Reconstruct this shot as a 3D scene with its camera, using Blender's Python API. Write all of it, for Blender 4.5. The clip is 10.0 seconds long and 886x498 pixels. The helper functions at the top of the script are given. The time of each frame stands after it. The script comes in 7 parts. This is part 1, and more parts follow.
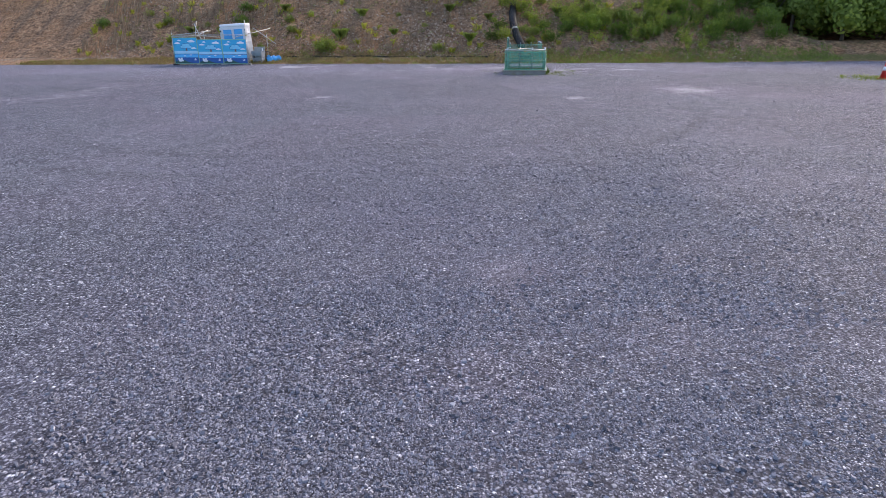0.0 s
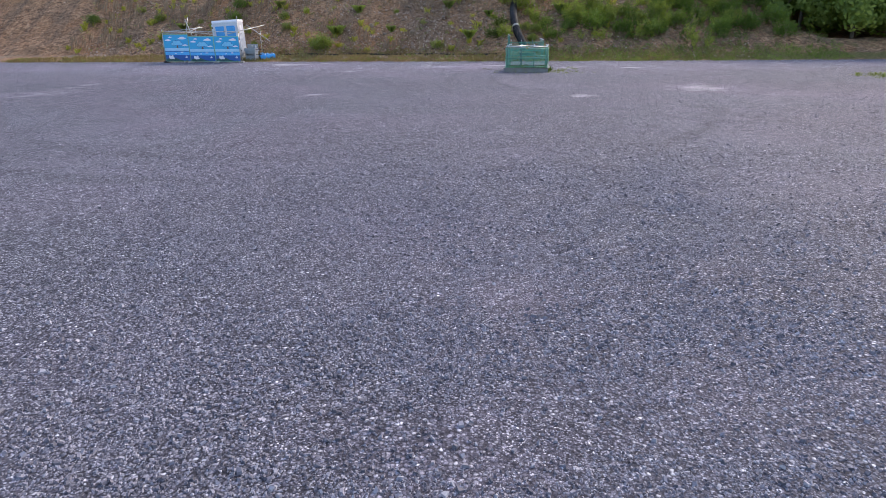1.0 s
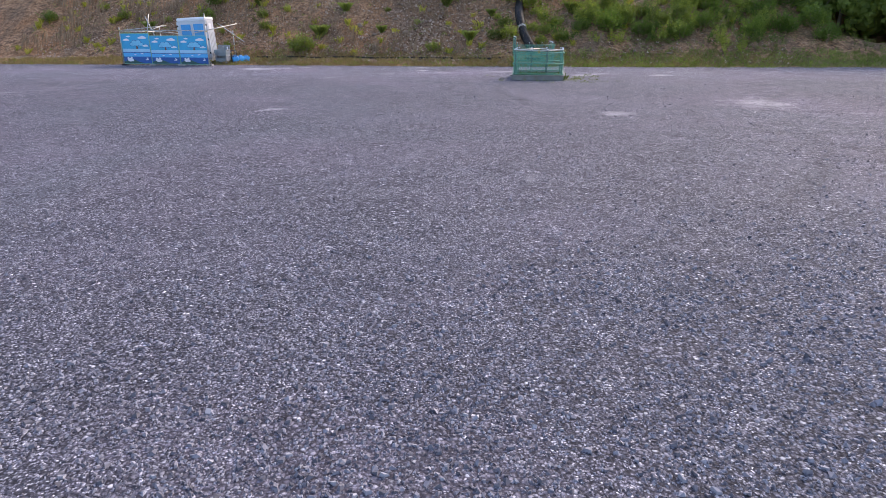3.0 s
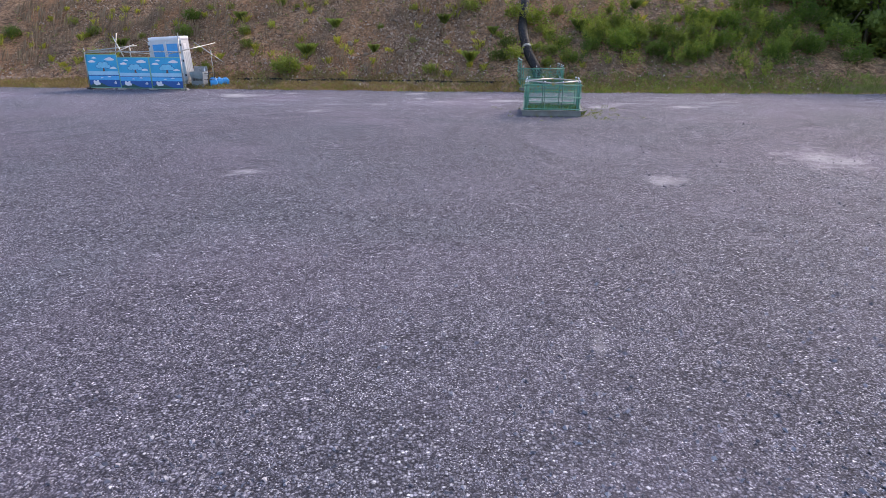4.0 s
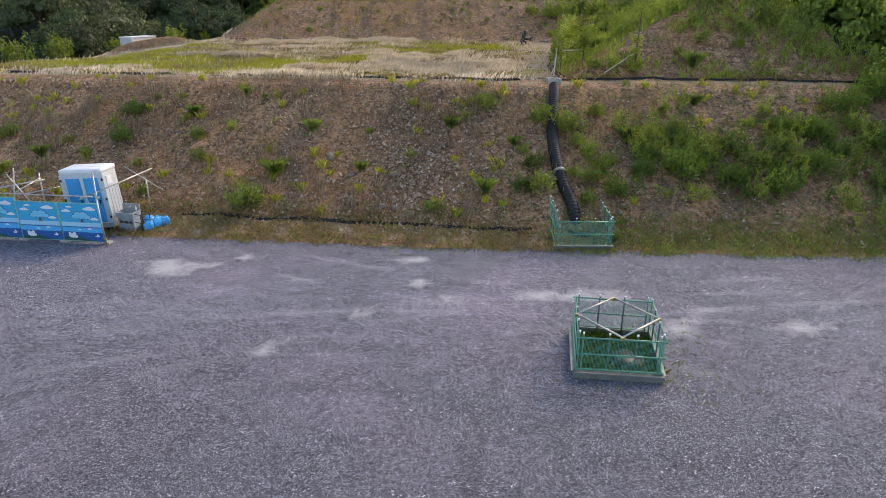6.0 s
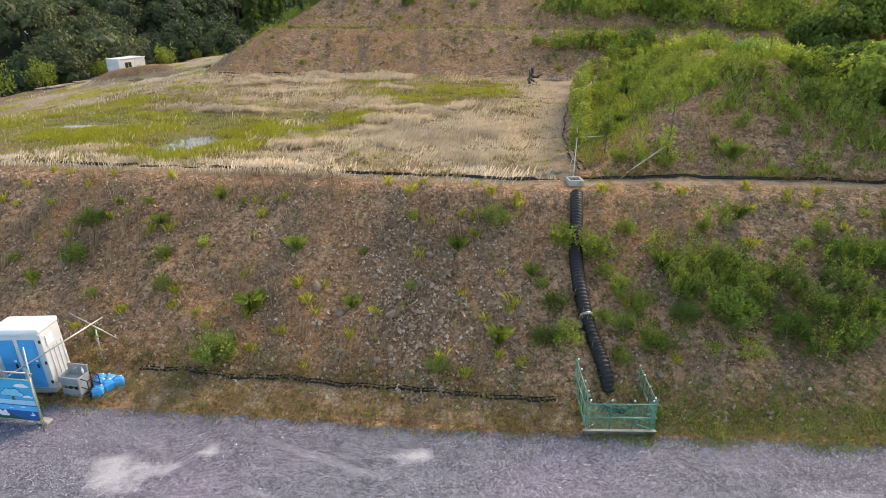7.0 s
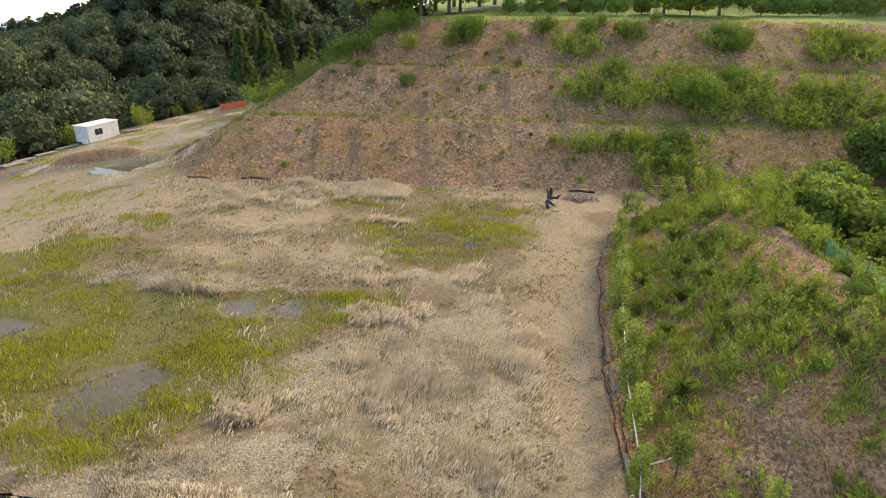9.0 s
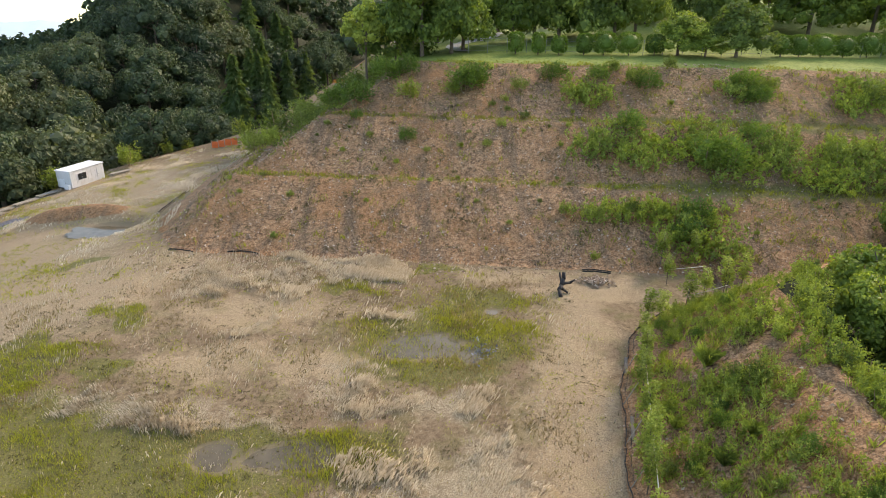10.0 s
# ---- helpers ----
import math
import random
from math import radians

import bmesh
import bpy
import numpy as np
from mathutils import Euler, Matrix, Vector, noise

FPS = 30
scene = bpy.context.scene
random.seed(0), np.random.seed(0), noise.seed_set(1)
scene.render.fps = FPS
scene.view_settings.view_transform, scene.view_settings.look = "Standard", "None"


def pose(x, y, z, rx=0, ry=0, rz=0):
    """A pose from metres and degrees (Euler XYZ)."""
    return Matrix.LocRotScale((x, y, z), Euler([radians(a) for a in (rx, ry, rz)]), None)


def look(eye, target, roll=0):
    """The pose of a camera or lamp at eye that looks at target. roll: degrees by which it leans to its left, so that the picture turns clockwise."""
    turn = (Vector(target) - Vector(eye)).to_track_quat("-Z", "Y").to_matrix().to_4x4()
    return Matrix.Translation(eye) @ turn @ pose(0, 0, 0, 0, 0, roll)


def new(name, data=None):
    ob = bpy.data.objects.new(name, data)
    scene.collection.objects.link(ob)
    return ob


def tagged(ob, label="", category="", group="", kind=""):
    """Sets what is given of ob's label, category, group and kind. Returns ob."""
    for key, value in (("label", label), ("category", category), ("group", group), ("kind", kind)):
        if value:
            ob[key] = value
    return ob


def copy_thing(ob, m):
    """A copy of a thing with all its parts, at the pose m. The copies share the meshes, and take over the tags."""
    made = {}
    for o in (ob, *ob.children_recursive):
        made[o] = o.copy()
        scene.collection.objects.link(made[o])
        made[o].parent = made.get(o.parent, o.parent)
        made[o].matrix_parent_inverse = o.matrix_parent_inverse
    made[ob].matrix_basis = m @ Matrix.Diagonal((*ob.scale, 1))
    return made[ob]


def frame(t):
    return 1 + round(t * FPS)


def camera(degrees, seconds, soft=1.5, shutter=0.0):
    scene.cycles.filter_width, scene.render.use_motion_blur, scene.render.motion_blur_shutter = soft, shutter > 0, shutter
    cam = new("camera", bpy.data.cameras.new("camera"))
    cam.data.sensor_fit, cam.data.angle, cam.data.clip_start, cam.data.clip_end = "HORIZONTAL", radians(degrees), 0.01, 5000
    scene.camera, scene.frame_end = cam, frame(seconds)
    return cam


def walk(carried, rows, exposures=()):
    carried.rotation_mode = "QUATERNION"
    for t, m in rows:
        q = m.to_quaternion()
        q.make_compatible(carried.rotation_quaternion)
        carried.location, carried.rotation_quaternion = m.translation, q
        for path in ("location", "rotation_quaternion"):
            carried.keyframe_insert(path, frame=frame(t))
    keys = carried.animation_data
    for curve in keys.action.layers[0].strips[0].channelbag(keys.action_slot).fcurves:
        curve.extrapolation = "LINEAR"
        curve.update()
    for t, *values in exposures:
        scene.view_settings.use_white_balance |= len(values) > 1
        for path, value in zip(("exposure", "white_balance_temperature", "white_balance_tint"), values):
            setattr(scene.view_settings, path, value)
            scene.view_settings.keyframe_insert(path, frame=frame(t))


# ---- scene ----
# Drone shot: seconds, x, y, z, yaw, pitch, lean to the right
cam = camera(71.0, 10.0, 0.7)
ROWS = [
    (0.0, 0.000, 0.000, 2.638, -0.000, -20.383, 0.579),
    (0.5, 0.026, 0.468, 2.507, -0.040, -20.357, 0.522),
    (1.0, 0.058, 1.153, 2.414, -0.047, -20.350, 0.521),
    (1.5, 0.092, 2.091, 2.382, -0.030, -20.416, 0.592),
    (2.0, 0.068, 3.228, 2.397, -0.102, -20.471, 0.547),
    (2.5, 0.071, 4.504, 2.276, -0.223, -20.269, 0.280),
    (3.0, 0.147, 6.009, 2.196, -0.359, -20.079, 0.077),
    (4.3, -0.268, 10.671, 3.631, -1.340, -19.990, -0.064),
    (4.5, -0.239, 11.575, 4.042, -1.276, -20.141, -0.072),
    (5.0, -0.179, 13.979, 5.186, -1.085, -20.495, -0.010),
    (5.2, -0.153, 15.015, 5.671, -0.987, -20.650, 0.025),
    (6.3, -0.245, 20.975, 9.257, -1.065, -21.774, -0.165),
    (6.5, -0.265, 22.116, 10.051, -1.061, -21.964, -0.129),
    (7.0, -0.309, 24.993, 11.955, -1.032, -22.086, -0.070),
    (7.5, -0.373, 28.069, 13.888, -1.097, -22.216, -0.221),
    (8.0, -0.399, 31.209, 15.980, -1.101, -22.387, -0.328),
    (8.5, -0.280, 34.563, 17.935, -1.020, -22.306, -0.460),
    (9.0, -0.327, 37.588, 19.998, -1.049, -22.151, -0.634),
    (9.5, -0.477, 40.791, 22.303, -1.138, -22.166, -0.787),
    (10.0, -0.514, 44.016, 24.440, -1.081, -22.021, -0.849),
]
walk(cam, [(t, pose(x, y, z, 90 + pitch, 0, yaw) @ pose(0, 0, 0, 0, 0, -lean)) for t, x, y, z, yaw, pitch, lean in ROWS],
     [(0.0, 0.0, 7020, 17), (3.0, 0.0, 7150, 20), (4.5, -0.08, 7200, 21), (5.2, -0.1, 7300, 17), (6.4, 0.03, 8000, 11), (7.2, 0.42, 8600, 11), (8.0, 0.68, 8700, 10), (9.0, 0.38, 8500, 9), (10.0, 0.4, 8200, 9)])

# ---------------------------------------------------------------- light
SUN_AZ, SUN_EL = 42.0, 33.0          # degrees from +y towards +x, and above the horizon
world = bpy.data.worlds.new("hazy_sky")
scene.world = world
world.use_nodes = True
wn, wl = world.node_tree.nodes, world.node_tree.links
sky = wn.new("ShaderNodeTexSky")
sky.sky_type, sky.sun_disc = "NISHITA", False
sky.sun_elevation, sky.sun_rotation = radians(SUN_EL), radians(SUN_AZ)
sky.altitude, sky.air_density, sky.dust_density, sky.ozone_density = 200, 1.0, 1.6, 1.5
# the place stands high: the horizon lies a little below eye level
gen, dip, unit = wn.new("ShaderNodeTexCoord"), wn.new("ShaderNodeVectorMath"), wn.new("ShaderNodeVectorMath")
dip.operation, unit.operation = "ADD", "NORMALIZE"
dip.inputs[1].default_value = (0, 0, 0.06)
wl.new(gen.outputs["Generated"], dip.inputs[0])
wl.new(dip.outputs[0], unit.inputs[0])
wl.new(unit.outputs[0], sky.inputs["Vector"])
wl.new(sky.outputs[0], wn["Background"].inputs[0])
wn["Background"].inputs[1].default_value = 0.36
lamp = bpy.data.lights.new("sun", "SUN")
lamp.energy, lamp.angle, lamp.color = 2.1, radians(13), (1.0, 0.88, 0.72)
sun = new("sun", lamp)
sa, se = radians(SUN_AZ), radians(SUN_EL)
sun.matrix_basis = look((60 * math.sin(sa) * math.cos(se), 60 * math.cos(sa) * math.cos(se), 60 * math.sin(se)), (0, 0, 0))

# ---------------------------------------------------------------- materials
def tree(name):
    m = bpy.data.materials.new(name)
    m.use_nodes = True
    nt = m.node_tree
    return m, nt.nodes, nt.links, nt.nodes["Principled BSDF"]


def ramp(ns, stops, fac, ls):
    r = ns.new("ShaderNodeValToRGB")
    e = r.color_ramp.elements
    while len(e) < len(stops):
        e.new(0.5)
    for el, (p, c) in zip(e, stops):
        el.position, el.color = p, (*c, 1) if len(c) == 3 else (c[0], c[0], c[0], 1)
    ls.new(fac, r.inputs[0])
    return r.outputs[0]


def tex(ns, ls, kind, scale, vec, **kw):
    n = ns.new("ShaderNodeTexNoise" if kind == "noise" else "ShaderNodeTexVoronoi")
    n.inputs["Scale"].default_value = scale
    for k, v in kw.items():
        if k == "feature":
            n.feature = v
        else:
            n.inputs[k.capitalize()].default_value = v
    ls.new(vec, n.inputs["Vector"])
    return n


def mixc(ns, ls, fac, a, b, mode="MIX"):
    n = ns.new("ShaderNodeMix")
    n.data_type, n.blend_type = "RGBA", mode
    for s, v in ((n.inputs["Factor"], fac), (n.inputs[6], a), (n.inputs[7], b)):
        if isinstance(v, (int, float)):
            s.default_value = v
        elif isinstance(v, tuple):
            s.default_value = (*v, 1)
        else:
            ls.new(v, s)
    return n.outputs[2]


def calc(ns, ls, op, a, b=0.0, c=0.0):
    n = ns.new("ShaderNodeMath")
    n.operation = op
    for s, v in zip(n.inputs, (a, b, c)):
        if isinstance(v, (int, float)):
            s.default_value = v
        else:
            ls.new(v, s)
    return n.outputs[0]


def plain(name, col, rough=0.6, metal=0.0, vary=0.12, scale=6.0, bump=0.0, bscale=40.0, dirt=None, rnd=0.0):
    """Painted, moulded or cast surface: two scales of tone, optional dirt and relief."""
    m, ns, ls, p = tree(name)
    co = ns.new("ShaderNodeTexCoord").outputs["Object"]
    a = tex(ns, ls, "noise", scale, co, detail=4.0)
    b = tex(ns, ls, "noise", scale * 9, co, detail=3.0)
    f = calc(ns, ls, "ADD", calc(ns, ls, "MULTIPLY", a.outputs[0], 0.65), calc(ns, ls, "MULTIPLY", b.outputs[0], 0.35))
    lo, hi = tuple(c * (1 - vary) for c in col), tuple(min(1, c * (1 + vary)) for c in col)
    out = ramp(ns, [(0.3, lo), (0.7, hi)], f, ls)
    if dirt:
        d = tex(ns, ls, "noise", scale * 0.7, co, detail=6.0)
        out = mixc(ns, ls, ramp(ns, [(0.5, (0,)), (0.75, (0.7,))], d.outputs[0], ls), out, dirt)
    if rnd:
        oi = ns.new("ShaderNodeObjectInfo").outputs["Random"]
        out = mixc(ns, ls, calc(ns, ls, "MULTIPLY", oi, rnd), out, tuple(c * 0.45 for c in col))
    ls.new(out, p.inputs["Base Color"])
    p.inputs["Roughness"].default_value, p.inputs["Metallic"].default_value = rough, metal
    if bump:
        bn = ns.new("ShaderNodeBump")
        bn.inputs["Strength"].default_value, bn.inputs["Distance"].default_value = bump, 0.02
        t = tex(ns, ls, "noise", bscale, co, detail=5.0)
        ls.new(t.outputs[0], bn.inputs["Height"])
        ls.new(bn.outputs[0], p.inputs["Normal"])
    return m


def leafy(name, dark, light, tip=None, through_light=0.35, big=0.25, rough=0.55, glow=(1.5, 1.5, 0.7)):
    """Foliage or grass: tone by leaf, by patch, and by plant; lets some light through."""
    m, ns, ls, p = tree(name)
    g = ns.new("ShaderNodeNewGeometry")
    co = ns.new("ShaderNodeTexCoord").outputs["Object"]
    isl = g.outputs["Random Per Island"]
    n = tex(ns, ls, "noise", big, g.outputs["Position"], detail=4.0)
    oi = ns.new("ShaderNodeObjectInfo").outputs["Random"]
    f = calc(ns, ls, "ADD", calc(ns, ls, "MULTIPLY", isl, 0.4), calc(ns, ls, "MULTIPLY", n.outputs[0], 0.6))
    f = calc(ns, ls, "ADD", f, calc(ns, ls, "MULTIPLY_ADD", oi, 0.36, -0.18))
    stops = [(0.22, dark), (0.7, light)]
    if tip:
        stops.append((0.92, tip))
    c = ramp(ns, stops, f, ls)
    ls.new(c, p.inputs["Base Color"])
    p.inputs["Roughness"].default_value = rough
    p.inputs["Specular IOR Level"].default_value = 0.3
    tr = ns.new("ShaderNodeBsdfTranslucent")
    ls.new(mixc(ns, ls, 1.0, c, glow, "MULTIPLY"), tr.inputs[0])
    mx = ns.new("ShaderNodeMixShader")
    mx.inputs[0].default_value = through_light
    ls.new(p.outputs[0], mx.inputs[1])
    ls.new(tr.outputs[0], mx.inputs[2])
    ls.new(mx.outputs[0], ns["Material Output"].inputs[0])
    return m


def stone_mat(name, stops, scale=9.0):
    m, ns, ls, p = tree(name)
    g = ns.new("ShaderNodeNewGeometry")
    co = g.outputs["Position"]
    a = tex(ns, ls, "noise", scale, co, detail=5.0)
    f = calc(ns, ls, "ADD", calc(ns, ls, "MULTIPLY", g.outputs["Random Per Island"], 0.75), calc(ns, ls, "MULTIPLY", a.outputs[0], 0.3))
    ls.new(ramp(ns, stops, f, ls), p.inputs["Base Color"])
    p.inputs["Roughness"].default_value = 0.85
    return m


def ground_mat():
    m, ns, ls, p = tree("ground_cover")
    pos = ns.new("ShaderNodeNewGeometry").outputs["Position"]

    def att(k):
        n = ns.new("ShaderNodeAttribute")
        n.attribute_name = k
        return n.outputs["Fac"]

    edge = tex(ns, ls, "noise", 1.7, pos, detail=7.0, roughness=0.65).outputs[0]
    big = tex(ns, ls, "noise", 0.22, pos, detail=5.0).outputs[0]
    fine = tex(ns, ls, "noise", 14.0, pos, detail=5.0, roughness=0.7).outputs[0]
    mid = tex(ns, ls, "noise", 3.2, pos, detail=6.0, roughness=0.65).outputs[0]

    def mask(k, lo=0.42, hi=0.6, amount=0.7):
        s = calc(ns, ls, "ADD", att(k), calc(ns, ls, "MULTIPLY_ADD", edge, amount, -amount / 2))
        return ramp(ns, [(lo, (0,)), (hi, (1,))], s, ls)

    # stony red-brown soil of the cut slopes
    soil = ramp(ns, [(0.38, (0.13, 0.071, 0.038)), (0.5, (0.42, 0.222, 0.112)), (0.62, (0.62, 0.37, 0.21))], mid, ls)
    soil = mixc(ns, ls, ramp(ns, [(0.42, (0,)), (0.6, (0.6,))], big, ls), soil, (0.38, 0.17, 0.065))
    soil = mixc(ns, ls, ramp(ns, [(0.5, (0,)), (0.62, (0.5,))], tex(ns, ls, "noise", 0.7, pos, detail=5.0).outputs[0], ls), soil, (0.19, 0.125, 0.075))
    # rills washed down the slopes, filled with dark loose stone
    fall = ns.new("ShaderNodeMapping")
    fall.inputs["Scale"].default_value = (0.75, 0.07, 0.07)
    ls.new(pos, fall.inputs["Vector"])
    rill = tex(ns, ls, "noise", 1.0, fall.outputs[0], detail=6.0, roughness=0.65, distortion=0.35).outputs[0]
    soil = mixc(ns, ls, ramp(ns, [(0.52, (0,)), (0.64, (0.6,))], rill, ls), soil, ramp(ns, [(0.4, (0.06, 0.045, 0.034)), (0.62, (0.2, 0.15, 0.105))], fine, ls))
    soil = mixc(ns, ls, mask("scree", 0.4, 0.8, 0.8), soil, ramp(ns, [(0.38, (0.045, 0.035, 0.027)), (0.5, (0.125, 0.092, 0.066)), (0.62, (0.25, 0.19, 0.14))], fine, ls))
    grit = tex(ns, ls, "voronoi", 26.0, pos, randomness=1.0)
    gritc = ramp(ns, [(0.0, (0.03, 0.02, 0.013)), (0.55, (0.2, 0.118, 0.066)), (0.9, (0.42, 0.29, 0.185)), (1.0, (0.6, 0.49, 0.38))], grit.outputs["Color"], ls)
    soil = mixc(ns, ls, ramp(ns, [(0.1, (0.55,)), (0.5, (0.0,))], grit.outputs["Distance"], ls), soil, gritc)
    peb = tex(ns, ls, "voronoi", 9.0, pos, randomness=1.0)
    pebc = ramp(ns, [(0.0, (0.05, 0.034, 0.022)), (0.5, (0.22, 0.14, 0.083)), (0.85, (0.44, 0.315, 0.205)), (1.0, (0.68, 0.57, 0.45))], peb.outputs["Color"], ls)
    soil = mixc(ns, ls, ramp(ns, [(0.16, (0.8,)), (0.36, (0,))], peb.outputs["Distance"], ls), soil, pebc)
    # dark gaps between the stones and clods, shade put into the colour
    soil = mixc(ns, ls, ramp(ns, [(0.5, (0,)), (0.72, (0.5,))], peb.outputs["Distance"], ls), soil, (0.05, 0.033, 0.02))
    clod = tex(ns, ls, "noise", 6.5, pos, detail=6.0, roughness=0.75).outputs[0]
    soil = mixc(ns, ls, ramp(ns, [(0.38, (0.6,)), (0.48, (0,))], clod, ls), soil, (0.045, 0.029, 0.018))
    soil = mixc(ns, ls, ramp(ns, [(0.54, (0,)), (0.66, (0.5,))], clod, ls), soil, (0.52, 0.36, 0.22))
    # bare tan earth of the terrace
    tan = ramp(ns, [(0.36, (0.09, 0.06, 0.034)), (0.5, (0.185, 0.13, 0.077)), (0.66, (0.29, 0.212, 0.132))], mid, ls)
    tan = mixc(ns, ls, ramp(ns, [(0.42, (0,)), (0.62, (0.6,))], big, ls), tan, (0.19, 0.122, 0.075))
    tan = mixc(ns, ls, ramp(ns, [(0.5, (0,)), (0.6, (0.55,))], tex(ns, ls, "noise", 0.55, pos, detail=7.0, roughness=0.6).outputs[0], ls), tan, (0.145, 0.125, 0.05))
    tan = mixc(ns, ls, ramp(ns, [(0.5, (0,)), (0.68, (0.6,))], fine, ls), tan, (0.33, 0.25, 0.16))
    tan = mixc(ns, ls, ramp(ns, [(0.34, (0.6,)), (0.44, (0,))], fine, ls), tan, (0.07, 0.05, 0.03))
    tan = mixc(ns, ls, ramp(ns, [(0.36, (0.5,)), (0.46, (0,))], clod, ls), tan, (0.075, 0.056, 0.034))
    tan = mixc(ns, ls, ramp(ns, [(0.1, (0.5,)), (0.3, (0,))], peb.outputs["Distance"], ls), tan, pebc)
    tan = mixc(ns, ls, calc(ns, ls, "MULTIPLY", mask("pale", 0.3, 0.75, 0.9), 0.5), tan, ramp(ns, [(0.38, (0.26, 0.19, 0.115)), (0.6, (0.58, 0.44, 0.28))], fine, ls))
    col = mixc(ns, ls, mask("tan"), soil, tan)
    col = mixc(ns, ls, calc(ns, ls, "MULTIPLY", mask("thatch", 0.5, 0.85, 0.9), 0.75), col,
               ramp(ns, [(0.36, (0.13, 0.1, 0.062)), (0.5, (0.32, 0.255, 0.17)), (0.64, (0.56, 0.48, 0.355))], fine, ls))
    col = mixc(ns, ls, calc(ns, ls, "MULTIPLY", mask("turf"), 0.85), col,
               ramp(ns, [(0.36, (0.06, 0.06, 0.015)), (0.5, (0.125, 0.12, 0.034)), (0.64, (0.21, 0.195, 0.065))], fine, ls))
    col = mixc(ns, ls, calc(ns, ls, "MULTIPLY", mask("mud"), 0.8), col, (0.2, 0.155, 0.1))
    col = mixc(ns, ls, mask("lawn"), col, ramp(ns, [(0.38, (0.12, 0.165, 0.03)), (0.62, (0.24, 0.29, 0.06))], mid, ls))
    # woods floor near black: leaf litter with the canopy's shade painted in
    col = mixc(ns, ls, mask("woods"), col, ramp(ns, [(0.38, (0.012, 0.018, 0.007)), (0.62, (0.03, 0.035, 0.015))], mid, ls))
    # crushed stone of the yard
    wob = ns.new("ShaderNodeVectorMath")
    wob.operation = "MULTIPLY_ADD"
    wob.inputs[1].default_value = (0.03, 0.03, 0.03)
    ls.new(tex(ns, ls, "noise", 22.0, pos, detail=3.0).outputs["Color"], wob.inputs[0])
    ls.new(pos, wob.inputs[2])

    def chip(scale):
        v = tex(ns, ls, "voronoi", scale, wob.outputs[0], randomness=1.0)
        sp = ns.new("ShaderNodeSeparateColor")
        ls.new(v.outputs["Color"], sp.inputs[0])
        return v.outputs["Distance"], sp.outputs[0], sp.outputs[1]

    d1, k1, j1 = chip(36.0)
    d2, k2, _ = chip(75.0)
    g1 = ramp(ns, [(0.0, (0.02, 0.02, 0.027)), (0.35, (0.07, 0.068, 0.086)), (0.75, (0.19, 0.185, 0.225)), (0.94, (0.33, 0.325, 0.365)), (1.0, (0.75, 0.74, 0.76))], k1, ls)
    # gaps between chips near black, their shade put into the colour
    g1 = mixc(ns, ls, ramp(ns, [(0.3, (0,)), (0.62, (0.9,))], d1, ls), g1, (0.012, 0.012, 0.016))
    g2 = ramp(ns, [(0.0, (0.018, 0.018, 0.024)), (0.5, (0.095, 0.092, 0.115)), (0.85, (0.25, 0.245, 0.29)), (1.0, (0.62, 0.61, 0.64))], k2, ls)
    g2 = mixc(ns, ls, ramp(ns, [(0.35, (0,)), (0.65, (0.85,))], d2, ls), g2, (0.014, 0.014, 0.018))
    patch = ramp(ns, [(0.4, (0.25,)), (0.6, (0.85,))], tex(ns, ls, "noise", 1.3, pos, detail=5.0).outputs[0], ls)
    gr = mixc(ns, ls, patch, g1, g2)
    gr = mixc(ns, ls, ramp(ns, [(0.45, (0,)), (0.7, (0.25,))], big, ls), gr, (0.16, 0.14, 0.175))
    st = ns.new("ShaderNodeMapping")
    st.inputs["Scale"].default_value = (0.3, 1.3, 1.0)
    st.inputs["Rotation"].default_value = (0, 0, 0.12)
    ls.new(pos, st.inputs["Vector"])
    streak = tex(ns, ls, "noise", 1.0, st.outputs[0], detail=7.0, roughness=0.68, distortion=1.6).outputs[0]
    tyre = calc(ns, ls, "MULTIPLY", att("track"), ramp(ns, [(0.42, (0.3,)), (0.64, (0.72,))], streak, ls))
    gr = mixc(ns, ls, tyre, gr, mixc(ns, ls, 1.0, gr, (1.6, 1.57, 1.6), "MULTIPLY"))
    _, k3, _ = chip(15.0)
    gr = mixc(ns, ls, 0.3, gr, ramp(ns, [(0.0, (0.4,)), (0.5, (0.95,)), (0.9, (1.6,)), (1.0, (2.2,))], k3, ls), "MULTIPLY")
    gr = mixc(ns, ls, 0.22, gr, ramp(ns, [(0.36, (0.5,)), (0.5, (1.0,)), (0.64, (1.55,))], tex(ns, ls, "noise", 5.5, pos, detail=6.0, roughness=0.75).outputs[0], ls), "MULTIPLY")
    sep = ns.new("ShaderNodeSeparateXYZ")
    ls.new(pos, sep.inputs[0])
    ruts = 0.0
    for cx, cy, rad in ((14.0, -6.0, 41.6), (14.0, -6.0, 43.4), (9.0, 66.0, 29.8), (9.0, 66.0, 31.6), (-2.0, 12.0, 21.5), (-2.0, 12.0, 23.2), (26.0, 14.0, 24.0), (26.0, 14.0, 25.8)):
        dx, dy = calc(ns, ls, "SUBTRACT", sep.outputs[0], cx), calc(ns, ls, "SUBTRACT", sep.outputs[1], cy)
        d = calc(ns, ls, "SQRT", calc(ns, ls, "ADD", calc(ns, ls, "MULTIPLY", dx, dx), calc(ns, ls, "MULTIPLY", dy, dy)))
        off = calc(ns, ls, "ABSOLUTE", calc(ns, ls, "ADD", calc(ns, ls, "SUBTRACT", d, rad), calc(ns, ls, "MULTIPLY_ADD", edge, 0.5, -0.25)))
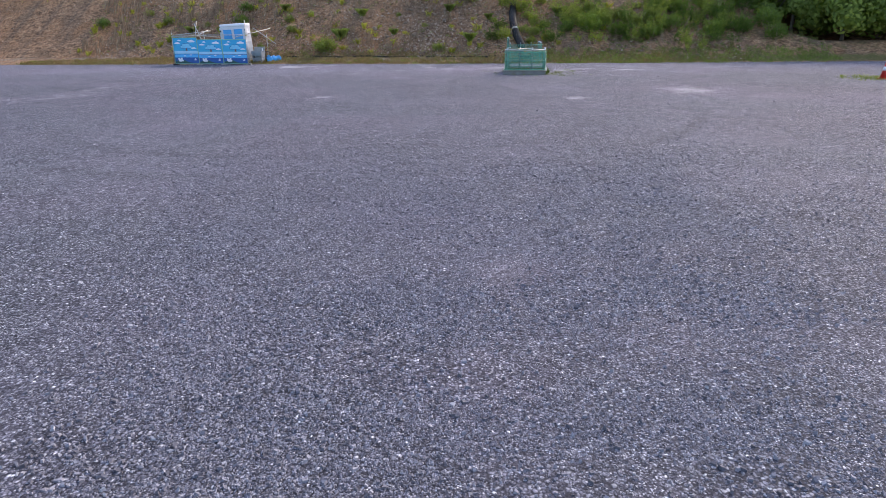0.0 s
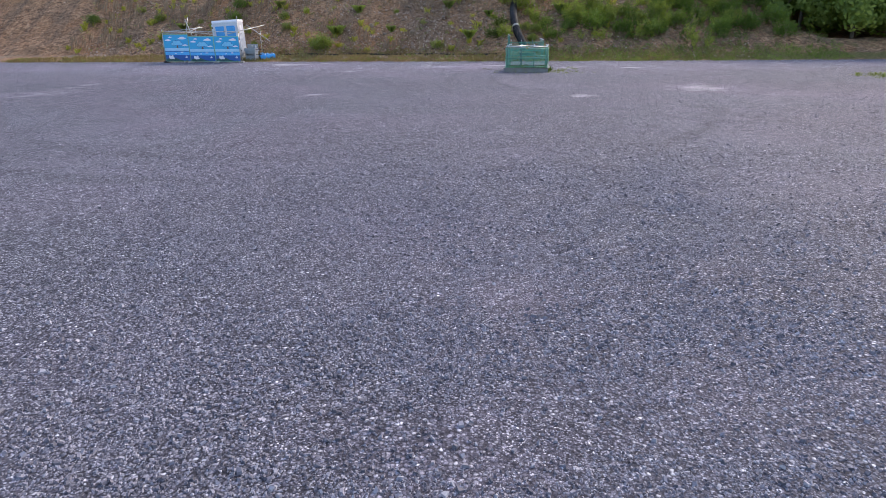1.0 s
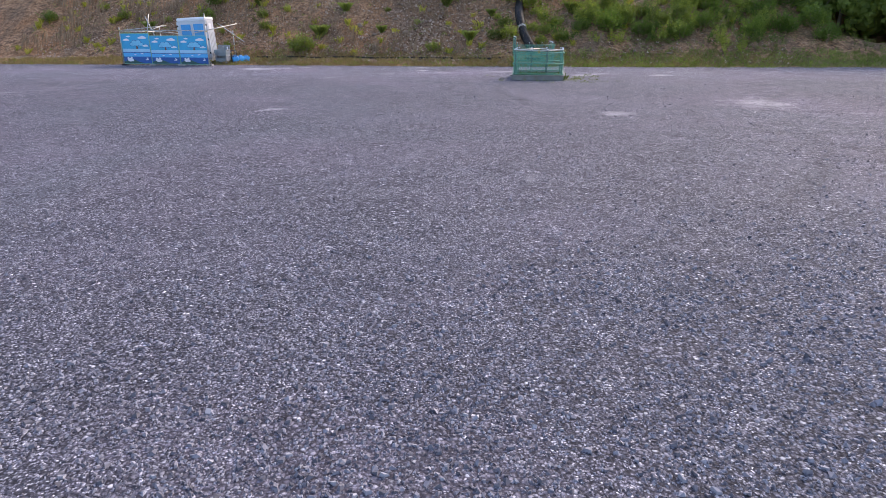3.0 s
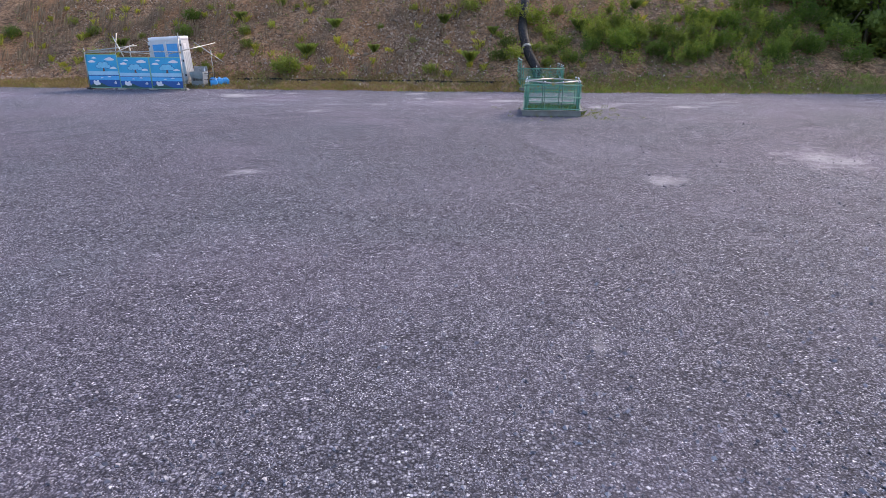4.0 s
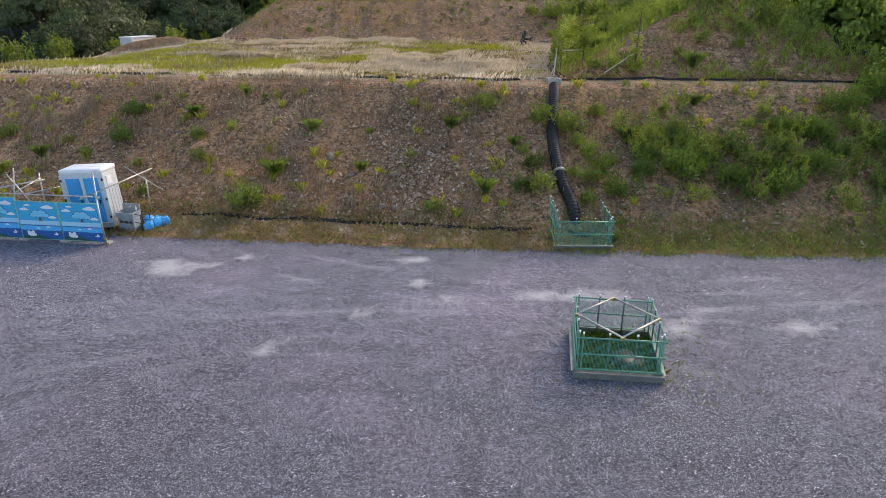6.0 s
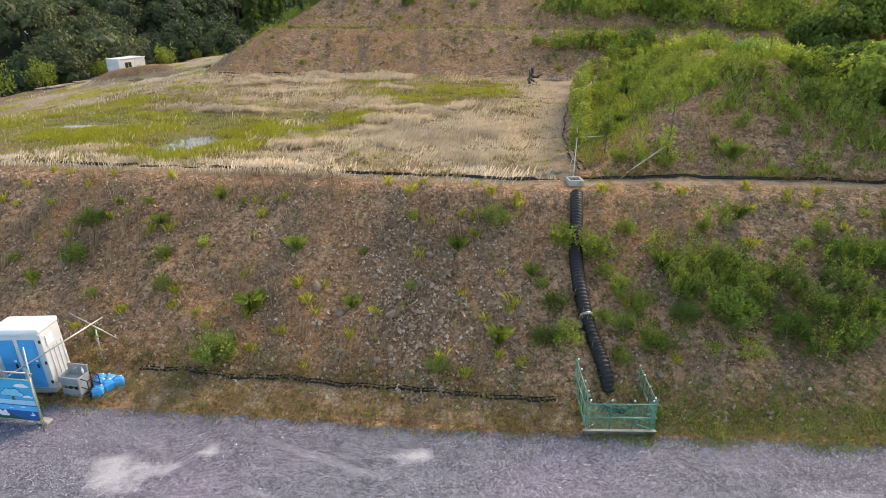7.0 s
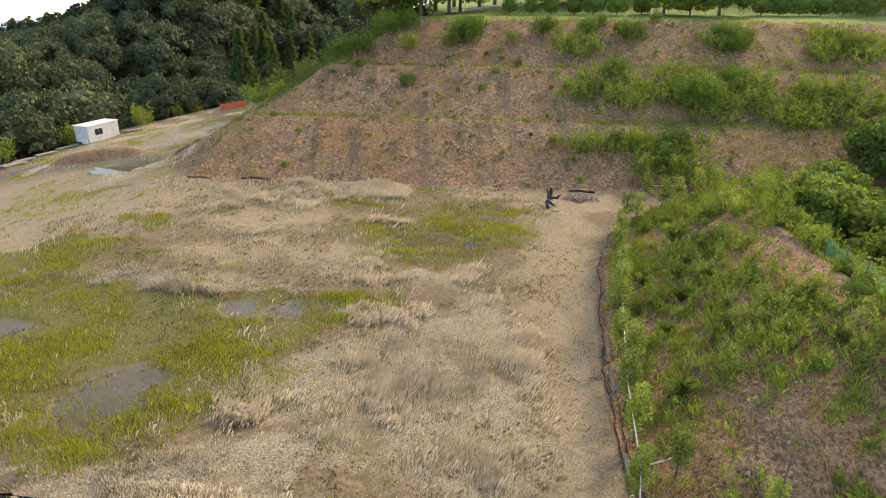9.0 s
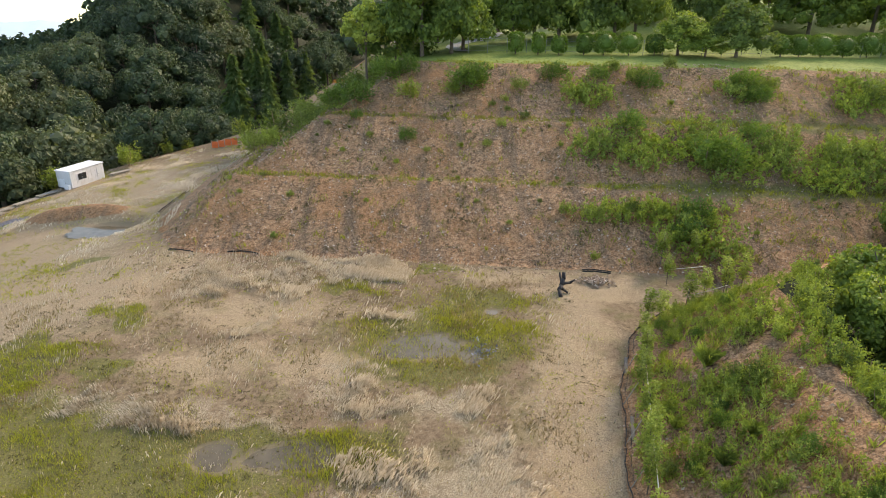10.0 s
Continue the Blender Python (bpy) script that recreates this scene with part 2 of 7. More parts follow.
        ruts = calc(ns, ls, "MAXIMUM", ruts, ramp(ns, [(0.04, (1,)), (0.2, (0,))], off, ls))
    ruts = calc(ns, ls, "MULTIPLY", calc(ns, ls, "MULTIPLY", ruts, att("track")), ramp(ns, [(0.45, (0,)), (0.6, (0.18,))], tex(ns, ls, "noise", 0.35, pos, detail=5.0).outputs[0], ls))
    gr = mixc(ns, ls, ruts, gr, (0.33, 0.32, 0.34))
    worn = 0.0
    for cx, cy, rad in ((11.0, 27.5, 8.8), (11.0, 27.5, 10.6), (17.0, 21.0, 8.0), (17.0, 21.0, 9.8), (-3.0, 22.0, 9.4), (-3.0, 22.0, 11.2)):
        dx, dy = calc(ns, ls, "SUBTRACT", sep.outputs[0], cx), calc(ns, ls, "SUBTRACT", sep.outputs[1], cy)
        d = calc(ns, ls, "SQRT", calc(ns, ls, "ADD", calc(ns, ls, "MULTIPLY", dx, dx), calc(ns, ls, "MULTIPLY", dy, dy)))
        off = calc(ns, ls, "ABSOLUTE", calc(ns, ls, "ADD", calc(ns, ls, "SUBTRACT", d, rad), calc(ns, ls, "MULTIPLY_ADD", edge, 0.6, -0.3)))
        worn = calc(ns, ls, "MAXIMUM", worn, ramp(ns, [(0.12, (1,)), (0.34, (0,))], off, ls))
    worn = calc(ns, ls, "MULTIPLY", worn, ramp(ns, [(0.46, (0,)), (0.62, (0.42,))], tex(ns, ls, "noise", 0.22, pos, detail=4.0).outputs[0], ls))
    gr = mixc(ns, ls, worn, gr, mixc(ns, ls, 1.0, gr, (0.45, 0.5, 0.47), "MULTIPLY"))
    hue = tex(ns, ls, "noise", 0.13, pos, detail=4.0, distortion=1.0).outputs[0]
    gr = mixc(ns, ls, 1.0, gr, ramp(ns, [(0.38, (1.5, 1.56, 1.54)), (0.62, (1.59, 1.55, 1.56))], hue, ls), "MULTIPLY")
    gr = mixc(ns, ls, calc(ns, ls, "MULTIPLY", mask("dust", 0.46, 1.1, 1.3), 0.72), gr, (0.53, 0.52, 0.53))
    gm = mask("gravel", 0.44, 0.56, 0.5)
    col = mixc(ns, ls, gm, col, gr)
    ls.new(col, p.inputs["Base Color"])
    p.inputs["Roughness"].default_value = 0.9
    p.inputs["Specular IOR Level"].default_value = 0.25
    h = calc(ns, ls, "ADD", calc(ns, ls, "MULTIPLY", calc(ns, ls, "SUBTRACT", calc(ns, ls, "MULTIPLY", j1, 0.5), calc(ns, ls, "MULTIPLY", d1, 0.7)), gm),
             calc(ns, ls, "MULTIPLY", calc(ns, ls, "SUBTRACT", 1.0, gm), calc(ns, ls, "ADD", calc(ns, ls, "MULTIPLY", mid, 3.0), calc(ns, ls, "ADD", calc(ns, ls, "MULTIPLY", clod, 1.4), calc(ns, ls, "MULTIPLY", fine, 0.6)))))
    bn = ns.new("ShaderNodeBump")
    bn.inputs["Strength"].default_value, bn.inputs["Distance"].default_value = 0.32, 0.04
    ls.new(h, bn.inputs["Height"])
    ls.new(bn.outputs[0], p.inputs["Normal"])
    return m


M_GROUND = ground_mat()
M_GRAVEL = stone_mat("crushed_stone", [(0.1, (0.085, 0.083, 0.1)), (0.5, (0.19, 0.185, 0.215)), (0.84, (0.34, 0.335, 0.375)), (0.95, (0.5, 0.49, 0.51)), (1.0, (0.82, 0.81, 0.8))], 30)
M_ROCK = stone_mat("slope_rock", [(0.1, (0.11, 0.07, 0.045)), (0.4, (0.28, 0.18, 0.115)), (0.7, (0.42, 0.305, 0.22)), (0.92, (0.56, 0.45, 0.355)), (1.0, (0.74, 0.66, 0.57))], 6)
M_DARKROCK = stone_mat("grey_rock", [(0.1, (0.09, 0.064, 0.044)), (0.6, (0.17, 0.12, 0.084)), (1.0, (0.29, 0.215, 0.155))], 6)
M_GRASS = leafy("green_grass", (0.15, 0.17, 0.025), (0.34, 0.36, 0.055), (0.5, 0.46, 0.14), 0.45, 0.9, 0.55, (1.4, 1.3, 0.6))
M_STRAW = leafy("dry_straw", (0.4, 0.335, 0.245), (0.66, 0.585, 0.475), (0.86, 0.81, 0.715), 0.55, 1.2, 0.6, (1.1, 1.06, 1.0))
M_SHAFTGRASS = leafy("rank_grass", (0.04, 0.075, 0.012), (0.12, 0.18, 0.025), (0.26, 0.3, 0.05), 0.35, 1.6)
M_RUSH = leafy("brown_rushes", (0.17, 0.13, 0.05), (0.33, 0.26, 0.12), (0.5, 0.42, 0.24), 0.35, 0.9, 0.6, (1.2, 1.1, 0.8))
M_WEED = leafy("weed_leaves", (0.075, 0.11, 0.026), (0.225, 0.282, 0.066), (0.37, 0.425, 0.112), 0.28, 0.9)
M_LIME = leafy("young_leaves", (0.13, 0.178, 0.032), (0.335, 0.392, 0.08), (0.51, 0.54, 0.145), 0.3, 1.2)
M_SHRUB = leafy("shrub_leaves", (0.065, 0.12, 0.022), (0.15, 0.235, 0.045), (0.27, 0.35, 0.07), 0.28, 1.2)
M_FOREST = leafy("forest_leaves", (0.026, 0.046, 0.024), (0.075, 0.108, 0.052), (0.15, 0.18, 0.085), 0.22, 0.06)
M_CEDAR = leafy("cedar_needles", (0.055, 0.095, 0.03), (0.14, 0.2, 0.06), (0.24, 0.3, 0.09), 0.3, 0.1)
M_OLIVE = leafy("olive_leaves", (0.06, 0.078, 0.034), (0.13, 0.148, 0.068), (0.22, 0.23, 0.115), 0.22, 0.15)
M_WOODTREE = leafy("broad_leaves", (0.07, 0.115, 0.024), (0.19, 0.26, 0.052), (0.38, 0.43, 0.095), 0.4, 0.3)
M_PARKTREE = leafy("sunlit_leaves", (0.075, 0.115, 0.028), (0.19, 0.25, 0.06), (0.36, 0.4, 0.1), 0.35, 0.5)
M_BARK = plain("bark", (0.13, 0.1, 0.075), 0.9, 0, 0.35, 5, 0.6, 25)
M_STALK = leafy("dead_stalks", (0.2, 0.14, 0.085), (0.36, 0.27, 0.18), (0.52, 0.43, 0.32), 0.15, 0.6, 0.7, (1.0, 0.95, 0.9))
M_TUFT = leafy("withered_tufts", (0.07, 0.055, 0.03), (0.15, 0.125, 0.06), (0.25, 0.22, 0.1), 0.2, 0.6)
M_TWIG = plain("dry_stem", (0.3, 0.22, 0.14), 0.9, 0, 0.3, 8)

# ---------------------------------------------------------------- mesh helpers
def fast(name, V, F, mats, slots=None, smooth=False):
    """A mesh from arrays of places and of equal-sided faces."""
    V, F = np.asarray(V, np.float32), np.asarray(F, np.int32)
    me = bpy.data.meshes.new(name)
    me.vertices.add(len(V))
    me.vertices.foreach_set("co", V.ravel())
    k = F.shape[1]
    me.loops.add(F.size)
    me.loops.foreach_set("vertex_index", F.ravel())
    me.polygons.add(len(F))
    me.polygons.foreach_set("loop_start", np.arange(0, F.size, k, dtype=np.int32))
    for m in mats if isinstance(mats, (list, tuple)) else [mats]:
        me.materials.append(m)
    if slots is not None:
        me.polygons.foreach_set("material_index", np.asarray(slots, np.int32))
    me.polygons.foreach_set("use_smooth", np.full(len(F), smooth))
    me.update(calc_edges=True)
    return me


def part(name, bm, material, parent=None, label="", smooth=False, at=None):
    """Links a bmesh as one mesh object, under a thing or a part."""
    me = bpy.data.meshes.new(name)
    bm.to_mesh(me)
    bm.free()
    me.materials.append(material)
    if smooth:
        me.polygons.foreach_set("use_smooth", np.ones(len(me.polygons), bool))
    ob = new(name, me)
    if parent:
        ob.parent = parent
    if at:
        ob.matrix_basis = at
    return tagged(ob, label)


def mpart(name, me, parent, label=""):
    ob = new(name, me)
    ob.parent = parent
    return tagged(ob, label)


def box(bm, x0, x1, y0, y1, z0, z1, bevel=0.0, m=None):
    r = bmesh.ops.create_cube(bm, size=1)
    bmesh.ops.transform(bm, verts=r["verts"], matrix=Matrix.LocRotScale(((x0 + x1) / 2, (y0 + y1) / 2, (z0 + z1) / 2), None, (x1 - x0, y1 - y0, z1 - z0)))
    vs = r["verts"]
    if bevel:
        es = {e for v in vs for e in v.link_edges}
        g = bmesh.ops.bevel(bm, geom=list(es), offset=bevel, segments=2, affect="EDGES", profile=0.6)
        vs = list({v for f in g["faces"] for v in f.verts} | {v for v in vs if v.is_valid})
    if m:
        bmesh.ops.transform(bm, verts=vs, matrix=m)
    return vs


def rod(bm, a, b, r, n=8, r2=None):
    a, b = Vector(a), Vector(b)
    d = b - a
    g = bmesh.ops.create_cone(bm, cap_ends=True, segments=n, radius1=r, radius2=r if r2 is None else r2, depth=d.length)
    m = Matrix.Translation((a + b) / 2) @ d.to_track_quat("Z", "Y").to_matrix().to_4x4()
    bmesh.ops.transform(bm, verts=g["verts"], matrix=m)
    return g["verts"]


def ball(bm, c, s, sub=2, jit=0.0, rng=None):
    g = bmesh.ops.create_icosphere(bm, subdivisions=sub, radius=1)
    for v in g["verts"]:
        k = 1 + (rng.uniform(-jit, jit) if rng else 0)
        v.co = Vector((c[0] + v.co.x * s[0] * k, c[1] + v.co.y * s[1] * k, c[2] + v.co.z * s[2] * k))
    return g["verts"]


def thing(name, label, category, group="", m=None):
    e = new(name)
    e.empty_display_size = 0.2
    if m:
        e.matrix_basis = m
    return tagged(e, label, category, group)


# ---------------------------------------------------------------- the lie of the land
R = np.random.default_rng(7)
_hash = R.random((256, 256))


def vnoise(x, y):
    x, y = np.asarray(x, float), np.asarray(y, float)
    i, j = np.floor(x).astype(int), np.floor(y).astype(int)
    u, v = x - i, y - j
    u, v = u * u * (3 - 2 * u), v * v * (3 - 2 * v)
    h = lambda a, b: _hash[a & 255, b & 255]
    return (h(i, j) * (1 - u) + h(i + 1, j) * u) * (1 - v) + (h(i, j + 1) * (1 - u) + h(i + 1, j + 1) * u) * v


def fbm(x, y, s=1.0, n=4):
    t, a = 0, 0.5
    for k in range(n):
        t = t + a * vnoise(np.asarray(x) * s + 17.3 * k, np.asarray(y) * s + 5.1 * k)
        s, a = s * 2.03, a / 2
    return t


def step(x, a, b):
    t = np.clip((np.asarray(x, float) - a) / (b - a), 0, 1)
    return t * t * (3 - 2 * t)


def y_edge(x):                       # where the crushed stone ends
    return np.interp(x, [-60, -10, 0, 10, 60], [46, 41.3, 40.1, 39.4, 35.5])


def y_toe(x):                        # foot of the lower slope
    return np.interp(x, [-60, -10, 4, 20, 60], [49.5, 43.1, 40.95, 39.7, 36.5])


def y_drain(x):                      # channel on the lower bench
    return np.interp(x, [-60, -17.8, -7.5, 0.4, 4.7, 8.8, 14, 17, 60], [59, 54, 52.7, 51.3, 50.75, 51.1, 50.75, 50.3, 46])


def x_side(y):                       # channel along the right side of the terrace
    return np.interp(y, [50, 59, 64.4, 73.7, 79.4, 82.4, 83.5, 91, 110], [6.2, 7.15, 8.2, 10.4, 12.8, 16.1, 18.4, 31, 60])


def y_toe2(x):                       # foot of the upper slopes
    return 90.4 - 0.1 * np.asarray(x, float)


def x_left2(y):
    return np.interp(y, [80, 92, 94.2, 98.5, 102.5, 113.8, 121.7, 200], [-21, -21.8, -23.2, -25.4, -26.5, -26.9, -26, -24])


def x_rim(y):                        # left rim of the terrace, where the wooded valley begins
    return np.interp(y, [0, 40, 54, 100, 117, 130, 136, 142, 150, 200, 400], [-75, -70, -62, -55.5, -52.0, -48.5, -43, -36, -30, -26, -20])


PUDDLES = [(-1.3, 77.6, 2.9, 1.7, 4.25, 0.2), (1.9, 76.4, 0.7, 0.9, 4.26, 0.0), (3.7, 82.2, 0.65, 0.5, 4.28, 0.0), (-13.9, 59.6, 2.0, 2.4, 4.27, -0.3),
           (-10.8, 67.6, 1.2, 1.1, 4.25, 0.0), (-7.1, 67.5, 2.1, 1.1, 4.25, 0.0), (-22.6, 65.2, 1.8, 1.1, 4.22, 0.1), (-32.6, 101.2, 3.0, 1.9, 2.85, 0.15)]


def puddle_field(x, y, k):
    cx, cy, a, b, z, turn = PUDDLES[k]
    c, s = math.cos(turn), math.sin(turn)
    u, v = (x - cx) * c + (y - cy) * s, -(x - cx) * s + (y - cy) * c
    return np.hypot(u / a, v / b) + (fbm(x, y, 0.9) - 0.47) * 0.9


def land(x, y):
    x, y = np.broadcast_arrays(np.asarray(x, float), np.asarray(y, float))
    ye, yt, yd = y_edge(x), y_toe(x), y_drain(x)
    yc = yd - 1.9
    low = 0.3 * np.clip((y - ye) / (yt - ye), 0, 1)
    s = np.clip((y - yt) / (yc - yt), 0, 1)
    rough = (fbm(x, y, 0.8) - 0.47) * 0.5 + (fbm(x * 2.2, y * 0.7, 0.5) - 0.47) * 0.35
    z1 = low + 4.15 * (0.86 * s + 0.14 * s * s) + (rough * 0.8 + (fbm(x, y, 2.4, 3) - 0.44) * 0.3) * np.sin(np.pi * s) ** 0.5
    z1 = z1 * (1 - 0.75 * step(x, 19.5, 27) * step(y, 40, 44))
    z1 = z1 + 0.25 * np.clip((y - yc) / 1.9, 0, 1)
    # terrace
    t = np.interp(y, [51, 58, 66, 90, 110], [4.7, 4.45, 4.3, 4.5, 4.6])
    fall = 0.15 * np.maximum(0, -23 - x) * step(y, 58, 84)
    t = t - np.minimum(fall, 4.2) + (fbm(x, y, 0.18) - 0.47) * 0.35 + (fbm(x, y, 1.1) - 0.47) * 0.12
    low_right = step(x, 19, 29) * step(y, 51, 56) * (1 - step(y, 84, 98)) * 3.8
    t = t - low_right
    # pond hollow with its raised bank
    bank = np.exp(-(((x + 37.5) / 5.6) ** 4 + ((y - 106.0 + 0.12 * (x + 37.5)) / 1.7) ** 2)) * 1.5
    t = t + bank
    z = np.where(y < yd, z1, t)
    # upper slopes with two benches
    df = y - y_toe2(x)
    dl = (x - x_left2(y)) * 1.28
    d = np.minimum(df, dl)
    d = d + (fbm(x, y, 0.35) - 0.47) * 0.45 * step(d, 0.5, 3)
    up = np.interp(d, [0, 9.2, 10.6, 18.6, 20.2, 29.6, 31, 45, 110, 400], [0, 4.05, 4.15, 8.15, 8.35, 12.8, 13.0, 13.7, 20, 30])
    z = np.where((d > 0) & (y > 80), np.maximum(z, 4.5 + up + (fbm(x, y, 0.9) - 0.47) * 0.35 * step(d, 0.5, 3)), z)
    # spur beside the terrace
    dx = (x - x_side(y) - 0.5)
    slant = np.gradient(np.interp(np.arange(0, 200, 0.5), np.arange(0, 200, 0.5), x_side(np.arange(0, 200, 0.5))), 0.5)
    dx = dx / np.sqrt(1 + np.interp(y, np.arange(0, 200, 0.5), slant) ** 2)
    xr = np.interp(y, [50, 60, 70, 75, 84, 100], [17.5, 16.6, 17.9, 20, 25, 34])
    crest = np.interp(y, [50, 62, 70, 76, 86, 96], [4.3, 4.3, 4.1, 3.6, 2.8, 2.2])
    zm = np.minimum(np.minimum(0.5 * dx, 0.64 * (y - yd - 0.5)), crest - 0.75 * np.maximum(0, x - xr - 0.8))
    zm = zm + (fbm(x, y, 0.6) - 0.47) * 0.7 * step(zm, 0.1, 1.2)
    z = np.where((y > yd) & (y < 100) & (zm > -6) & (x > 5), np.maximum(z, 4.65 + zm), z)
    # valley on the left, wooded hill beyond it
    dv = x_rim(y) - x
    az = np.degrees(np.arctan2(x, np.maximum(y - 44, 1)))
    D = np.hypot(x, y - 44)
    hill = np.minimum(0.34 * np.maximum(0, D - 100), 75) * step(dv, 5, 40)
    # its skyline falls away to the left, towards the plain
    brow = 12.4 + D * np.tan(np.radians(np.interp(az, [-60, -36, -33, -30.8, -28.5, -26, -23, -18], [-3.4, -3.2, -2.8, -2.5, -1.7, -0.3, 2.5, 8]))) - 0.09 * np.maximum(0, D - 250) * (az < -24)
    z = np.where(dv > 0, np.minimum(z - np.minimum(0.55 * dv, 10) + hill, np.where(dv > 25, brow, 99)), z)
    z = z - 60 * step(np.hypot(x, y - 60), 500, 1500)
    for k, p in enumerate(PUDDLES):
        r = puddle_field(x, y, k)
        w = 1 - step(r, 0.7, 1.7)
        z = z * (1 - w) + (p[4] - 0.07 + 0.07 * np.minimum(r, 1.25) ** 2) * w
    return z


def lines(spec):
    out = []
    for a, b, s in spec:
        out.append(np.arange(a, b, s))
    return np.concatenate(out)


gx = lines([(-1500, -300, 150), (-300, -80, 11), (-80, -24, 1.1), (-24, 24, 0.3), (24, 70, 0.9), (70, 300, 11), (300, 1501, 150)])
gy = lines([(-400, -20, 38), (-20, 37, 1.0), (37, 55, 0.28), (55, 90, 0.42), (90, 124, 0.45), (124, 150, 1.0), (150, 420, 7), (420, 1600, 130)])
GX, GY = np.meshgrid(gx, gy)
GZ = land(GX, GY)
nx, ny = len(gx), len(gy)
idx = np.arange(nx * ny).reshape(ny, nx)
quads = np.stack([idx[:-1, :-1], idx[:-1, 1:], idx[1:, 1:], idx[1:, :-1]], -1).reshape(-1, 4)
ground_mesh = fast("ground", np.stack([GX, GY, GZ], -1).reshape(-1, 3), quads, M_GROUND, smooth=True)


def spot(x, y, cx, cy, a, b, turn=0.0):
    c, s = math.cos(turn), math.sin(turn)
    return np.clip(1.25 - np.hypot(((x - cx) * c + (y - cy) * s) / a, (-(x - cx) * s + (y - cy) * c) / b) * 0.75, 0, 1)


def most(x, y, spots, warp=0.0):
    if warp:
        x, y = x + (fbm(x + 11, y, 0.28) - 0.47) * 2.6 * warp + (fbm(x, y + 60, 1.1) - 0.47) * warp, y + (fbm(x, y + 23, 0.28) - 0.47) * 2.6 * warp + (fbm(x + 90, y, 1.1) - 0.47) * warp
    return np.max([spot(x, y, *q) for q in spots], axis=0)


DUST = [(4.7, 21.9, 0.6, 0.5), (-4.1, 23.2, 0.6, 0.5), (-9.2, 38.3, 1.2, 0.75, -0.5), (-8.2, 38.6, 0.8, 0.3), (-4.3, 33.2, 0.35, 0.7, -0.6), (7.5, 35.2, 0.7, 0.5), (9.3, 24.4, 1.3, 0.6),
        (2.9, 36.3, 0.9, 0.6), (4.3, 36.0, 1.4, 0.25), (5.8, 36.6, 2.0, 0.15), (7.8, 29.4, 0.5, 0.25, 0.6), (5.75, 30.6, 0.35, 0.3), (10.7, 22.4, 0.8, 0.5), (-0.6, 37.3, 0.4, 0.3),
        (1.6, 14.8, 0.2, 0.35), (9.6, 34.3, 1.2, 0.5), (6.4, 34.0, 0.6, 0.35), (0.5, 35.8, 0.5, 0.4), (-2.1, 34.9, 0.4, 0.3), (-6.7, 39.3, 0.5, 0.3), (-1.1, 39.0, 0.7, 0.35)]
FAINT = [(-14.4, 25.4, 6.5, 1.3, 1.25), (-17.0, 21.5, 3.5, 2.2, 0.9), (9.0, 23.6, 2.6, 2.0, 0.9), (3.4, 36.5, 2.4, 1.0, 0.1), (-9.0, 38.4, 1.6, 0.9, 0.3), (1.3, 34.5, 0.7, 0.35, 0.9), (-3.0, 31.0, 0.6, 0.3), (8.5, 36.6, 5.0, 0.3, -0.08)]
GREENS = [(-12, 67.0, 8.6, 3.4, 0.05), (-15.5, 62.5, 8.0, 7.0, 0.2), (-7.5, 67.8, 5.2, 2.6, 0.1), (-22, 66, 9, 6, 0.0), (-28, 74, 8, 3.5, 0.2), (0.2, 78.5, 5.0, 4.6, 0.5), (3.2, 83.5, 3.4, 2.0), (-2, 88.2, 4.5, 1.0),
          (-21, 81.5, 1.6, 2.2, 0.6), (-25, 77, 1.8, 3.0, 0.5), (-18.5, 74.5, 1.5, 1.2), (-7, 86, 2.0, 0.8), (-30, 92, 3, 0.8)]
BARE = [(-30, 84, 11, 8), (-38, 96, 11, 8), (-40, 116, 11, 18, 0.4), (7.2, 70, 2.4, 20, -0.16), (11, 85.8, 4.5, 1.6), (-14, 75.4, 4.6, 2.2, 0.2), (-6.5, 75, 4, 2.4), (-28, 88, 11, 6), (-36, 99, 6, 2), (-31, 80, 8, 5), (-12, 82, 6, 3), (4, 88.5, 5, 1.5)]
STRAW = [(-13, 70.6, 6.5, 0.9, 0.05), (-16.5, 87, 3.0, 3.5, 0.3), (-8, 90.5, 7, 1.2), (-5, 74.6, 3.4, 1.6, 0.1), (0.5, 71.6, 3.0, 2.2), (-20, 71.2, 4, 1.1, 0.1), (2.0, 66, 2.6, 3.4), (-4, 61, 6.2, 4.6, 0.2), (-8, 55.2, 9, 1.6, -0.1), (-2.5, 66.2, 4.2, 2.0), (-16, 55.5, 9, 1.3, -0.12), (-3.5, 72.4, 6.5, 1.4, -0.05), (-18, 71.5, 8, 1.0, 0.0), (1.6, 57, 4.2, 4.6),
         (-12, 84.5, 2.5, 3.0, 0.2), (-6.5, 88.2, 5.5, 1.6), (3.8, 63.5, 2.0, 5.0), (-20, 88, 4, 2.0), (-3, 82, 2.5, 1.0), (-38, 122, 10, 13, 0.4), (-31, 112, 2.5, 8), (-42, 112, 5, 4), (-33, 96, 9, 4), (-38, 90, 7, 6), (-13, 79, 3, 1)]


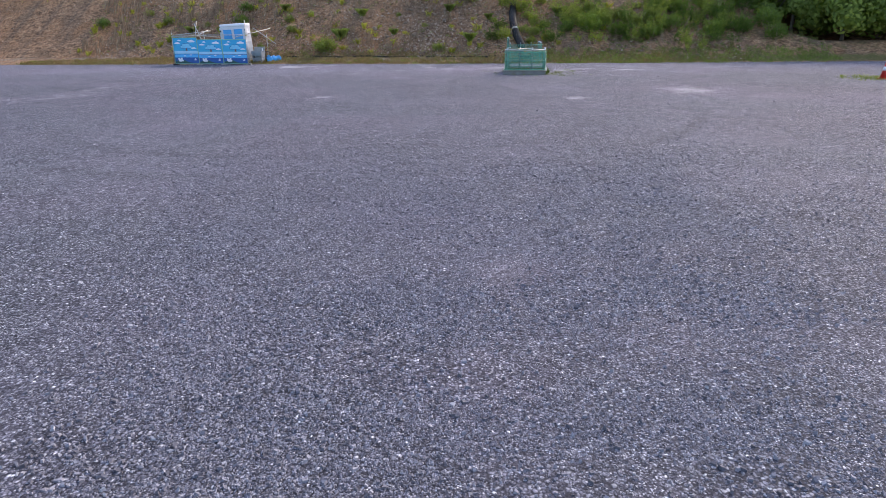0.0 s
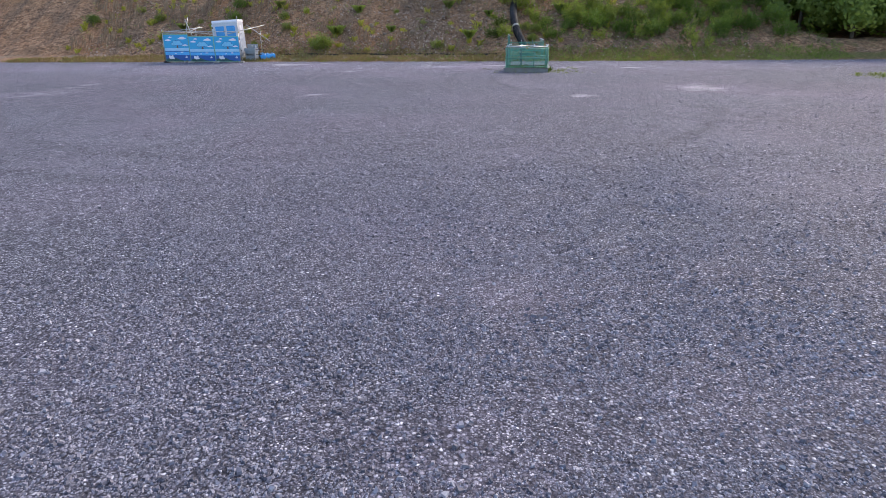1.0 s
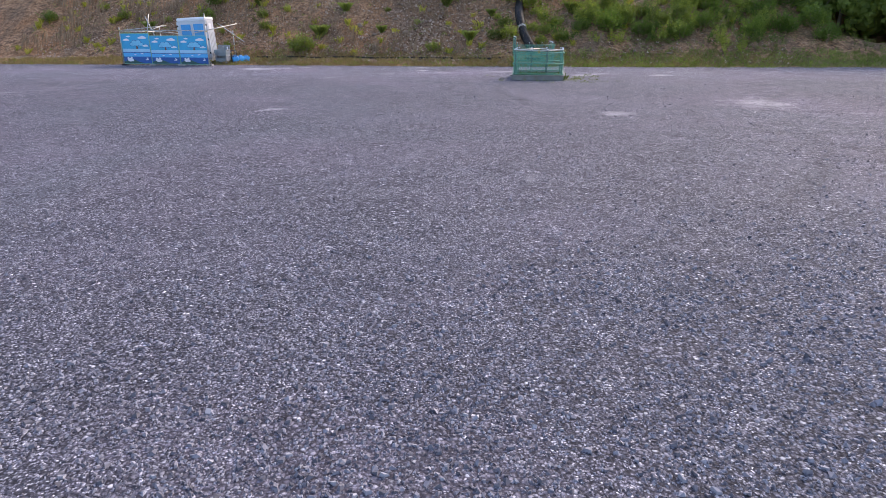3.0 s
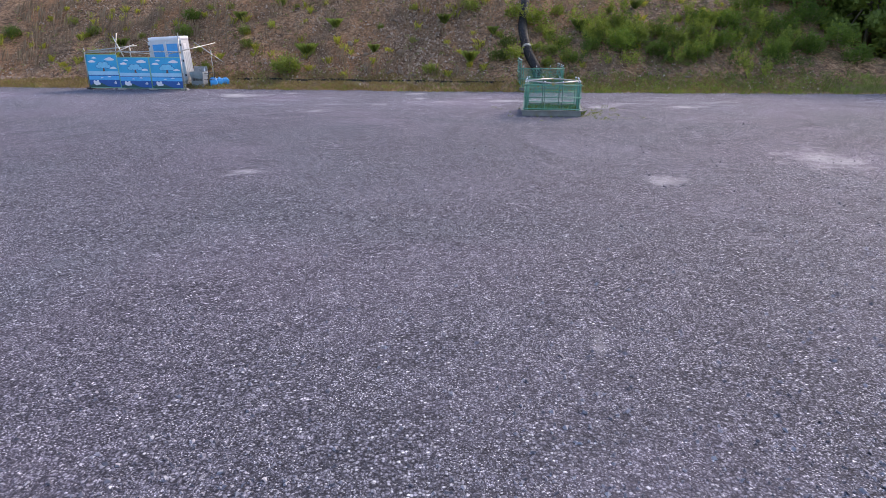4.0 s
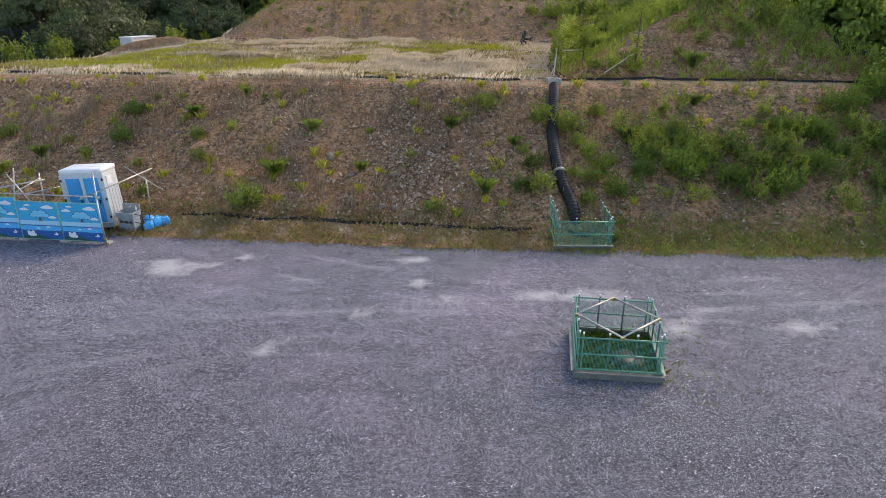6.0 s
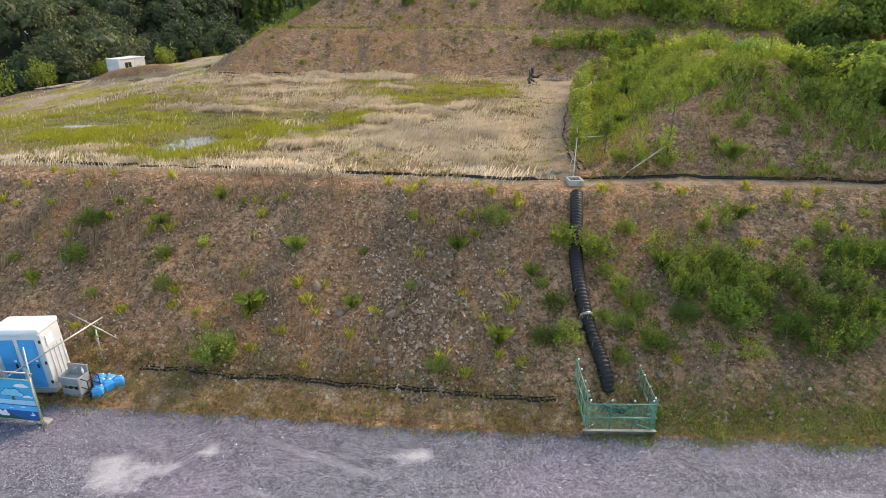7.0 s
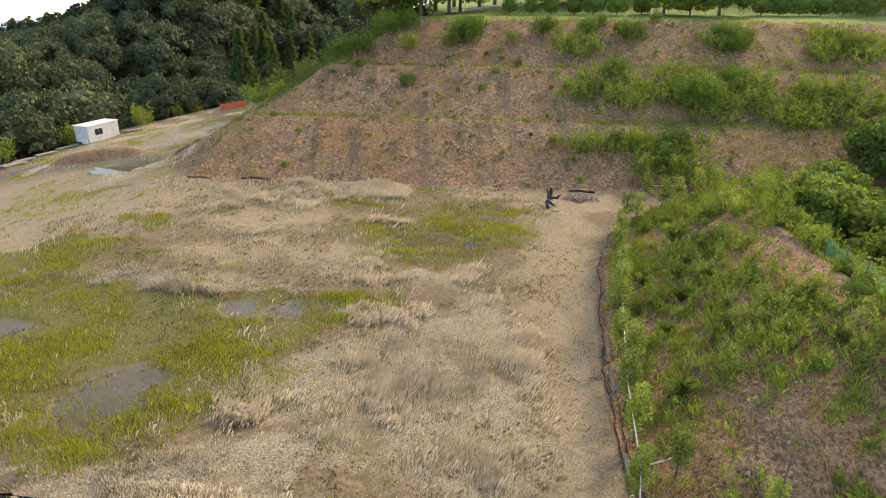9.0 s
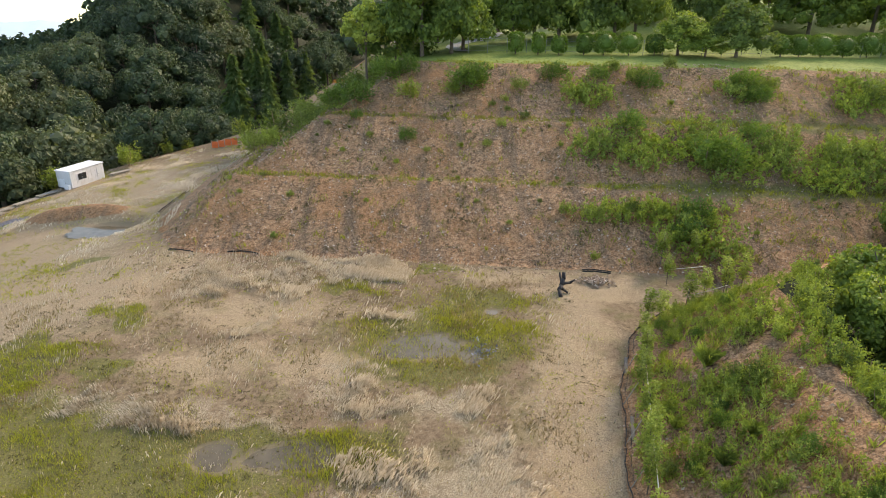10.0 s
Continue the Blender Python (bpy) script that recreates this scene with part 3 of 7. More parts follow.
def masks(x, y):
    yd, d2 = y_drain(x), np.minimum(y - y_toe2(x), (x - x_left2(y)) * 1.35)
    dv = x_rim(y) - x
    dx = x - x_side(y)
    on_t = step(y - yd, -0.2, 0.3) * (1 - step(dx, -0.4, 0.1)) * (1 - step(d2, -0.6, 0.4)) * (1 - step(dv, -1, 2))
    k = {}
    k["gravel"] = (1 - step(y - y_edge(x), -0.7, 0.7)) * (1 - step(dv, -3, 0))
    k["gravel"] = np.maximum(k["gravel"], 0.9 * spot(x, y, -46.8, 107.5, 3.4, 1.5, 1.2))
    k["dust"] = np.maximum(most(x, y, DUST, 0.35), 0.52 * most(x, y, FAINT, 1)) * k["gravel"]
    k["track"] = 1.25 * np.exp(-((y - 36.3 + 0.05 * x) / 4.8) ** 2) + 0.5 * np.exp(-(((x - 8.5) / 4) ** 2 + ((y - 24) / 6) ** 2))
    k["tan"] = np.maximum(on_t * 0.8, (step(y - yd, -1.7, -0.4) - step(y - yd, -0.3, 0.3)) * 0.62)
    bare = most(x, y, BARE, 2)
    k["pale"] = np.maximum(on_t * bare, 0.7 * (step(y - yd, -1.9, -0.7) - step(y - yd, -0.5, 0.0)))
    k["turf"] = on_t * np.maximum(most(x, y, GREENS, 2), 0.3 - 0.3 * bare)
    k["thatch"] = on_t * np.clip(np.maximum(most(x, y, STRAW, 2), 0.42) - bare * 0.45, 0, 1)
    strip = step(y - y_edge(x), -0.3, 0.3) * (1 - step(y - y_toe(x), -0.2, 0.8))
    k["thatch"] = np.maximum(k["thatch"], 0.9 * step(y - yd, -0.7, -0.2) * (1 - step(y - yd, 1.0, 2.0)) * (1 - step(x, 2, 5)) * (1 - step(dv, -1, 2)))
    k["thatch"] = np.maximum(k["thatch"], strip * (0.62 - 0.25 * step(x, 4, 9)))
    heap = np.exp(-(((x + 37.5) / 5.6) ** 4 + ((y - 106.0 + 0.12 * (x + 37.5)) / 1.7) ** 2))
    k["tan"], k["thatch"] = k["tan"] * (1 - step(heap, 0.25, 0.5)), k["thatch"] * (1 - step(heap, 0.25, 0.5))
    k["turf"] = np.maximum(k["turf"], strip * (0.3 + 0.35 * step(x, 3, 8)))
    k["turf"] = np.maximum(k["turf"], 0.42 * step(x, 7, 10) * step(y - y_toe(x), -0.5, 0.5) * (1 - step(y - yd, -4.5, -2.5)))
    benches = np.exp(-((d2 - 10.0) / 0.9) ** 2) + np.exp(-((d2 - 19.6) / 0.9) ** 2)
    k["turf"] = np.maximum(k["turf"], np.where(y > 85, benches * 0.55 + 0.42 * step(x, 12, 24) * step(d2, 1, 4), 0))
    k["turf"] = np.maximum(k["turf"], np.where((dx > 0.6) & (y > yd + 1) & (d2 < 0), 0.34, 0))
    k["turf"] = np.maximum(k["turf"], np.where((y > 85) & (d2 > 0.5), 0.37 + 0.55 * step(y, 121, 126), 0))
    k["scree"] = np.exp(-((x + 0.9 + 0.25 * (y - 45)) / 2.7) ** 4) * step(y - y_toe(x), -0.2, 0.8) * (1 - step(y - yd, -3.4, -1.8)) * 0.58
    k["mud"] = np.zeros_like(x)
    for q in range(len(PUDDLES)):
        k["mud"] = np.maximum(k["mud"], 1 - step(puddle_field(x, y, q), 0.75, 1.5))
    k["lawn"] = np.where((y > 95) & (d2 > 30.2), 1.0, 0.0) * (1 - step(dv, -12, -4))
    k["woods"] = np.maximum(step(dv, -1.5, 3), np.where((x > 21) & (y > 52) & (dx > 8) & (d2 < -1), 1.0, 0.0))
    return k


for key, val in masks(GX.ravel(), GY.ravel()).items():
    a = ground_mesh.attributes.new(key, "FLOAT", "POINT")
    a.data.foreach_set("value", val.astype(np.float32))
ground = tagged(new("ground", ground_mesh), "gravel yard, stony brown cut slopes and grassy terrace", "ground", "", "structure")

# puddles
M_WATER, ns, ls, p = tree("shallow_water")
wp = ns.new("ShaderNodeNewGeometry").outputs["Position"]
ls.new(ramp(ns, [(0.3, (0.1, 0.08, 0.05)), (0.7, (0.15, 0.12, 0.078))], tex(ns, ls, "noise", 1.3, wp, detail=4.0).outputs[0], ls), p.inputs["Base Color"])
p.inputs["Roughness"].default_value = 0.07
p.inputs["IOR"].default_value = 1.33
for k, (cx, cy, a, b, z, turn) in enumerate(PUDDLES):
    n = 72
    ang = np.linspace(0, 2 * np.pi, n, endpoint=False)
    rim = []
    for t in ang:
        rr = np.linspace(0.1, 2.0, 60)
        c, s = math.cos(turn), math.sin(turn)
        px = cx + rr * (a * np.cos(t) * c - b * np.sin(t) * s)
        py = cy + rr * (a * np.cos(t) * s + b * np.sin(t) * c)
        f = puddle_field(px, py, k)
        i = int(np.argmax(f > 1.12)) or 59
        rim.append((px[i], py[i], z))
    bm = bmesh.new()
    bm.faces.new([bm.verts.new(v) for v in rim])
    bmesh.ops.triangulate(bm, faces=bm.faces[:])
    ob = part("puddle", bm, M_WATER, None, "shallow muddy puddle lying on the terrace")
    tagged(ob, "", "puddle", "puddles on the terrace", "structure")

# ---------------------------------------------------------------- stones
def rocks(P, S, rng, flat=0.65):
    """Angular stones, bedded in the ground, of half-size S at the places P."""
    n = len(P)
    base = np.array([(1, 0, -0.25), (0, 1, -0.25), (-1, 0, -0.25), (0, -1, -0.25), (0, 0, 1)], float)
    V = base[None] * (1 + rng.uniform(-0.35, 0.35, (n, 5, 1))) + rng.uniform(-0.25, 0.25, (n, 5, 3))
    V[..., 2] *= flat
    a = rng.uniform(0, 6.28, n)
    c, s = np.cos(a), np.sin(a)
    X, Y = V[..., 0] * c[:, None] - V[..., 1] * s[:, None], V[..., 0] * s[:, None] + V[..., 1] * c[:, None]
    t = rng.normal(0, 0.5, n)
    Z = V[..., 2] * np.cos(t)[:, None] + X * np.sin(t)[:, None]
    V = np.stack([X, Y, Z], -1) * S[:, None, None] + P[:, None]
    F = np.array([(0, 1, 4), (1, 2, 4), (2, 3, 4), (3, 0, 4)])
    return V.reshape(-1, 3), (F[None] + 5 * np.arange(n)[:, None, None]).reshape(-1, 3)


def on_land(x, y, lift=0.0):
    return np.stack([x, y, land(x, y) + lift], -1)


def stuff(name, V, F, mat, label, category):
    return tagged(new(name, fast(name, V, F, mat)), label, category, "", "stuff")


def chips(P, S, rng):
    """Flat crushed-stone chips: a tilted four-cornered top with sloping sides."""
    n = len(P)
    a = np.array([0.4, 1.97, 3.5, 5.1]) + rng.uniform(-0.5, 0.5, (n, 4))
    q = rng.uniform(0.55, 1.15, (n, 4))
    ring = np.stack([np.cos(a) * q, np.sin(a) * q * rng.uniform(0.5, 1.0, (n, 1)), 0 * a], -1)
    tilt = rng.normal(0, 0.32, (n, 1, 2))
    h = rng.uniform(0.22, 0.7, (n, 1))
    top = ring * rng.uniform(0.6, 0.95, (n, 4, 1))
    top[..., 2] = h + (top[..., :2] * tilt).sum(-1)
    low = ring * 1.12
    low[..., 2] = -0.3
    V = np.concatenate([low, top], 1)
    t = rng.uniform(0, 6.28, n)
    c, k = np.cos(t)[:, None], np.sin(t)[:, None]
    V = np.stack([V[..., 0] * c - V[..., 1] * k, V[..., 0] * k + V[..., 1] * c, V[..., 2]], -1) * S[:, None, None] + P[:, None]
    F = np.array([(4, 5, 6), (4, 6, 7)] + [f for i in range(4) for f in ((i, (i + 1) % 4, 4 + (i + 1) % 4), (i, 4 + (i + 1) % 4, 4 + i))])
    return V.reshape(-1, 3), (F[None] + 8 * np.arange(n)[:, None, None]).reshape(-1, 3)


r = np.random.default_rng(21)
n = 42000
yy = 2.2 + 12.0 * r.random(n) ** 1.3
xx = (r.random(n) * 2 - 1) * (2.0 + 0.36 * yy)
keep = (fbm(xx, yy, 0.9) + r.normal(0, 0.14, n) > 0.4) & (r.random(n) < np.clip((1 - np.abs(xx) / (2.0 + 0.36 * yy)) * 3, 0, 1) * np.clip((14.2 - yy) / 5, 0, 1))
xx, yy = xx[keep], yy[keep]
size = 0.009 + 0.019 * r.random(len(xx)) ** 3 + 0.0003 * yy
stuff("loose_gravel", *chips(np.stack([xx, yy, size * 0.05], -1), size, r), M_GRAVEL, "loose grey crushed stone strewn over the yard", "gravel")
n = 140000
yy = 2.2 + 11.5 * r.random(n) ** 1.35
xx = (r.random(n) * 2 - 1) * (1.9 + 0.35 * yy)
keep = (fbm(xx, yy, 1.4) + r.normal(0, 0.12, n) > 0.4) & (r.random(n) < np.clip((1 - np.abs(xx) / (1.9 + 0.35 * yy)) * 3, 0, 1) * np.clip((13.7 - yy) / 5, 0, 1))
xx, yy = xx[keep], yy[keep]
size = 0.007 + 0.008 * r.random(len(xx)) ** 2 + 0.0003 * yy
stuff("fine_gravel", *rocks(np.stack([xx, yy, size * 0.1], -1), size, r, 0.6), M_GRAVEL, "small angular grey chippings between the larger stones", "gravel")
n = 45000
yy = 5 + 25.0 * r.random(n) ** 1.3
xx = (r.random(n) * 2 - 1) * (2.2 + 0.8 * yy)
keep = (fbm(xx, yy, 0.9) + r.normal(0, 0.12, n) > 0.42) & (r.random(n) < 1.3 - yy / 25)
xx, yy = xx[keep], yy[keep]
size = 0.008 + 0.016 * r.random(len(xx)) ** 2.2 + 0.0006 * yy
stuff("outer_gravel", *rocks(np.stack([xx, yy, size * 0.1], -1), size, r), M_GRAVEL, "loose grey crushed stone farther out on the yard", "gravel")

n = 60000
xx, s = r.uniform(-24, 19, n), r.random(n) ** 1.1
yy = y_toe(xx) - 0.6 + s * (y_drain(xx) - y_toe(xx) - 0.6)
keep = r.random(n) < np.clip(0.55 + 0.35 * np.exp(-((xx + 0.8) / 2.6) ** 2) * (1 - 0.4 * s) + 1.6 * (fbm(xx, yy, 0.6) - 0.47), 0, 1) * (1 - 0.35 * step(xx, 6, 9))
xx, yy = xx[keep], yy[keep]
size = 0.018 + 0.06 * r.random(len(xx)) ** 4.0 + 0.05 * np.exp(-((xx + 0.8) / 2.2) ** 2) * r.random(len(xx)) ** 3
stuff("slope_stones", *rocks(on_land(xx, yy, 0.0) + np.stack([0 * size, 0 * size, size * 0.3], -1), size, r, 1.0), M_ROCK, "brown and grey stones lying loose on the cut slope", "stones")
n = 11000
xx, yy = r.uniform(-24, 34, n), r.uniform(88, 120, n)
stuff("upper_slope_stones", *rocks(on_land(xx, yy, 0.02), 0.05 + 0.11 * r.random(n) ** 3, r), M_ROCK, "small brown stones lying loose on the upper slopes", "stones")
n = 14000
xx, yy = r.uniform(-30, 12, n), r.uniform(52, 90, n)
keep = (xx < x_side(yy) - 0.2) & (r.random(n) < 0.25 + 0.75 * most(xx, yy, [(7.2, 70, 2.9, 20, -0.16), (2.3, 76.8, 1.2, 1.4), (11, 85.8, 4.5, 1.6)]))
xx, yy = xx[keep], yy[keep]
stuff("terrace_stones", *rocks(on_land(xx, yy, 0.01), 0.02 + 0.06 * r.random(len(xx)) ** 3, r), M_ROCK, "pale pebbles scattered over the bare earth of the terrace", "stones")
n = 1500
xx, yy = r.uniform(9, 18.5, n), r.uniform(51.5, 72, n)
stuff("spur_stones", *rocks(on_land(xx, yy, 0.02), 0.03 + 0.09 * r.random(n) ** 4, r), M_ROCK, "pale stones on the bare soil of the spur", "stones")

# boulders that stand out on the slope
bm = bmesh.new()
ball(bm, (0, 0, 0), (1, 0.8, 0.62), 2, 0.16, random.Random(3))
boulder_mesh = bpy.data.meshes.new("boulder")
bm.to_mesh(boulder_mesh)
bm.free()
boulder_mesh.materials.append(M_DARKROCK)
rr = random.Random(11)
for k in range(46):
    x = rr.gauss(-0.8, 2.0) if k < 34 else rr.uniform(-10, 16)
    y = float(y_toe(x)) + 0.3 + 5.6 * rr.random() ** 1.3
    if k in (0, 1):
        x, y = ((-1.75, 44.4), (-4.6, 45.9))[k]
    w = rr.uniform(0.09, 0.17) if k > 1 else 0.24
    ob = new("boulder", boulder_mesh)
    ob.matrix_basis = Matrix.LocRotScale((x, y, float(land(x, y)) + w * 0.25), Euler((rr.uniform(-0.4, 0.4), rr.uniform(-0.4, 0.4), rr.uniform(0, 6.3))), (w, w * rr.uniform(0.8, 1.2), w * rr.uniform(0.8, 1.2)))
    tagged(ob, "grey weathered boulder half sunk in the stony slope", "rock", "boulders on the slope")


# ---------------------------------------------------------------- grass, weeds and shrubs
def blades(P, H, W, lean, rng, flow=False):
    """One curved blade (two triangles) at each place; flow: laid over in swirls."""
    n = len(P)
    a, b = rng.uniform(0, 6.28, n), rng.uniform(0, 6.28, n)
    if flow:
        a = (fbm(P[:, 0], P[:, 1], 0.13, 2) - 0.4) * 7 + rng.normal(0, 0.4, n)
        b = a + 1.57
    side = np.stack([np.cos(b), np.sin(b), 0 * a], -1) * W[:, None] / 2
    out = np.stack([np.cos(a), np.sin(a), 0 * a], -1) * (lean * H * rng.uniform(0.2, 1.0, n))[:, None]
    up = np.zeros((n, 3))
    up[:, 2] = H
    V = np.stack([P - side, P + side, P + out * 0.35 + up * 0.6 + side * 0.7, P + out + up * np.sqrt(np.clip(1 - 0.5 * lean ** 2, 0.1, 1))], 1)
    F = np.array([(0, 1, 2), (0, 2, 3)])
    return V.reshape(-1, 3), (F[None] + 4 * np.arange(n)[:, None, None]).reshape(-1, 3)


def tufts(x, y, k, H, W, spread, lean, rng, flow=False):
    """Tufts of k blades round each place."""
    n = len(x)
    g = rng.uniform(0.6, 1.25, n)
    X = (x[:, None] + rng.normal(0, spread, (n, k))).ravel()
    Y = (y[:, None] + rng.normal(0, spread, (n, k))).ravel()
    h = (H * g[:, None] * rng.uniform(0.45, 1.1, (n, k))).ravel()
    return blades(on_land(X, Y, -0.01), h, np.full(n * k, W), lean, rng, flow)


def leaf_quads(P, D, L, W, rng):
    """A diamond leaf at P along D, folded a little and drooping at the tip."""
    n = len(P)
    D = D / np.linalg.norm(D, axis=1, keepdims=True)
    s = np.cross(D, rng.normal(0, 0.35, (n, 3)) + np.array([0, 0, 1.0]))
    s = s / np.maximum(np.linalg.norm(s, axis=1, keepdims=True), 1e-6) * W[:, None] / 2
    mid = P + D * L[:, None] * 0.45
    tip = P + D * L[:, None]
    tip[:, 2] -= L * 0.22
    lift = np.array([0, 0, 1.0]) * (W * 0.2)[:, None]
    V = np.stack([P, mid + s + lift, tip, mid - s + lift], 1)
    return V.reshape(-1, 3), np.arange(4 * n).reshape(n, 4)


def weeds(B, H, R0, m, L, rng, upright=0.5, slim=0.5):
    """Leafy stalks: m leaves up each stalk of height H from the places B."""
    n = len(B)
    t = np.sqrt(rng.random((n, m))) * 0.92 + 0.08
    az = rng.uniform(0, 6.28, (n, m))
    tilt = rng.normal(0, 0.22, (n, 1, 2))
    h = H[:, None] * t
    px = B[:, None, 0] + tilt[..., 0] * h + np.cos(az) * R0 * 0.25
    py = B[:, None, 1] + tilt[..., 1] * h + np.sin(az) * R0 * 0.25
    pz = B[:, None, 2] + h
    D = np.stack([np.cos(az), np.sin(az), upright * (0.3 + t)], -1)
    ln = L * rng.uniform(0.6, 1.2, (n, m)) * (1.15 - 0.5 * t)
    return leaf_quads(np.stack([px, py, pz], -1).reshape(-1, 3), D.reshape(-1, 3), ln.ravel(), (ln * slim).ravel(), rng)


def join(parts):
    V, F, o = [], [], 0
    for v, f in parts:
        V.append(v)
        F.append(f + o)
        o += len(v)
    return np.concatenate(V), np.concatenate(F)


def scatter(n, x0, x1, y0, y1, ok, rng):
    x, y = rng.uniform(x0, x1, n), rng.uniform(y0, y1, n)
    k = rng.random(n) < ok(x, y)
    return x[k], y[k]


def d2_of(x, y):
    return np.minimum(y - y_toe2(x), (x - x_left2(y)) * 1.35)


# terrace: green rushes in the wet hollows, straw elsewhere
def wet_ok(x, y):
    d = np.min([puddle_field(x, y, q) for q in range(len(PUDDLES))], axis=0)
    return np.clip(most(x, y, GREENS, 2) * 1.15 - 0.28 + (fbm(x, y, 0.7) - 0.47) * 1.6, 0, 1) * (x < x_side(y) - 0.6) * (0.25 + 0.75 * step(d, 0.8, 1.25))


def sward(x, y, H, W, lean, rng, clump=1.3, flow=True):
    """Single blades in drifts: taller and closer where the clumps are."""
    c = fbm(x, y, clump, 3)
    k = rng.random(len(x)) < np.clip(0.45 + (c - 0.4) * 4.0, 0.22, 1)
    x, y, c = x[k], y[k], c[k]
    h = H * np.clip(0.6 + 2.0 * (c - 0.4), 0.5, 1.1) * rng.uniform(0.5, 1.2, len(x))
    return blades(on_land(x, y, -0.01), h, W * rng.uniform(0.6, 1.3, len(x)), lean, rng, flow)


x, y = scatter(480000, -36, 11, 53, 90, lambda x, y: wet_ok(x, y) * np.clip(0.8 + 2 * (fbm(x + 50, y, 0.5) - 0.45), 0.4, 1) * 1.5, r)
stuff("wet_grass", *sward(x, y, 0.3, 0.024, 0.5, r, 0.35, False), M_GRASS, "fresh yellow-green grass in the wet hollows of the terrace", "grass")


def straw_ok(x, y):
    t = np.clip(most(x, y, STRAW, 2) * 0.95 - 0.5 + (fbm(x, y, 0.5) - 0.47) * 1.5 - most(x, y, BARE, 2) * 0.3, 0, 1)
    return t * (0.35 + 0.65 * t) * (y > y_drain(x) + 0.25) * (x < x_side(y) - 0.3) * (d2_of(x, y) < 0.3)


x, y = scatter(150000, -36, 11, 53, 90, lambda x, y: np.clip(most(x, y, GREENS, 2) * 1.1 - 0.1, 0, 1) * (x < x_side(y) - 0.6) * np.clip(0.2 + 5 * (fbm(x + 90, y, 0.45) - 0.47), 0.06, 1) * (np.min([puddle_field(x, y, q) for q in range(len(PUDDLES))], axis=0) > 1), r)
stuff("brown_rushes", *sward(x, y, 0.34, 0.02, 0.5, r, 0.5, False), M_RUSH, "dry brown rushes between the green grass of the hollows", "grass")
x, y = scatter(2000000, -32, 10, 51, 92, lambda x, y: 1.0 * straw_ok(x, y) + 0.006 * (y > y_drain(x) + 0.3) * (x < x_side(y) - 0.3) * (d2_of(x, y) < 0.3), r)
stuff("dry_grass", *sward(x, y, 0.46, 0.013, 0.6, r, 0.45), M_STRAW, "flattened pale dry grass on the terrace", "grass")
x, y = scatter(420000, -34, 5, 49, 60, lambda x, y: (y > y_drain(x) - 0.75) * (y < y_drain(x) + 1.3) * (1 - 0.5 * step(x, 0, 4)) * np.clip(0.25 + 2.0 * (fbm(x, y, 0.3) - 0.45), 0.04, 0.3), r)
stuff("crest_straw", *sward(x, y, 0.4, 0.008, 0.6, r, 0.4), M_STRAW, "pale dry grass hanging over the drain at the terrace edge", "grass")
x, y = scatter(9000, -28, 19, 39, 44, lambda x, y: (y > y_edge(x) - 0.15) * (y < y_toe(x) + 0.5) * (0.75 - 0.35 * step(x, 4, 9)), r)
stuff("verge_straw", *tufts(x, y, 9, 0.2, 0.013, 0.14, 0.9, r), M_RUSH, "dry grass verge at the foot of the slope", "grass")
x, y = scatter(6000, -28, 24, 38.5, 44, lambda x, y: (y > y_edge(x) - 0.35) * (y < y_toe(x) + 0.9) * (0.2 + 0.8 * step(x, 3, 8)), r)
stuff("verge_grass", *tufts(x, y, 14, 0.18, 0.012, 0.16, 0.7, r), M_WEED, "green grass verge at the foot of the slope", "grass")

x, y = scatter(130000, -50, -24, 92, 140, lambda x, y: np.clip(most(x, y, [(-38, 122, 10, 13, 0.4), (-31, 112, 2.5, 9), (-29, 97, 3, 4)], 2) * 0.7 - 0.1 + 1.6 * (fbm(x, y, 0.4) - 0.5), 0, 1) * (x > x_rim(y) + 0.6) * (d2_of(x, y) < 1.5) * (np.hypot((x + 32.6) / 3.6, (y - 101.2) / 2.4) > 1) * (np.exp(-(((x + 37.5) / 5.6) ** 4 + ((y - 106.0 + 0.12 * (x + 37.5)) / 1.7) ** 2)) < 0.3), r)
stuff("rim_dry_grass", *sward(x, y, 0.36, 0.02, 0.8, r, 0.4), M_STRAW, "pale dry grass on the slope beyond the pond", "grass")
x, y = scatter(16000, -52, -24, 86, 140, lambda x, y: np.clip(4 * (fbm(x + 40, y, 0.35) - 0.5), 0, 1) * (x > x_rim(y) + 0.6) * (d2_of(x, y) < 1.0) * (np.hypot((x + 32.6) / 3.6, (y - 101.2) / 2.4) > 1), r)
stuff("rim_green_grass", *tufts(x, y, 6, 0.22, 0.045, 0.2, 0.8, r), M_GRASS, "thin yellow-green grass on the slope beyond the pond", "grass")

x, y = scatter(26000, -34, 9.5, 52, 92, lambda x, y: (y > y_drain(x) + 0.4) * (x < x_side(y) - 0.3) * (d2_of(x, y) < 0.3) * np.clip(0.28 + 2.2 * (fbm(x + 30, y, 0.4) - 0.47) - 0.2 * most(x, y, BARE), 0.02, 1), r)
stuff("low_weeds", *tufts(x, y, 5, 0.12, 0.03, 0.1, 1.2, r), M_TUFT, "low withered weeds dotted over the terrace", "weeds")
x, y = scatter(15000, -40, 9.5, 52, 100, lambda x, y: (y > y_drain(x) + 0.4) * (x < x_side(y) - 0.3) * (d2_of(x, y) < 0.3) * np.clip(0.15 + 3 * (fbm(x + 70, y, 0.3) - 0.5), 0, 1), r)
stuff("low_herbs", *tufts(x, y, 7, 0.12, 0.03, 0.12, 1.2, r), M_GRASS, "low green herbs in patches on the terrace", "weeds")

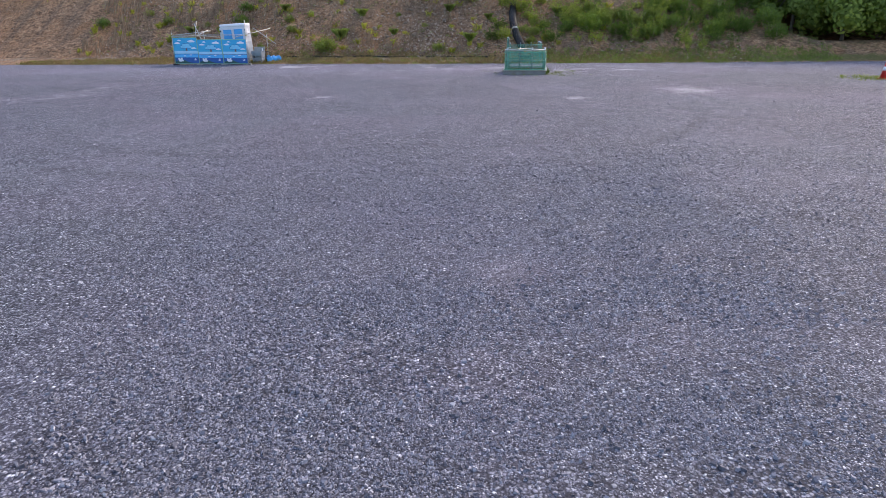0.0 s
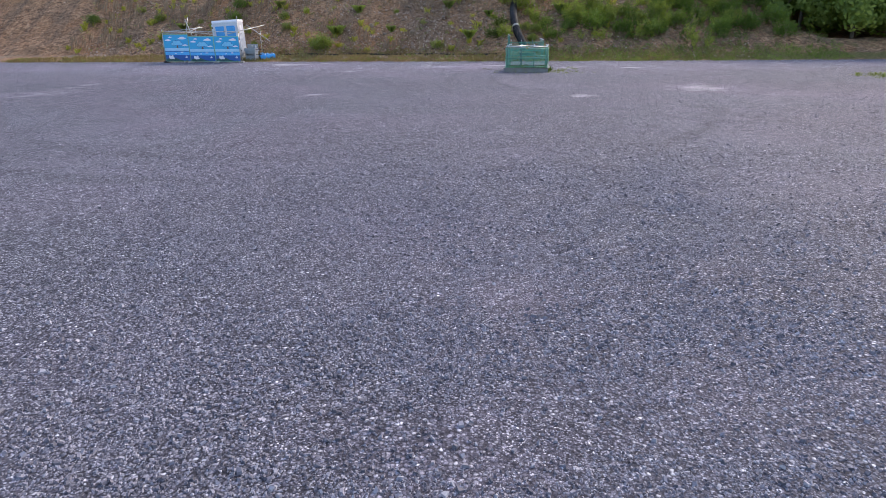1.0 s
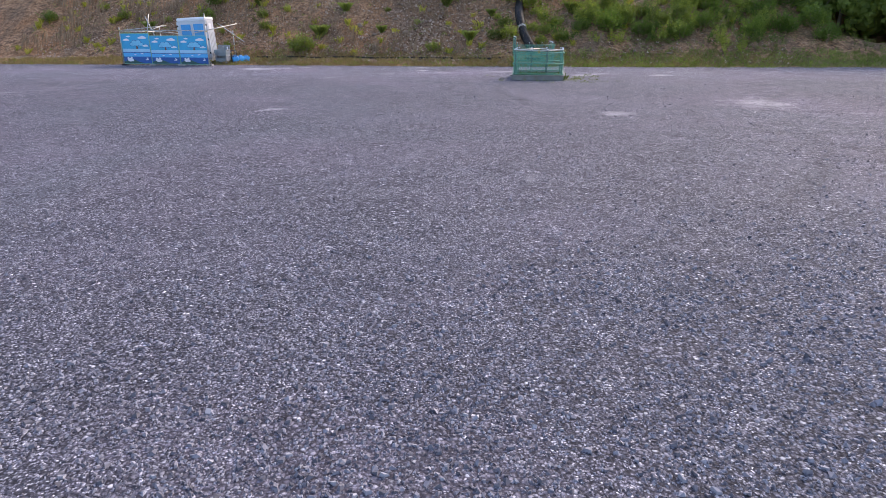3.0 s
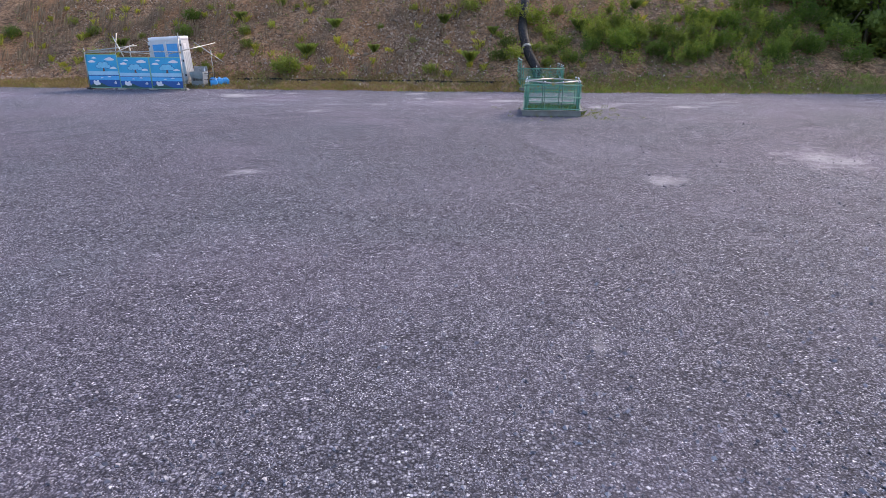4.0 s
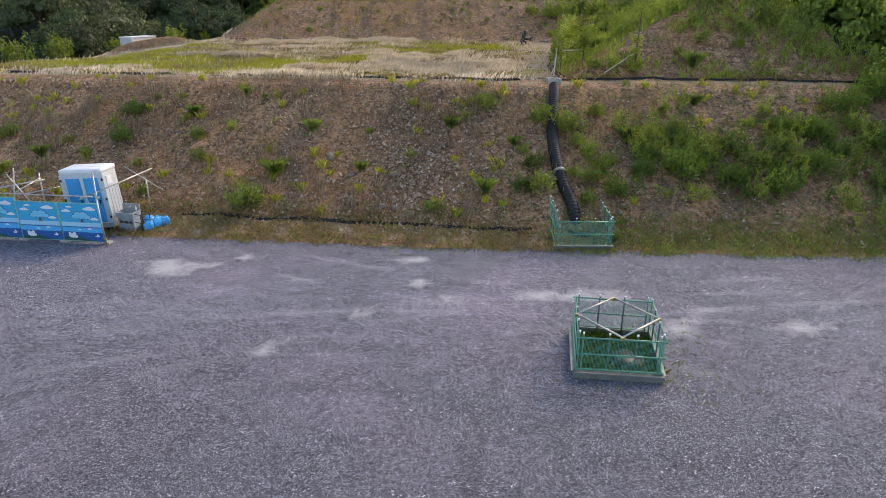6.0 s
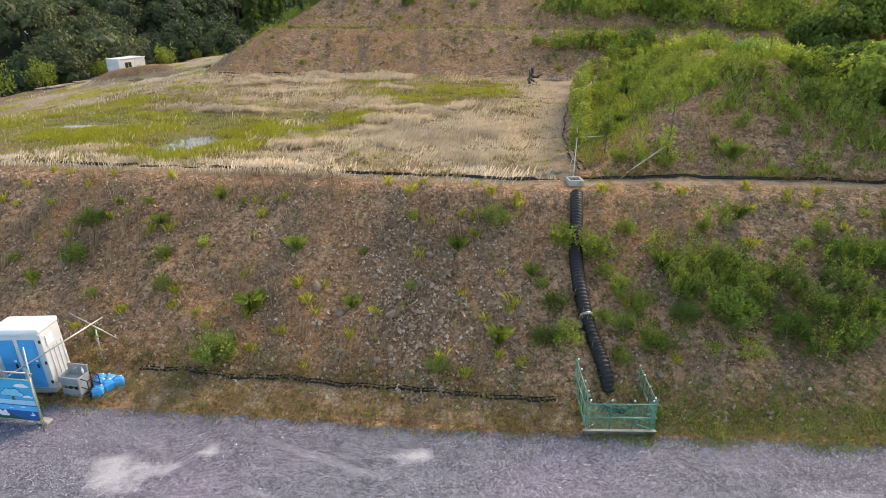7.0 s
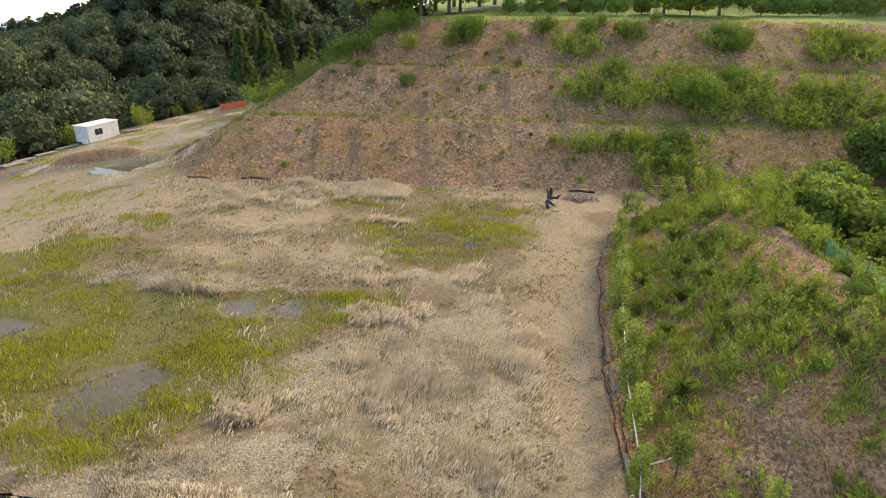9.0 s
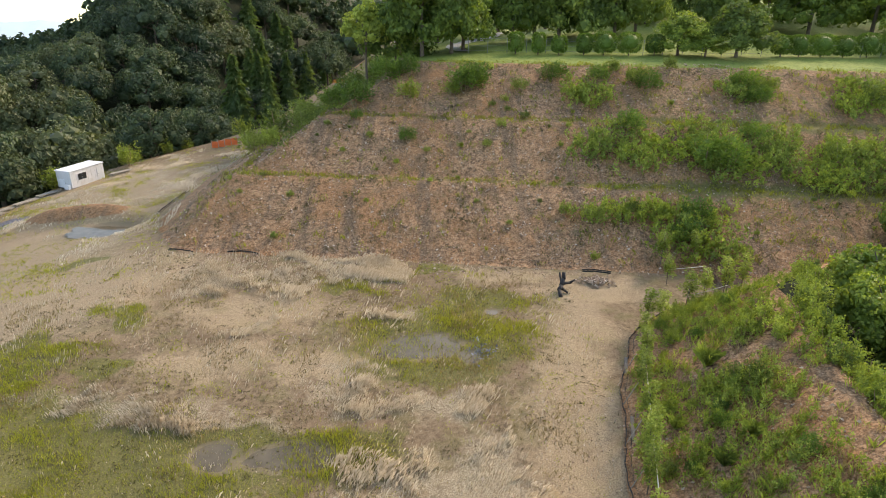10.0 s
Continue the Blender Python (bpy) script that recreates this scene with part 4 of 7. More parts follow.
# short brown grass between the drifts, and tussocks that break the line of the drain
x, y = scatter(200000, -30, 7.5, 52, 90, lambda x, y: (y > y_drain(x) + 0.5) * (x < x_side(y) - 1.6) * (d2_of(x, y) < 0) * np.clip(0.05 + 3.2 * (fbm(x + 15, y + 8, 0.33) - 0.47), 0, 0.45), r)
stuff("brown_grass", *sward(x, y, 0.2, 0.03, 0.7, r, 0.8, False), M_RUSH, "short reddish-brown grass between the pale drifts", "grass")
x, y = scatter(9000, -34, 22, 45, 60, lambda x, y: np.exp(-((y - y_drain(x) - 0.12) / 0.2) ** 2) * np.clip(0.1 + 5 * (fbm(x, y * 0, 0.45) - 0.42), 0, 1), r)
stuff("drain_tussocks", *tufts(x, y, 14, 0.34, 0.02, 0.12, 0.9, r), M_RUSH, "dry grass tussocks hanging over the drain", "grass")

# lower slope: sparse dry stalks, small tufts, and the thicket on the right
x, y = scatter(3400, -26, 18, 42, 53, lambda x, y: (1 - 0.85 * step(x, 3, 6)) * (y > y_toe(x) + 0.4) * (y < y_drain(x) - 1.2) * np.clip((fbm(x, y, 0.35) - 0.42) * 4 + 0.25 * np.exp(-((x + 11) / 6) ** 2), 0, 0.8), r)
stuff("dry_stalks", *tufts(x, y, 6, 0.75, 0.014, 0.1, 0.4, r, True), M_STALK, "thin dry stalks standing on the stony slope", "weeds")
x, y = scatter(260, -26, 18, 42, 53, lambda x, y: (y > y_toe(x) + 0.2) * (y < y_drain(x) - 0.8) * 0.75, r)
stuff("slope_tufts", *tufts(x, y, 40, 0.4, 0.0055, 0.08, 0.7, r), M_GRASS, "small green grass tufts on the stony slope", "weeds")


def thicket_ok(x, y):
    core = most(x, y, [(10.6, 44.8, 2.6, 2.6), (13.2, 44.2, 2.9, 2.9), (16.4, 43.8, 3.2, 3.2), (9.2, 46.0, 1.4, 1.0), (18.5, 42.5, 3, 2.6), (7.2, 43.0, 1.6, 1.3), (6.2, 44.8, 0.7, 0.9)])
    return np.clip(core * 1.5 - 0.75 + (fbm(x, y, 0.9) - 0.47) * 2.4, 0, 1) * (y > y_toe(x) + 0.1) * (y < y_drain(x) - 1.6)


x, y = scatter(1000, 5, 24, 40.5, 50, thicket_ok, r)
k = r.integers(4, 11, len(x))
x, y = np.repeat(x, k), np.repeat(y, k)
x, y = x + r.normal(0, 0.14, len(x)), y + r.normal(0, 0.14, len(x))
tone = fbm(x, y, 0.9) + r.normal(0, 0.06, len(x))
for lo, hi, nm, mt, lab in ((-9, 0.45, "slope_thicket", M_SHRUB, "dense green weeds spreading over the slope"), (0.45, 0.53, "slope_bushy_weeds", M_WEED, "leafy mid-green weeds on the slope"), (0.53, 9, "slope_young_weeds", M_LIME, "bright young weeds on the slope")):
    q = (tone >= lo) & (tone < hi)
    stuff(nm, *weeds(on_land(x[q], y[q]), r.uniform(0.35, 1.0, q.sum()), 0.16, 24, 0.15, r, 1.5, 0.42), mt, lab, "weeds")
x, y = scatter(3000, 5.0, 24, 40.2, 50, lambda x, y: (y > y_toe(x) - 0.5) * (y < y_drain(x) - 1.4) * np.clip(0.3 + (fbm(x, y, 0.6) - 0.47) * 2, 0, 1), r)
stuff("slope_herbs", *weeds(on_land(x, y), r.uniform(0.12, 0.34, len(x)), 0.2, 16, 0.11, r, 0.8), M_WEED, "low green herbs on the slope", "weeds")
x, y = scatter(2600, -26, 5.5, 41, 52, lambda x, y: (y > y_toe(x) + 0.2) * (y < y_drain(x) - 1.2) * 0.16, r)
stuff("sparse_herbs", *weeds(on_land(x, y), r.uniform(0.08, 0.3, len(x)), 0.2, 14, 0.11, r), M_WEED, "sparse small herbs on the stony slope", "weeds")


# spur
SPUR_BARE = [(17.2, 64, 0.7, 8), (11.6, 53.4, 2.7, 2.0), (10.6, 55.6, 1.2, 1.6), (14.6, 52.6, 2.0, 1.0)]


def spur_ok(x, y):
    bare = most(x, y, SPUR_BARE)
    return np.clip(0.5 + (fbm(x, y, 0.35) - 0.47) * 2.6 - bare * 1.3, 0, 1) * (x > x_side(y) + 1.5) * (y > y_drain(x) + 0.3) * (d2_of(x, y) < 0) * (x < 22)


x, y = scatter(2100, 6, 22, 51, 86, spur_ok, r)
x = (x[:, None] + r.normal(0, 0.16, (len(x), 5))).ravel()
y = (y[:, None] + r.normal(0, 0.16, (len(y), 5))).ravel()
c = fbm(x, y, 0.5) > 0.54
stuff("spur_weeds", *weeds(on_land(x[c], y[c]), r.uniform(0.4, 1.0, c.sum()), 0.14, 16, 0.2, r, 1.5, 0.5), M_WEED, "leafy green weeds covering the spur", "weeds")
stuff("spur_young_weeds", *weeds(on_land(x[~c], y[~c]), r.uniform(0.3, 0.9, (~c).sum()), 0.14, 16, 0.2, r, 1.5, 0.5), M_LIME, "bright young weeds on the spur", "weeds")
x, y = scatter(5500, 6, 22, 51, 88, lambda x, y: (x > x_side(y) + 0.3) * (y > y_drain(x) + 0.2) * (d2_of(x, y) < 0) * np.clip(0.4 + (fbm(x, y, 0.5) - 0.45) * 2, 0, 1) * (1 - 0.85 * most(x, y, SPUR_BARE, 1)), r)
stuff("spur_grass", *tufts(x, y, 20, 0.45, 0.012, 0.14, 0.6, r), M_LIME, "tall yellow-green grass on the spur", "grass")
x, y = scatter(3200, 6, 20, 51, 84, lambda x, y: (x > x_side(y) + 0.2) * (y > y_drain(x) + 0.2) * np.clip(0.15 + (fbm(x, y, 0.45) - 0.5) * 2.5, 0, 1) * (1 - 0.8 * most(x, y, SPUR_BARE, 1)), r)
stuff("spur_straw", *tufts(x, y, 16, 0.42, 0.014, 0.2, 0.7, r), M_RUSH, "dry grass between the weeds of the spur", "grass")


# upper slopes
def up_ok(x, y):
    d = d2_of(x, y)
    core = most(x, y, [(18.5, 102.8, 6.5, 2.6, -0.1), (25, 102.5, 5, 3.0), (31, 101.5, 7, 3.2), (13.5, 94.2, 2.3, 1.2), (18, 94.5, 3.2, 1.6), (22, 91.5, 3.5, 3), (38, 100, 8, 4), (16, 112.5, 3, 2.2), (33, 112, 3, 2.2), (46, 110, 5, 3)])
    return np.clip(core * 1.6 - 0.6 + (fbm(x, y, 0.5) - 0.47) * 1.8, 0, 1) * (d > 0.5) * (d < 29)


x, y = scatter(17000, 9, 52, 86, 120, up_ok, r)
c = fbm(x, y, 0.3) > 0.55
stuff("upper_bright_weeds", *weeds(on_land(x[c], y[c]), r.uniform(0.5, 1.5, c.sum()), 0.3, 13, 0.46, r, 1.6, 0.5), M_LIME, "bright green weeds on the upper slopes", "weeds")
x, y = x[~c], y[~c]
stuff("upper_thicket", *weeds(on_land(x, y), r.uniform(0.5, 1.7, len(x)), 0.3, 13, 0.46, r, 1.6, 0.5), M_WEED, "dense green shrubs and weeds on the upper slopes", "weeds")
x, y = scatter(5200, -24, 52, 88, 121, lambda x, y: (d2_of(x, y) > 0.6) * (d2_of(x, y) < 29.5) * (0.12 + 0.3 * step(x, 10, 18) + 0.5 * np.exp(-((d2_of(x, y) - 9.9) / 0.8) ** 2) + 0.5 * np.exp(-((d2_of(x, y) - 19.4) / 0.9) ** 2)), r)
stuff("bench_grass", *tufts(x, y, 10, 0.42, 0.05, 0.2, 0.6, r), M_GRASS, "yellow-green grass along the benches of the upper slopes", "grass")
def bench_ok(x, y):
    d = d2_of(x, y)
    return (np.exp(-((d - 10.0) / 0.45) ** 2) + np.exp(-((d - 19.5) / 0.5) ** 2) + np.exp(-((d - 30.2) / 0.7) ** 2)) * np.clip(0.3 + 2.5 * (fbm(x, y, 0.5) - 0.4), 0.1, 1)


x, y = scatter(26000, -28, 52, 88, 128, bench_ok, r)
stuff("bench_edge_grass", *tufts(x, y, 7, 0.34, 0.05, 0.16, 0.7, r), M_GRASS, "line of pale green grass along the edge of each bench", "grass")
x, y = scatter(5200, -24, 52, 88, 121, lambda x, y: (d2_of(x, y) > 0.3) * (d2_of(x, y) < 29.5) * (0.1 + 0.3 * np.exp(-((d2_of(x, y) - 9.9) / 1.0) ** 2) + 0.3 * np.exp(-((d2_of(x, y) - 19.6) / 1.0) ** 2)), r)
stuff("upper_dry_grass", *tufts(x, y, 14, 0.34, 0.022, 0.22, 0.7, r), M_RUSH, "thin dry grass on the upper slopes", "grass")
x, y = scatter(6000, -24, 52, 88, 121, lambda x, y: (d2_of(x, y) > 0.3) * (d2_of(x, y) < 29.5) * np.clip(0.3 + (fbm(x, y, 0.7) - 0.47) * 2, 0, 1), r)
stuff("upper_dead_tufts", *tufts(x, y, 9, 0.3, 0.035, 0.16, 0.8, r), M_TUFT, "withered brown tufts on the upper slopes", "weeds")
x, y = scatter(2600, -33, -8, 92, 138, lambda x, y: (d2_of(x, y) > 13) * (d2_of(x, y) < 30) * ((x - x_left2(y)) * 1.35 < y - y_toe2(x) + 2) * 0.8, r)
stuff("ridge_weeds", *weeds(on_land(x, y), r.uniform(0.3, 1.1, len(x)), 0.3, 20, 0.26, r, 0.8), M_WEED, "green weeds on the side of the ridge", "weeds")


# single shrubs, built once and set out
def shrub_kind(seed, mat, stalks, m, h, spread, L, upright=0.5):
    g = np.random.default_rng(seed)
    a, q = g.uniform(0, 6.28, stalks), np.sqrt(g.random(stalks)) * spread
    B = np.stack([np.cos(a) * q, np.sin(a) * q, 0 * a], -1)
    H = h * g.uniform(0.6, 1.1, stalks) * (1.1 - 0.45 * q / spread)
    foliage = fast("foliage", *weeds(B, H, spread * 0.5, m, L, g, upright), mat)
    bm = bmesh.new()
    for b, hh in list(zip(B, H))[:7]:
        rod(bm, (b[0] * 0.4, b[1] * 0.4, -0.05), (b[0], b[1], hh * 0.85), 0.014, 5, 0.006)
    stems = bpy.data.meshes.new("stems")
    bm.to_mesh(stems)
    bm.free()
    stems.materials.append(M_TWIG)
    return foliage, stems


SHRUBS = {
    "dark": [shrub_kind(31, M_SHRUB, 46, 34, 1.0, 0.48, 0.13, 0.8), shrub_kind(32, M_SHRUB, 42, 34, 0.9, 0.5, 0.13, 0.8)],
    "weed": [shrub_kind(33, M_WEED, 30, 30, 0.85, 0.42, 0.13, 0.9), shrub_kind(34, M_WEED, 26, 30, 0.75, 0.36, 0.14, 0.9)],
    "lime": [shrub_kind(35, M_LIME, 28, 28, 0.8, 0.42, 0.13, 0.9), shrub_kind(36, M_LIME, 20, 28, 0.75, 0.3, 0.14, 1.0)],
}
GRASSY = []
for seed in (41, 42):
    g = np.random.default_rng(seed)
    nb = 420
    a, q = g.uniform(0, 6.28, nb), g.random(nb) * 0.1
    GRASSY.append(fast("blades", *blades(np.stack([np.cos(a) * q, np.sin(a) * q, 0 * a], -1), g.uniform(0.3, 0.7, nb), np.full(nb, 0.0065), 0.8, g), M_WEED))
SHRUB_LABEL = {"dark": "dense dark green shrub on the stony slope", "weed": "leafy green weed clump on bare soil", "lime": "bright yellow-green young bush on bare soil"}


def shrub(kind, x, y, s, group, rng, sz=1.0):
    fo, st = rng.choice(SHRUBS[kind])
    e = thing("shrub", SHRUB_LABEL[kind], "shrub", group, Matrix.LocRotScale((x, y, float(land(x, y)) - 0.03), Euler((0, 0, rng.uniform(0, 6.28))), (s, s, s * sz)))
    mpart("foliage", fo, e)
    mpart("woody_base", st, e, "thin brown stems")


def grass_clump(x, y, s, group, rng):
    e = thing("grass_clump", "arching yellow-green grass clump on bare soil", "grass", group, Matrix.LocRotScale((x, y, float(land(x, y)) - 0.02), Euler((0, 0, rng.uniform(0, 6.28))), (s, s, s)))
    mpart("tuft", rng.choice(GRASSY), e)


rr = random.Random(5)
LOWER = [("dark", -14.4, 49.4, 0.95), ("dark", -14.4, 47.8, 0.9), ("lime", -13.5, 50.4, 0.5), ("lime", -12.3, 50.1, 0.6), ("lime", -8.2, 50.0, 0.45), ("lime", -9.4, 48.0, 0.7),
         ("weed", -10.4, 46.3, 0.85), ("weed", -7.7, 43.2, 1.5), ("weed", -7.5, 43.3, 1.25), ("weed", -10.9, 47.6, 0.9), ("weed", -6.8, 45.3, 0.8), ("weed", -3.0, 47.1, 0.5), ("weed", 2.2, 47.8, 1.25), ("weed", -0.1, 42.3, 0.85), ("weed", -1.1, 45.5, 0.5),
         ("lime", -1.1, 48.4, 0.6), ("lime", 4.6, 46.7, 1.45), ("lime", 5.85, 46.3, 1.6), ("lime", 5.9, 45.4, 0.85), ("lime", 7.06, 47.3, 0.95), ("lime", 6.3, 44.8, 1.0), ("weed", 3.95, 44.2, 1.1),
         ("lime", 4.1, 42.8, 1.25), ("weed", 5.75, 42.2, 0.9), ("weed", 7.0, 42.8, 1.0), ("lime", 10.2, 47.2, 0.8), ("lime", 14.6, 47.0, 0.85), ("weed", 10.3, 45.8, 1.3), ("weed", 11.0, 45.3, 1.4),
         ("dark", 9.9, 43.5, 1.5), ("weed", 12.1, 45.0, 1.1), ("weed", 12.9, 43.7, 1.4), ("dark", 8.3, 43.6, 0.9), ("lime", 8.2, 46.0, 0.7), ("lime", 9.2, 50.0, 0.4), ("lime", -15.7, 47.1, 0.6),
         ("lime", -17.0, 48.0, 0.6), ("lime", -13.1, 46.1, 0.6), ("weed", -12.3, 44.5, 0.7), ("lime", 13.7, 46.4, 0.8), ("weed", 15.6, 46.0, 1.0), ("lime", -16.6, 50.6, 0.5), ("weed", 11.0, 44.2, 1.4),
         ("weed", -20, 48.8, 0.9), ("lime", -22, 50.2, 0.8), ("dark", -25, 49, 0.9), ("lime", -19, 46.5, 0.7), ("lime", -5.6, 47.4, 0.55), ("lime", 4.2, 40.6, 0.4), ("lime", 6.5, 40.4, 0.5), ("weed", 6.1, 43.4, 1.0), ("weed", 6.9, 44.2, 0.9), ("lime", 5.4, 43.6, 0.8), ("weed", 3.3, 43.0, 1.1), ("lime", 3.6, 45.0, 0.7), ("dark", 11.6, 43.0, 1.2), ("weed", 14.2, 44.6, 1.3), ("dark", 15.2, 43.4, 1.2), ("weed", 8.9, 44.8, 1.1), ("weed", 16.8, 44.2, 1.2), ("dark", 17.6, 42.4, 1.2), ("dark", 13.6, 42.6, 1.2), ("dark", 16.2, 45.4, 1.4), ("dark", 18.8, 44.6, 1.5), ("dark", 19.6, 42.8, 1.4), ("dark", 20.6, 45.6, 1.6), ("dark", 14.8, 45.8, 1.1), ("dark", 18.0, 46.8, 1.5), ("dark", 19.8, 47.6, 1.6), ("dark", 21.4, 43.4, 1.5), ("dark", 21.2, 41.4, 1.2)]
for k, x, y, s in LOWER:
    shrub(k, x, y, s, "shrubs on the lower slope", rr)
for x, y, s in [(-5.6, 47.5, 1.0), (0.64, 46.8, 1.0), (1.9, 43.1, 1.1), (-6.9, 45.2, 1.3), (8.2, 45.9, 1.3), (-11.4, 49.2, 1.0), (-17.8, 47.2, 1.0), (11.8, 48.0, 0.9), (-3.2, 45.0, 0.8), (-9.2, 50.3, 0.8), (3.3, 45.6, 0.8)]:
    grass_clump(x, y, s, "grass clumps on the lower slope", rr)

SPUR = [("lime", 9.0, 52.5, 1.0), ("lime", 10.1, 51.95, 1.3), ("lime", 12.6, 53.0, 0.7), ("weed", 17.8, 54.6, 1.7), ("weed", 18.9, 56.5, 1.9), ("dark", 19.6, 58, 1.8), ("lime", 15.8, 53.2, 0.8), ("weed", 8.1, 52.2, 0.9),
        ("lime", 17.6, 72.5, 1.8), ("lime", 16.6, 73.6, 1.5), ("lime", 18.2, 74.6, 1.7), ("weed", 15.2, 69.4, 1.5), ("weed", 14.6, 70.2, 1.3), ("lime", 14.8, 68.0, 0.9), ("weed", 12.4, 61.2, 1.1), ("lime", 11.3, 63.6, 1.0)]
for k, x, y, s in SPUR:
    shrub(k, x, y, s, "shrubs on the spur", rr)
rs = np.random.default_rng(64)
for x, y in zip(*scatter(130, 8, 18.5, 52.5, 84, lambda x, y: spur_ok(x, y) * (x < 17.4 + 0.5 * np.maximum(0, y - 70)), rs)):
    shrub(rr.choice(["lime", "weed", "dark"]), float(x), float(y), rr.uniform(0.5, 1.0), "shrubs on the spur", rr, 1.1)
for k in range(34):                   # hedge of shrubs along the far side of the crest
    y = 57 + 0.8 * k
    x = float(np.interp(y, [50, 60, 70, 75, 84, 100], [18.6, 18.3, 19.3, 21, 25.6, 34])) + rr.uniform(-0.3, 0.9)
    shrub(rr.choice(["lime", "lime", "weed"]), x, y, rr.uniform(1.3, 2.1), "shrubs along the crest of the spur", rr)
for x, y, s in [(13.2, 52.2, 1.4), (12.0, 65.0, 1.2), (9.5, 58.0, 1.5), (13.6, 66.0, 1.2), (14.2, 72.3, 1.8), (10.5, 62.5, 1.1), (11.2, 68.2, 1.1)]:
    grass_clump(x, y, s, "grass clumps on the spur", rr)

UPPER = [("dark", -3.1, 106.2, 1.6), ("dark", -8.5, 109.6, 1.2), ("weed", 4.8, 104.8, 1.1), ("weed", 6.5, 107.5, 1.2), ("lime", 10.9, 95.3, 1.7), ("lime", 2.2, 105.0, 0.8), ("weed", 9.2, 109.5, 1.1), ("lime", 8.7, 106.6, 0.6),
         ("lime", -3.5, 113.5, 3.0), ("lime", 1.4, 113.8, 2.6), ("dark", 3.2, 114.6, 3.6), ("dark", 4.0, 115.2, 3.2), ("weed", 8.9, 114.3, 2.0), ("dark", 13.0, 116.0, 2.6), ("dark", 18.0, 115.6, 2.3), ("weed", 22.0, 114.8, 2.8),
         ("dark", 23.0, 113.6, 2.6), ("lime", 7.2, 112.4, 1.2), ("dark", -8.8, 112.8, 3.2), ("dark", -6.0, 117.0, 3.2), ("dark", -3.5, 118.0, 2.6), ("weed", 20, 117, 2.2), ("dark", 33.5, 113, 3.0), ("weed", 35.5, 112.5, 2.6),
         ("dark", 34, 110.6, 2.2), ("weed", 46, 110, 2.8), ("dark", 25.5, 101.5, 3.6), ("dark", 27.2, 100.8, 3.4), ("dark", 19.2, 106.2, 2.8), ("weed", 13.4, 94.4, 2.0), ("weed", 16.8, 94.8, 2.2), ("dark", 22.0, 94.0, 2.4),
         ("dark", 20.5, 91.8, 2.2), ("lime", 12.7, 90.2, 1.0), ("weed", -7, 107, 0.8), ("weed", -9.5, 105, 0.7), ("lime", 12.0, 104.5, 0.9), ("dark", 31, 104, 2.6), ("weed", 38, 101, 2.8), ("dark", -12, 118, 3.0), ("lime", -18, 112, 2.4),
         ("lime", -20, 118, 2.6), ("weed", -15.5, 114, 2.6), ("lime", -22, 124, 2.8), ("weed", -17, 126, 3.0), ("lime", 6.0, 118.4, 1.2), ("weed", 26.5, 117.5, 2.0), ("lime", 3.4, 97, 0.6), ("lime", -6.5, 97.5, 0.6)]
for k, x, y, s in UPPER:
    shrub(k, x, y, s, "shrubs on the upper slopes", rr)
for k in range(60):
    x, y = rr.uniform(-20, 45), rr.uniform(90, 119)
    if 1 < d2_of(x, y) < 29:
        shrub(rr.choice(["lime", "weed", "weed"]), x, y, rr.uniform(0.35, 0.9), "shrubs on the upper slopes", rr)
for x, y, s in [(-14.4, 54.6, 0.5), (-10.9, 53.9, 0.35), (-18, 55.2, 0.6)]:
    shrub("lime", x, y, s, "shrubs at the edge of the terrace", rr)


# ---------------------------------------------------------------- trees
def crown_mesh(seed, mat, rx, rz, z0, lobes, cards, card):
    """A crown of many lobes, each covered with small leaf clumps; gaps between the lobes."""
    g = np.random.default_rng(seed)
    u = g.normal(0, 1, (lobes, 3))
    u /= np.linalg.norm(u, axis=1, keepdims=True)
    u[:, 2] = np.abs(u[:, 2]) * 1.1 - 0.35
    k = g.uniform(0.62, 1.05, lobes)
    C = u * k[:, None] * np.array([rx, rx, rz]) + np.array([0, 0, z0 + rz * 0.35])
    lr = rx * g.uniform(0.26, 0.44, lobes)
    D = g.normal(0, 1, (lobes, cards, 3)) + u[:, None] * 0.8 + np.array([0, 0, 0.35])
    D /= np.linalg.norm(D, axis=2, keepdims=True)
    P = (C[:, None] + D * lr[:, None, None] * np.array([1, 1, 0.8]) * g.uniform(0.75, 1.12, (lobes, cards, 1))).reshape(-1, 3)
    N = D.reshape(-1, 3) + g.normal(0, 0.45, (lobes * cards, 3))
    N /= np.linalg.norm(N, axis=1, keepdims=True)
    a = np.cross(N, g.normal(0, 1, N.shape))
    a /= np.linalg.norm(a, axis=1, keepdims=True)
    b = np.cross(N, a)
    s = card * g.uniform(0.6, 1.35, (len(P), 1))
    V = np.stack([P - a * s * 0.6, P - b * s * 0.42 + N * s * 0.12, P + a * s * 0.6 - np.array([0, 0, 0.15]) * s, P + b * s * 0.42 + N * s * 0.12], 1).reshape(-1, 3)
    F = np.arange(len(V)).reshape(-1, 4)
    bm = bmesh.new()
    for c, q in zip(C, lr):
        ball(bm, c * np.array([0.92, 0.92, 0.96]), (q * 0.62, q * 0.62, q * 0.5), 1)
    bmesh.ops.triangulate(bm, faces=bm.faces[:])
    iv = np.array([v.co[:] for v in bm.verts])
    bm.verts.index_update()
    tri = np.array([[v.index for v in f.verts] for f in bm.faces])
    bm.free()
    F2 = np.concatenate([F[:, [0, 1, 2]], F[:, [0, 2, 3]]])
    return fast("crown", np.concatenate([V, iv]), np.concatenate([F2, tri + len(V)]), mat), C


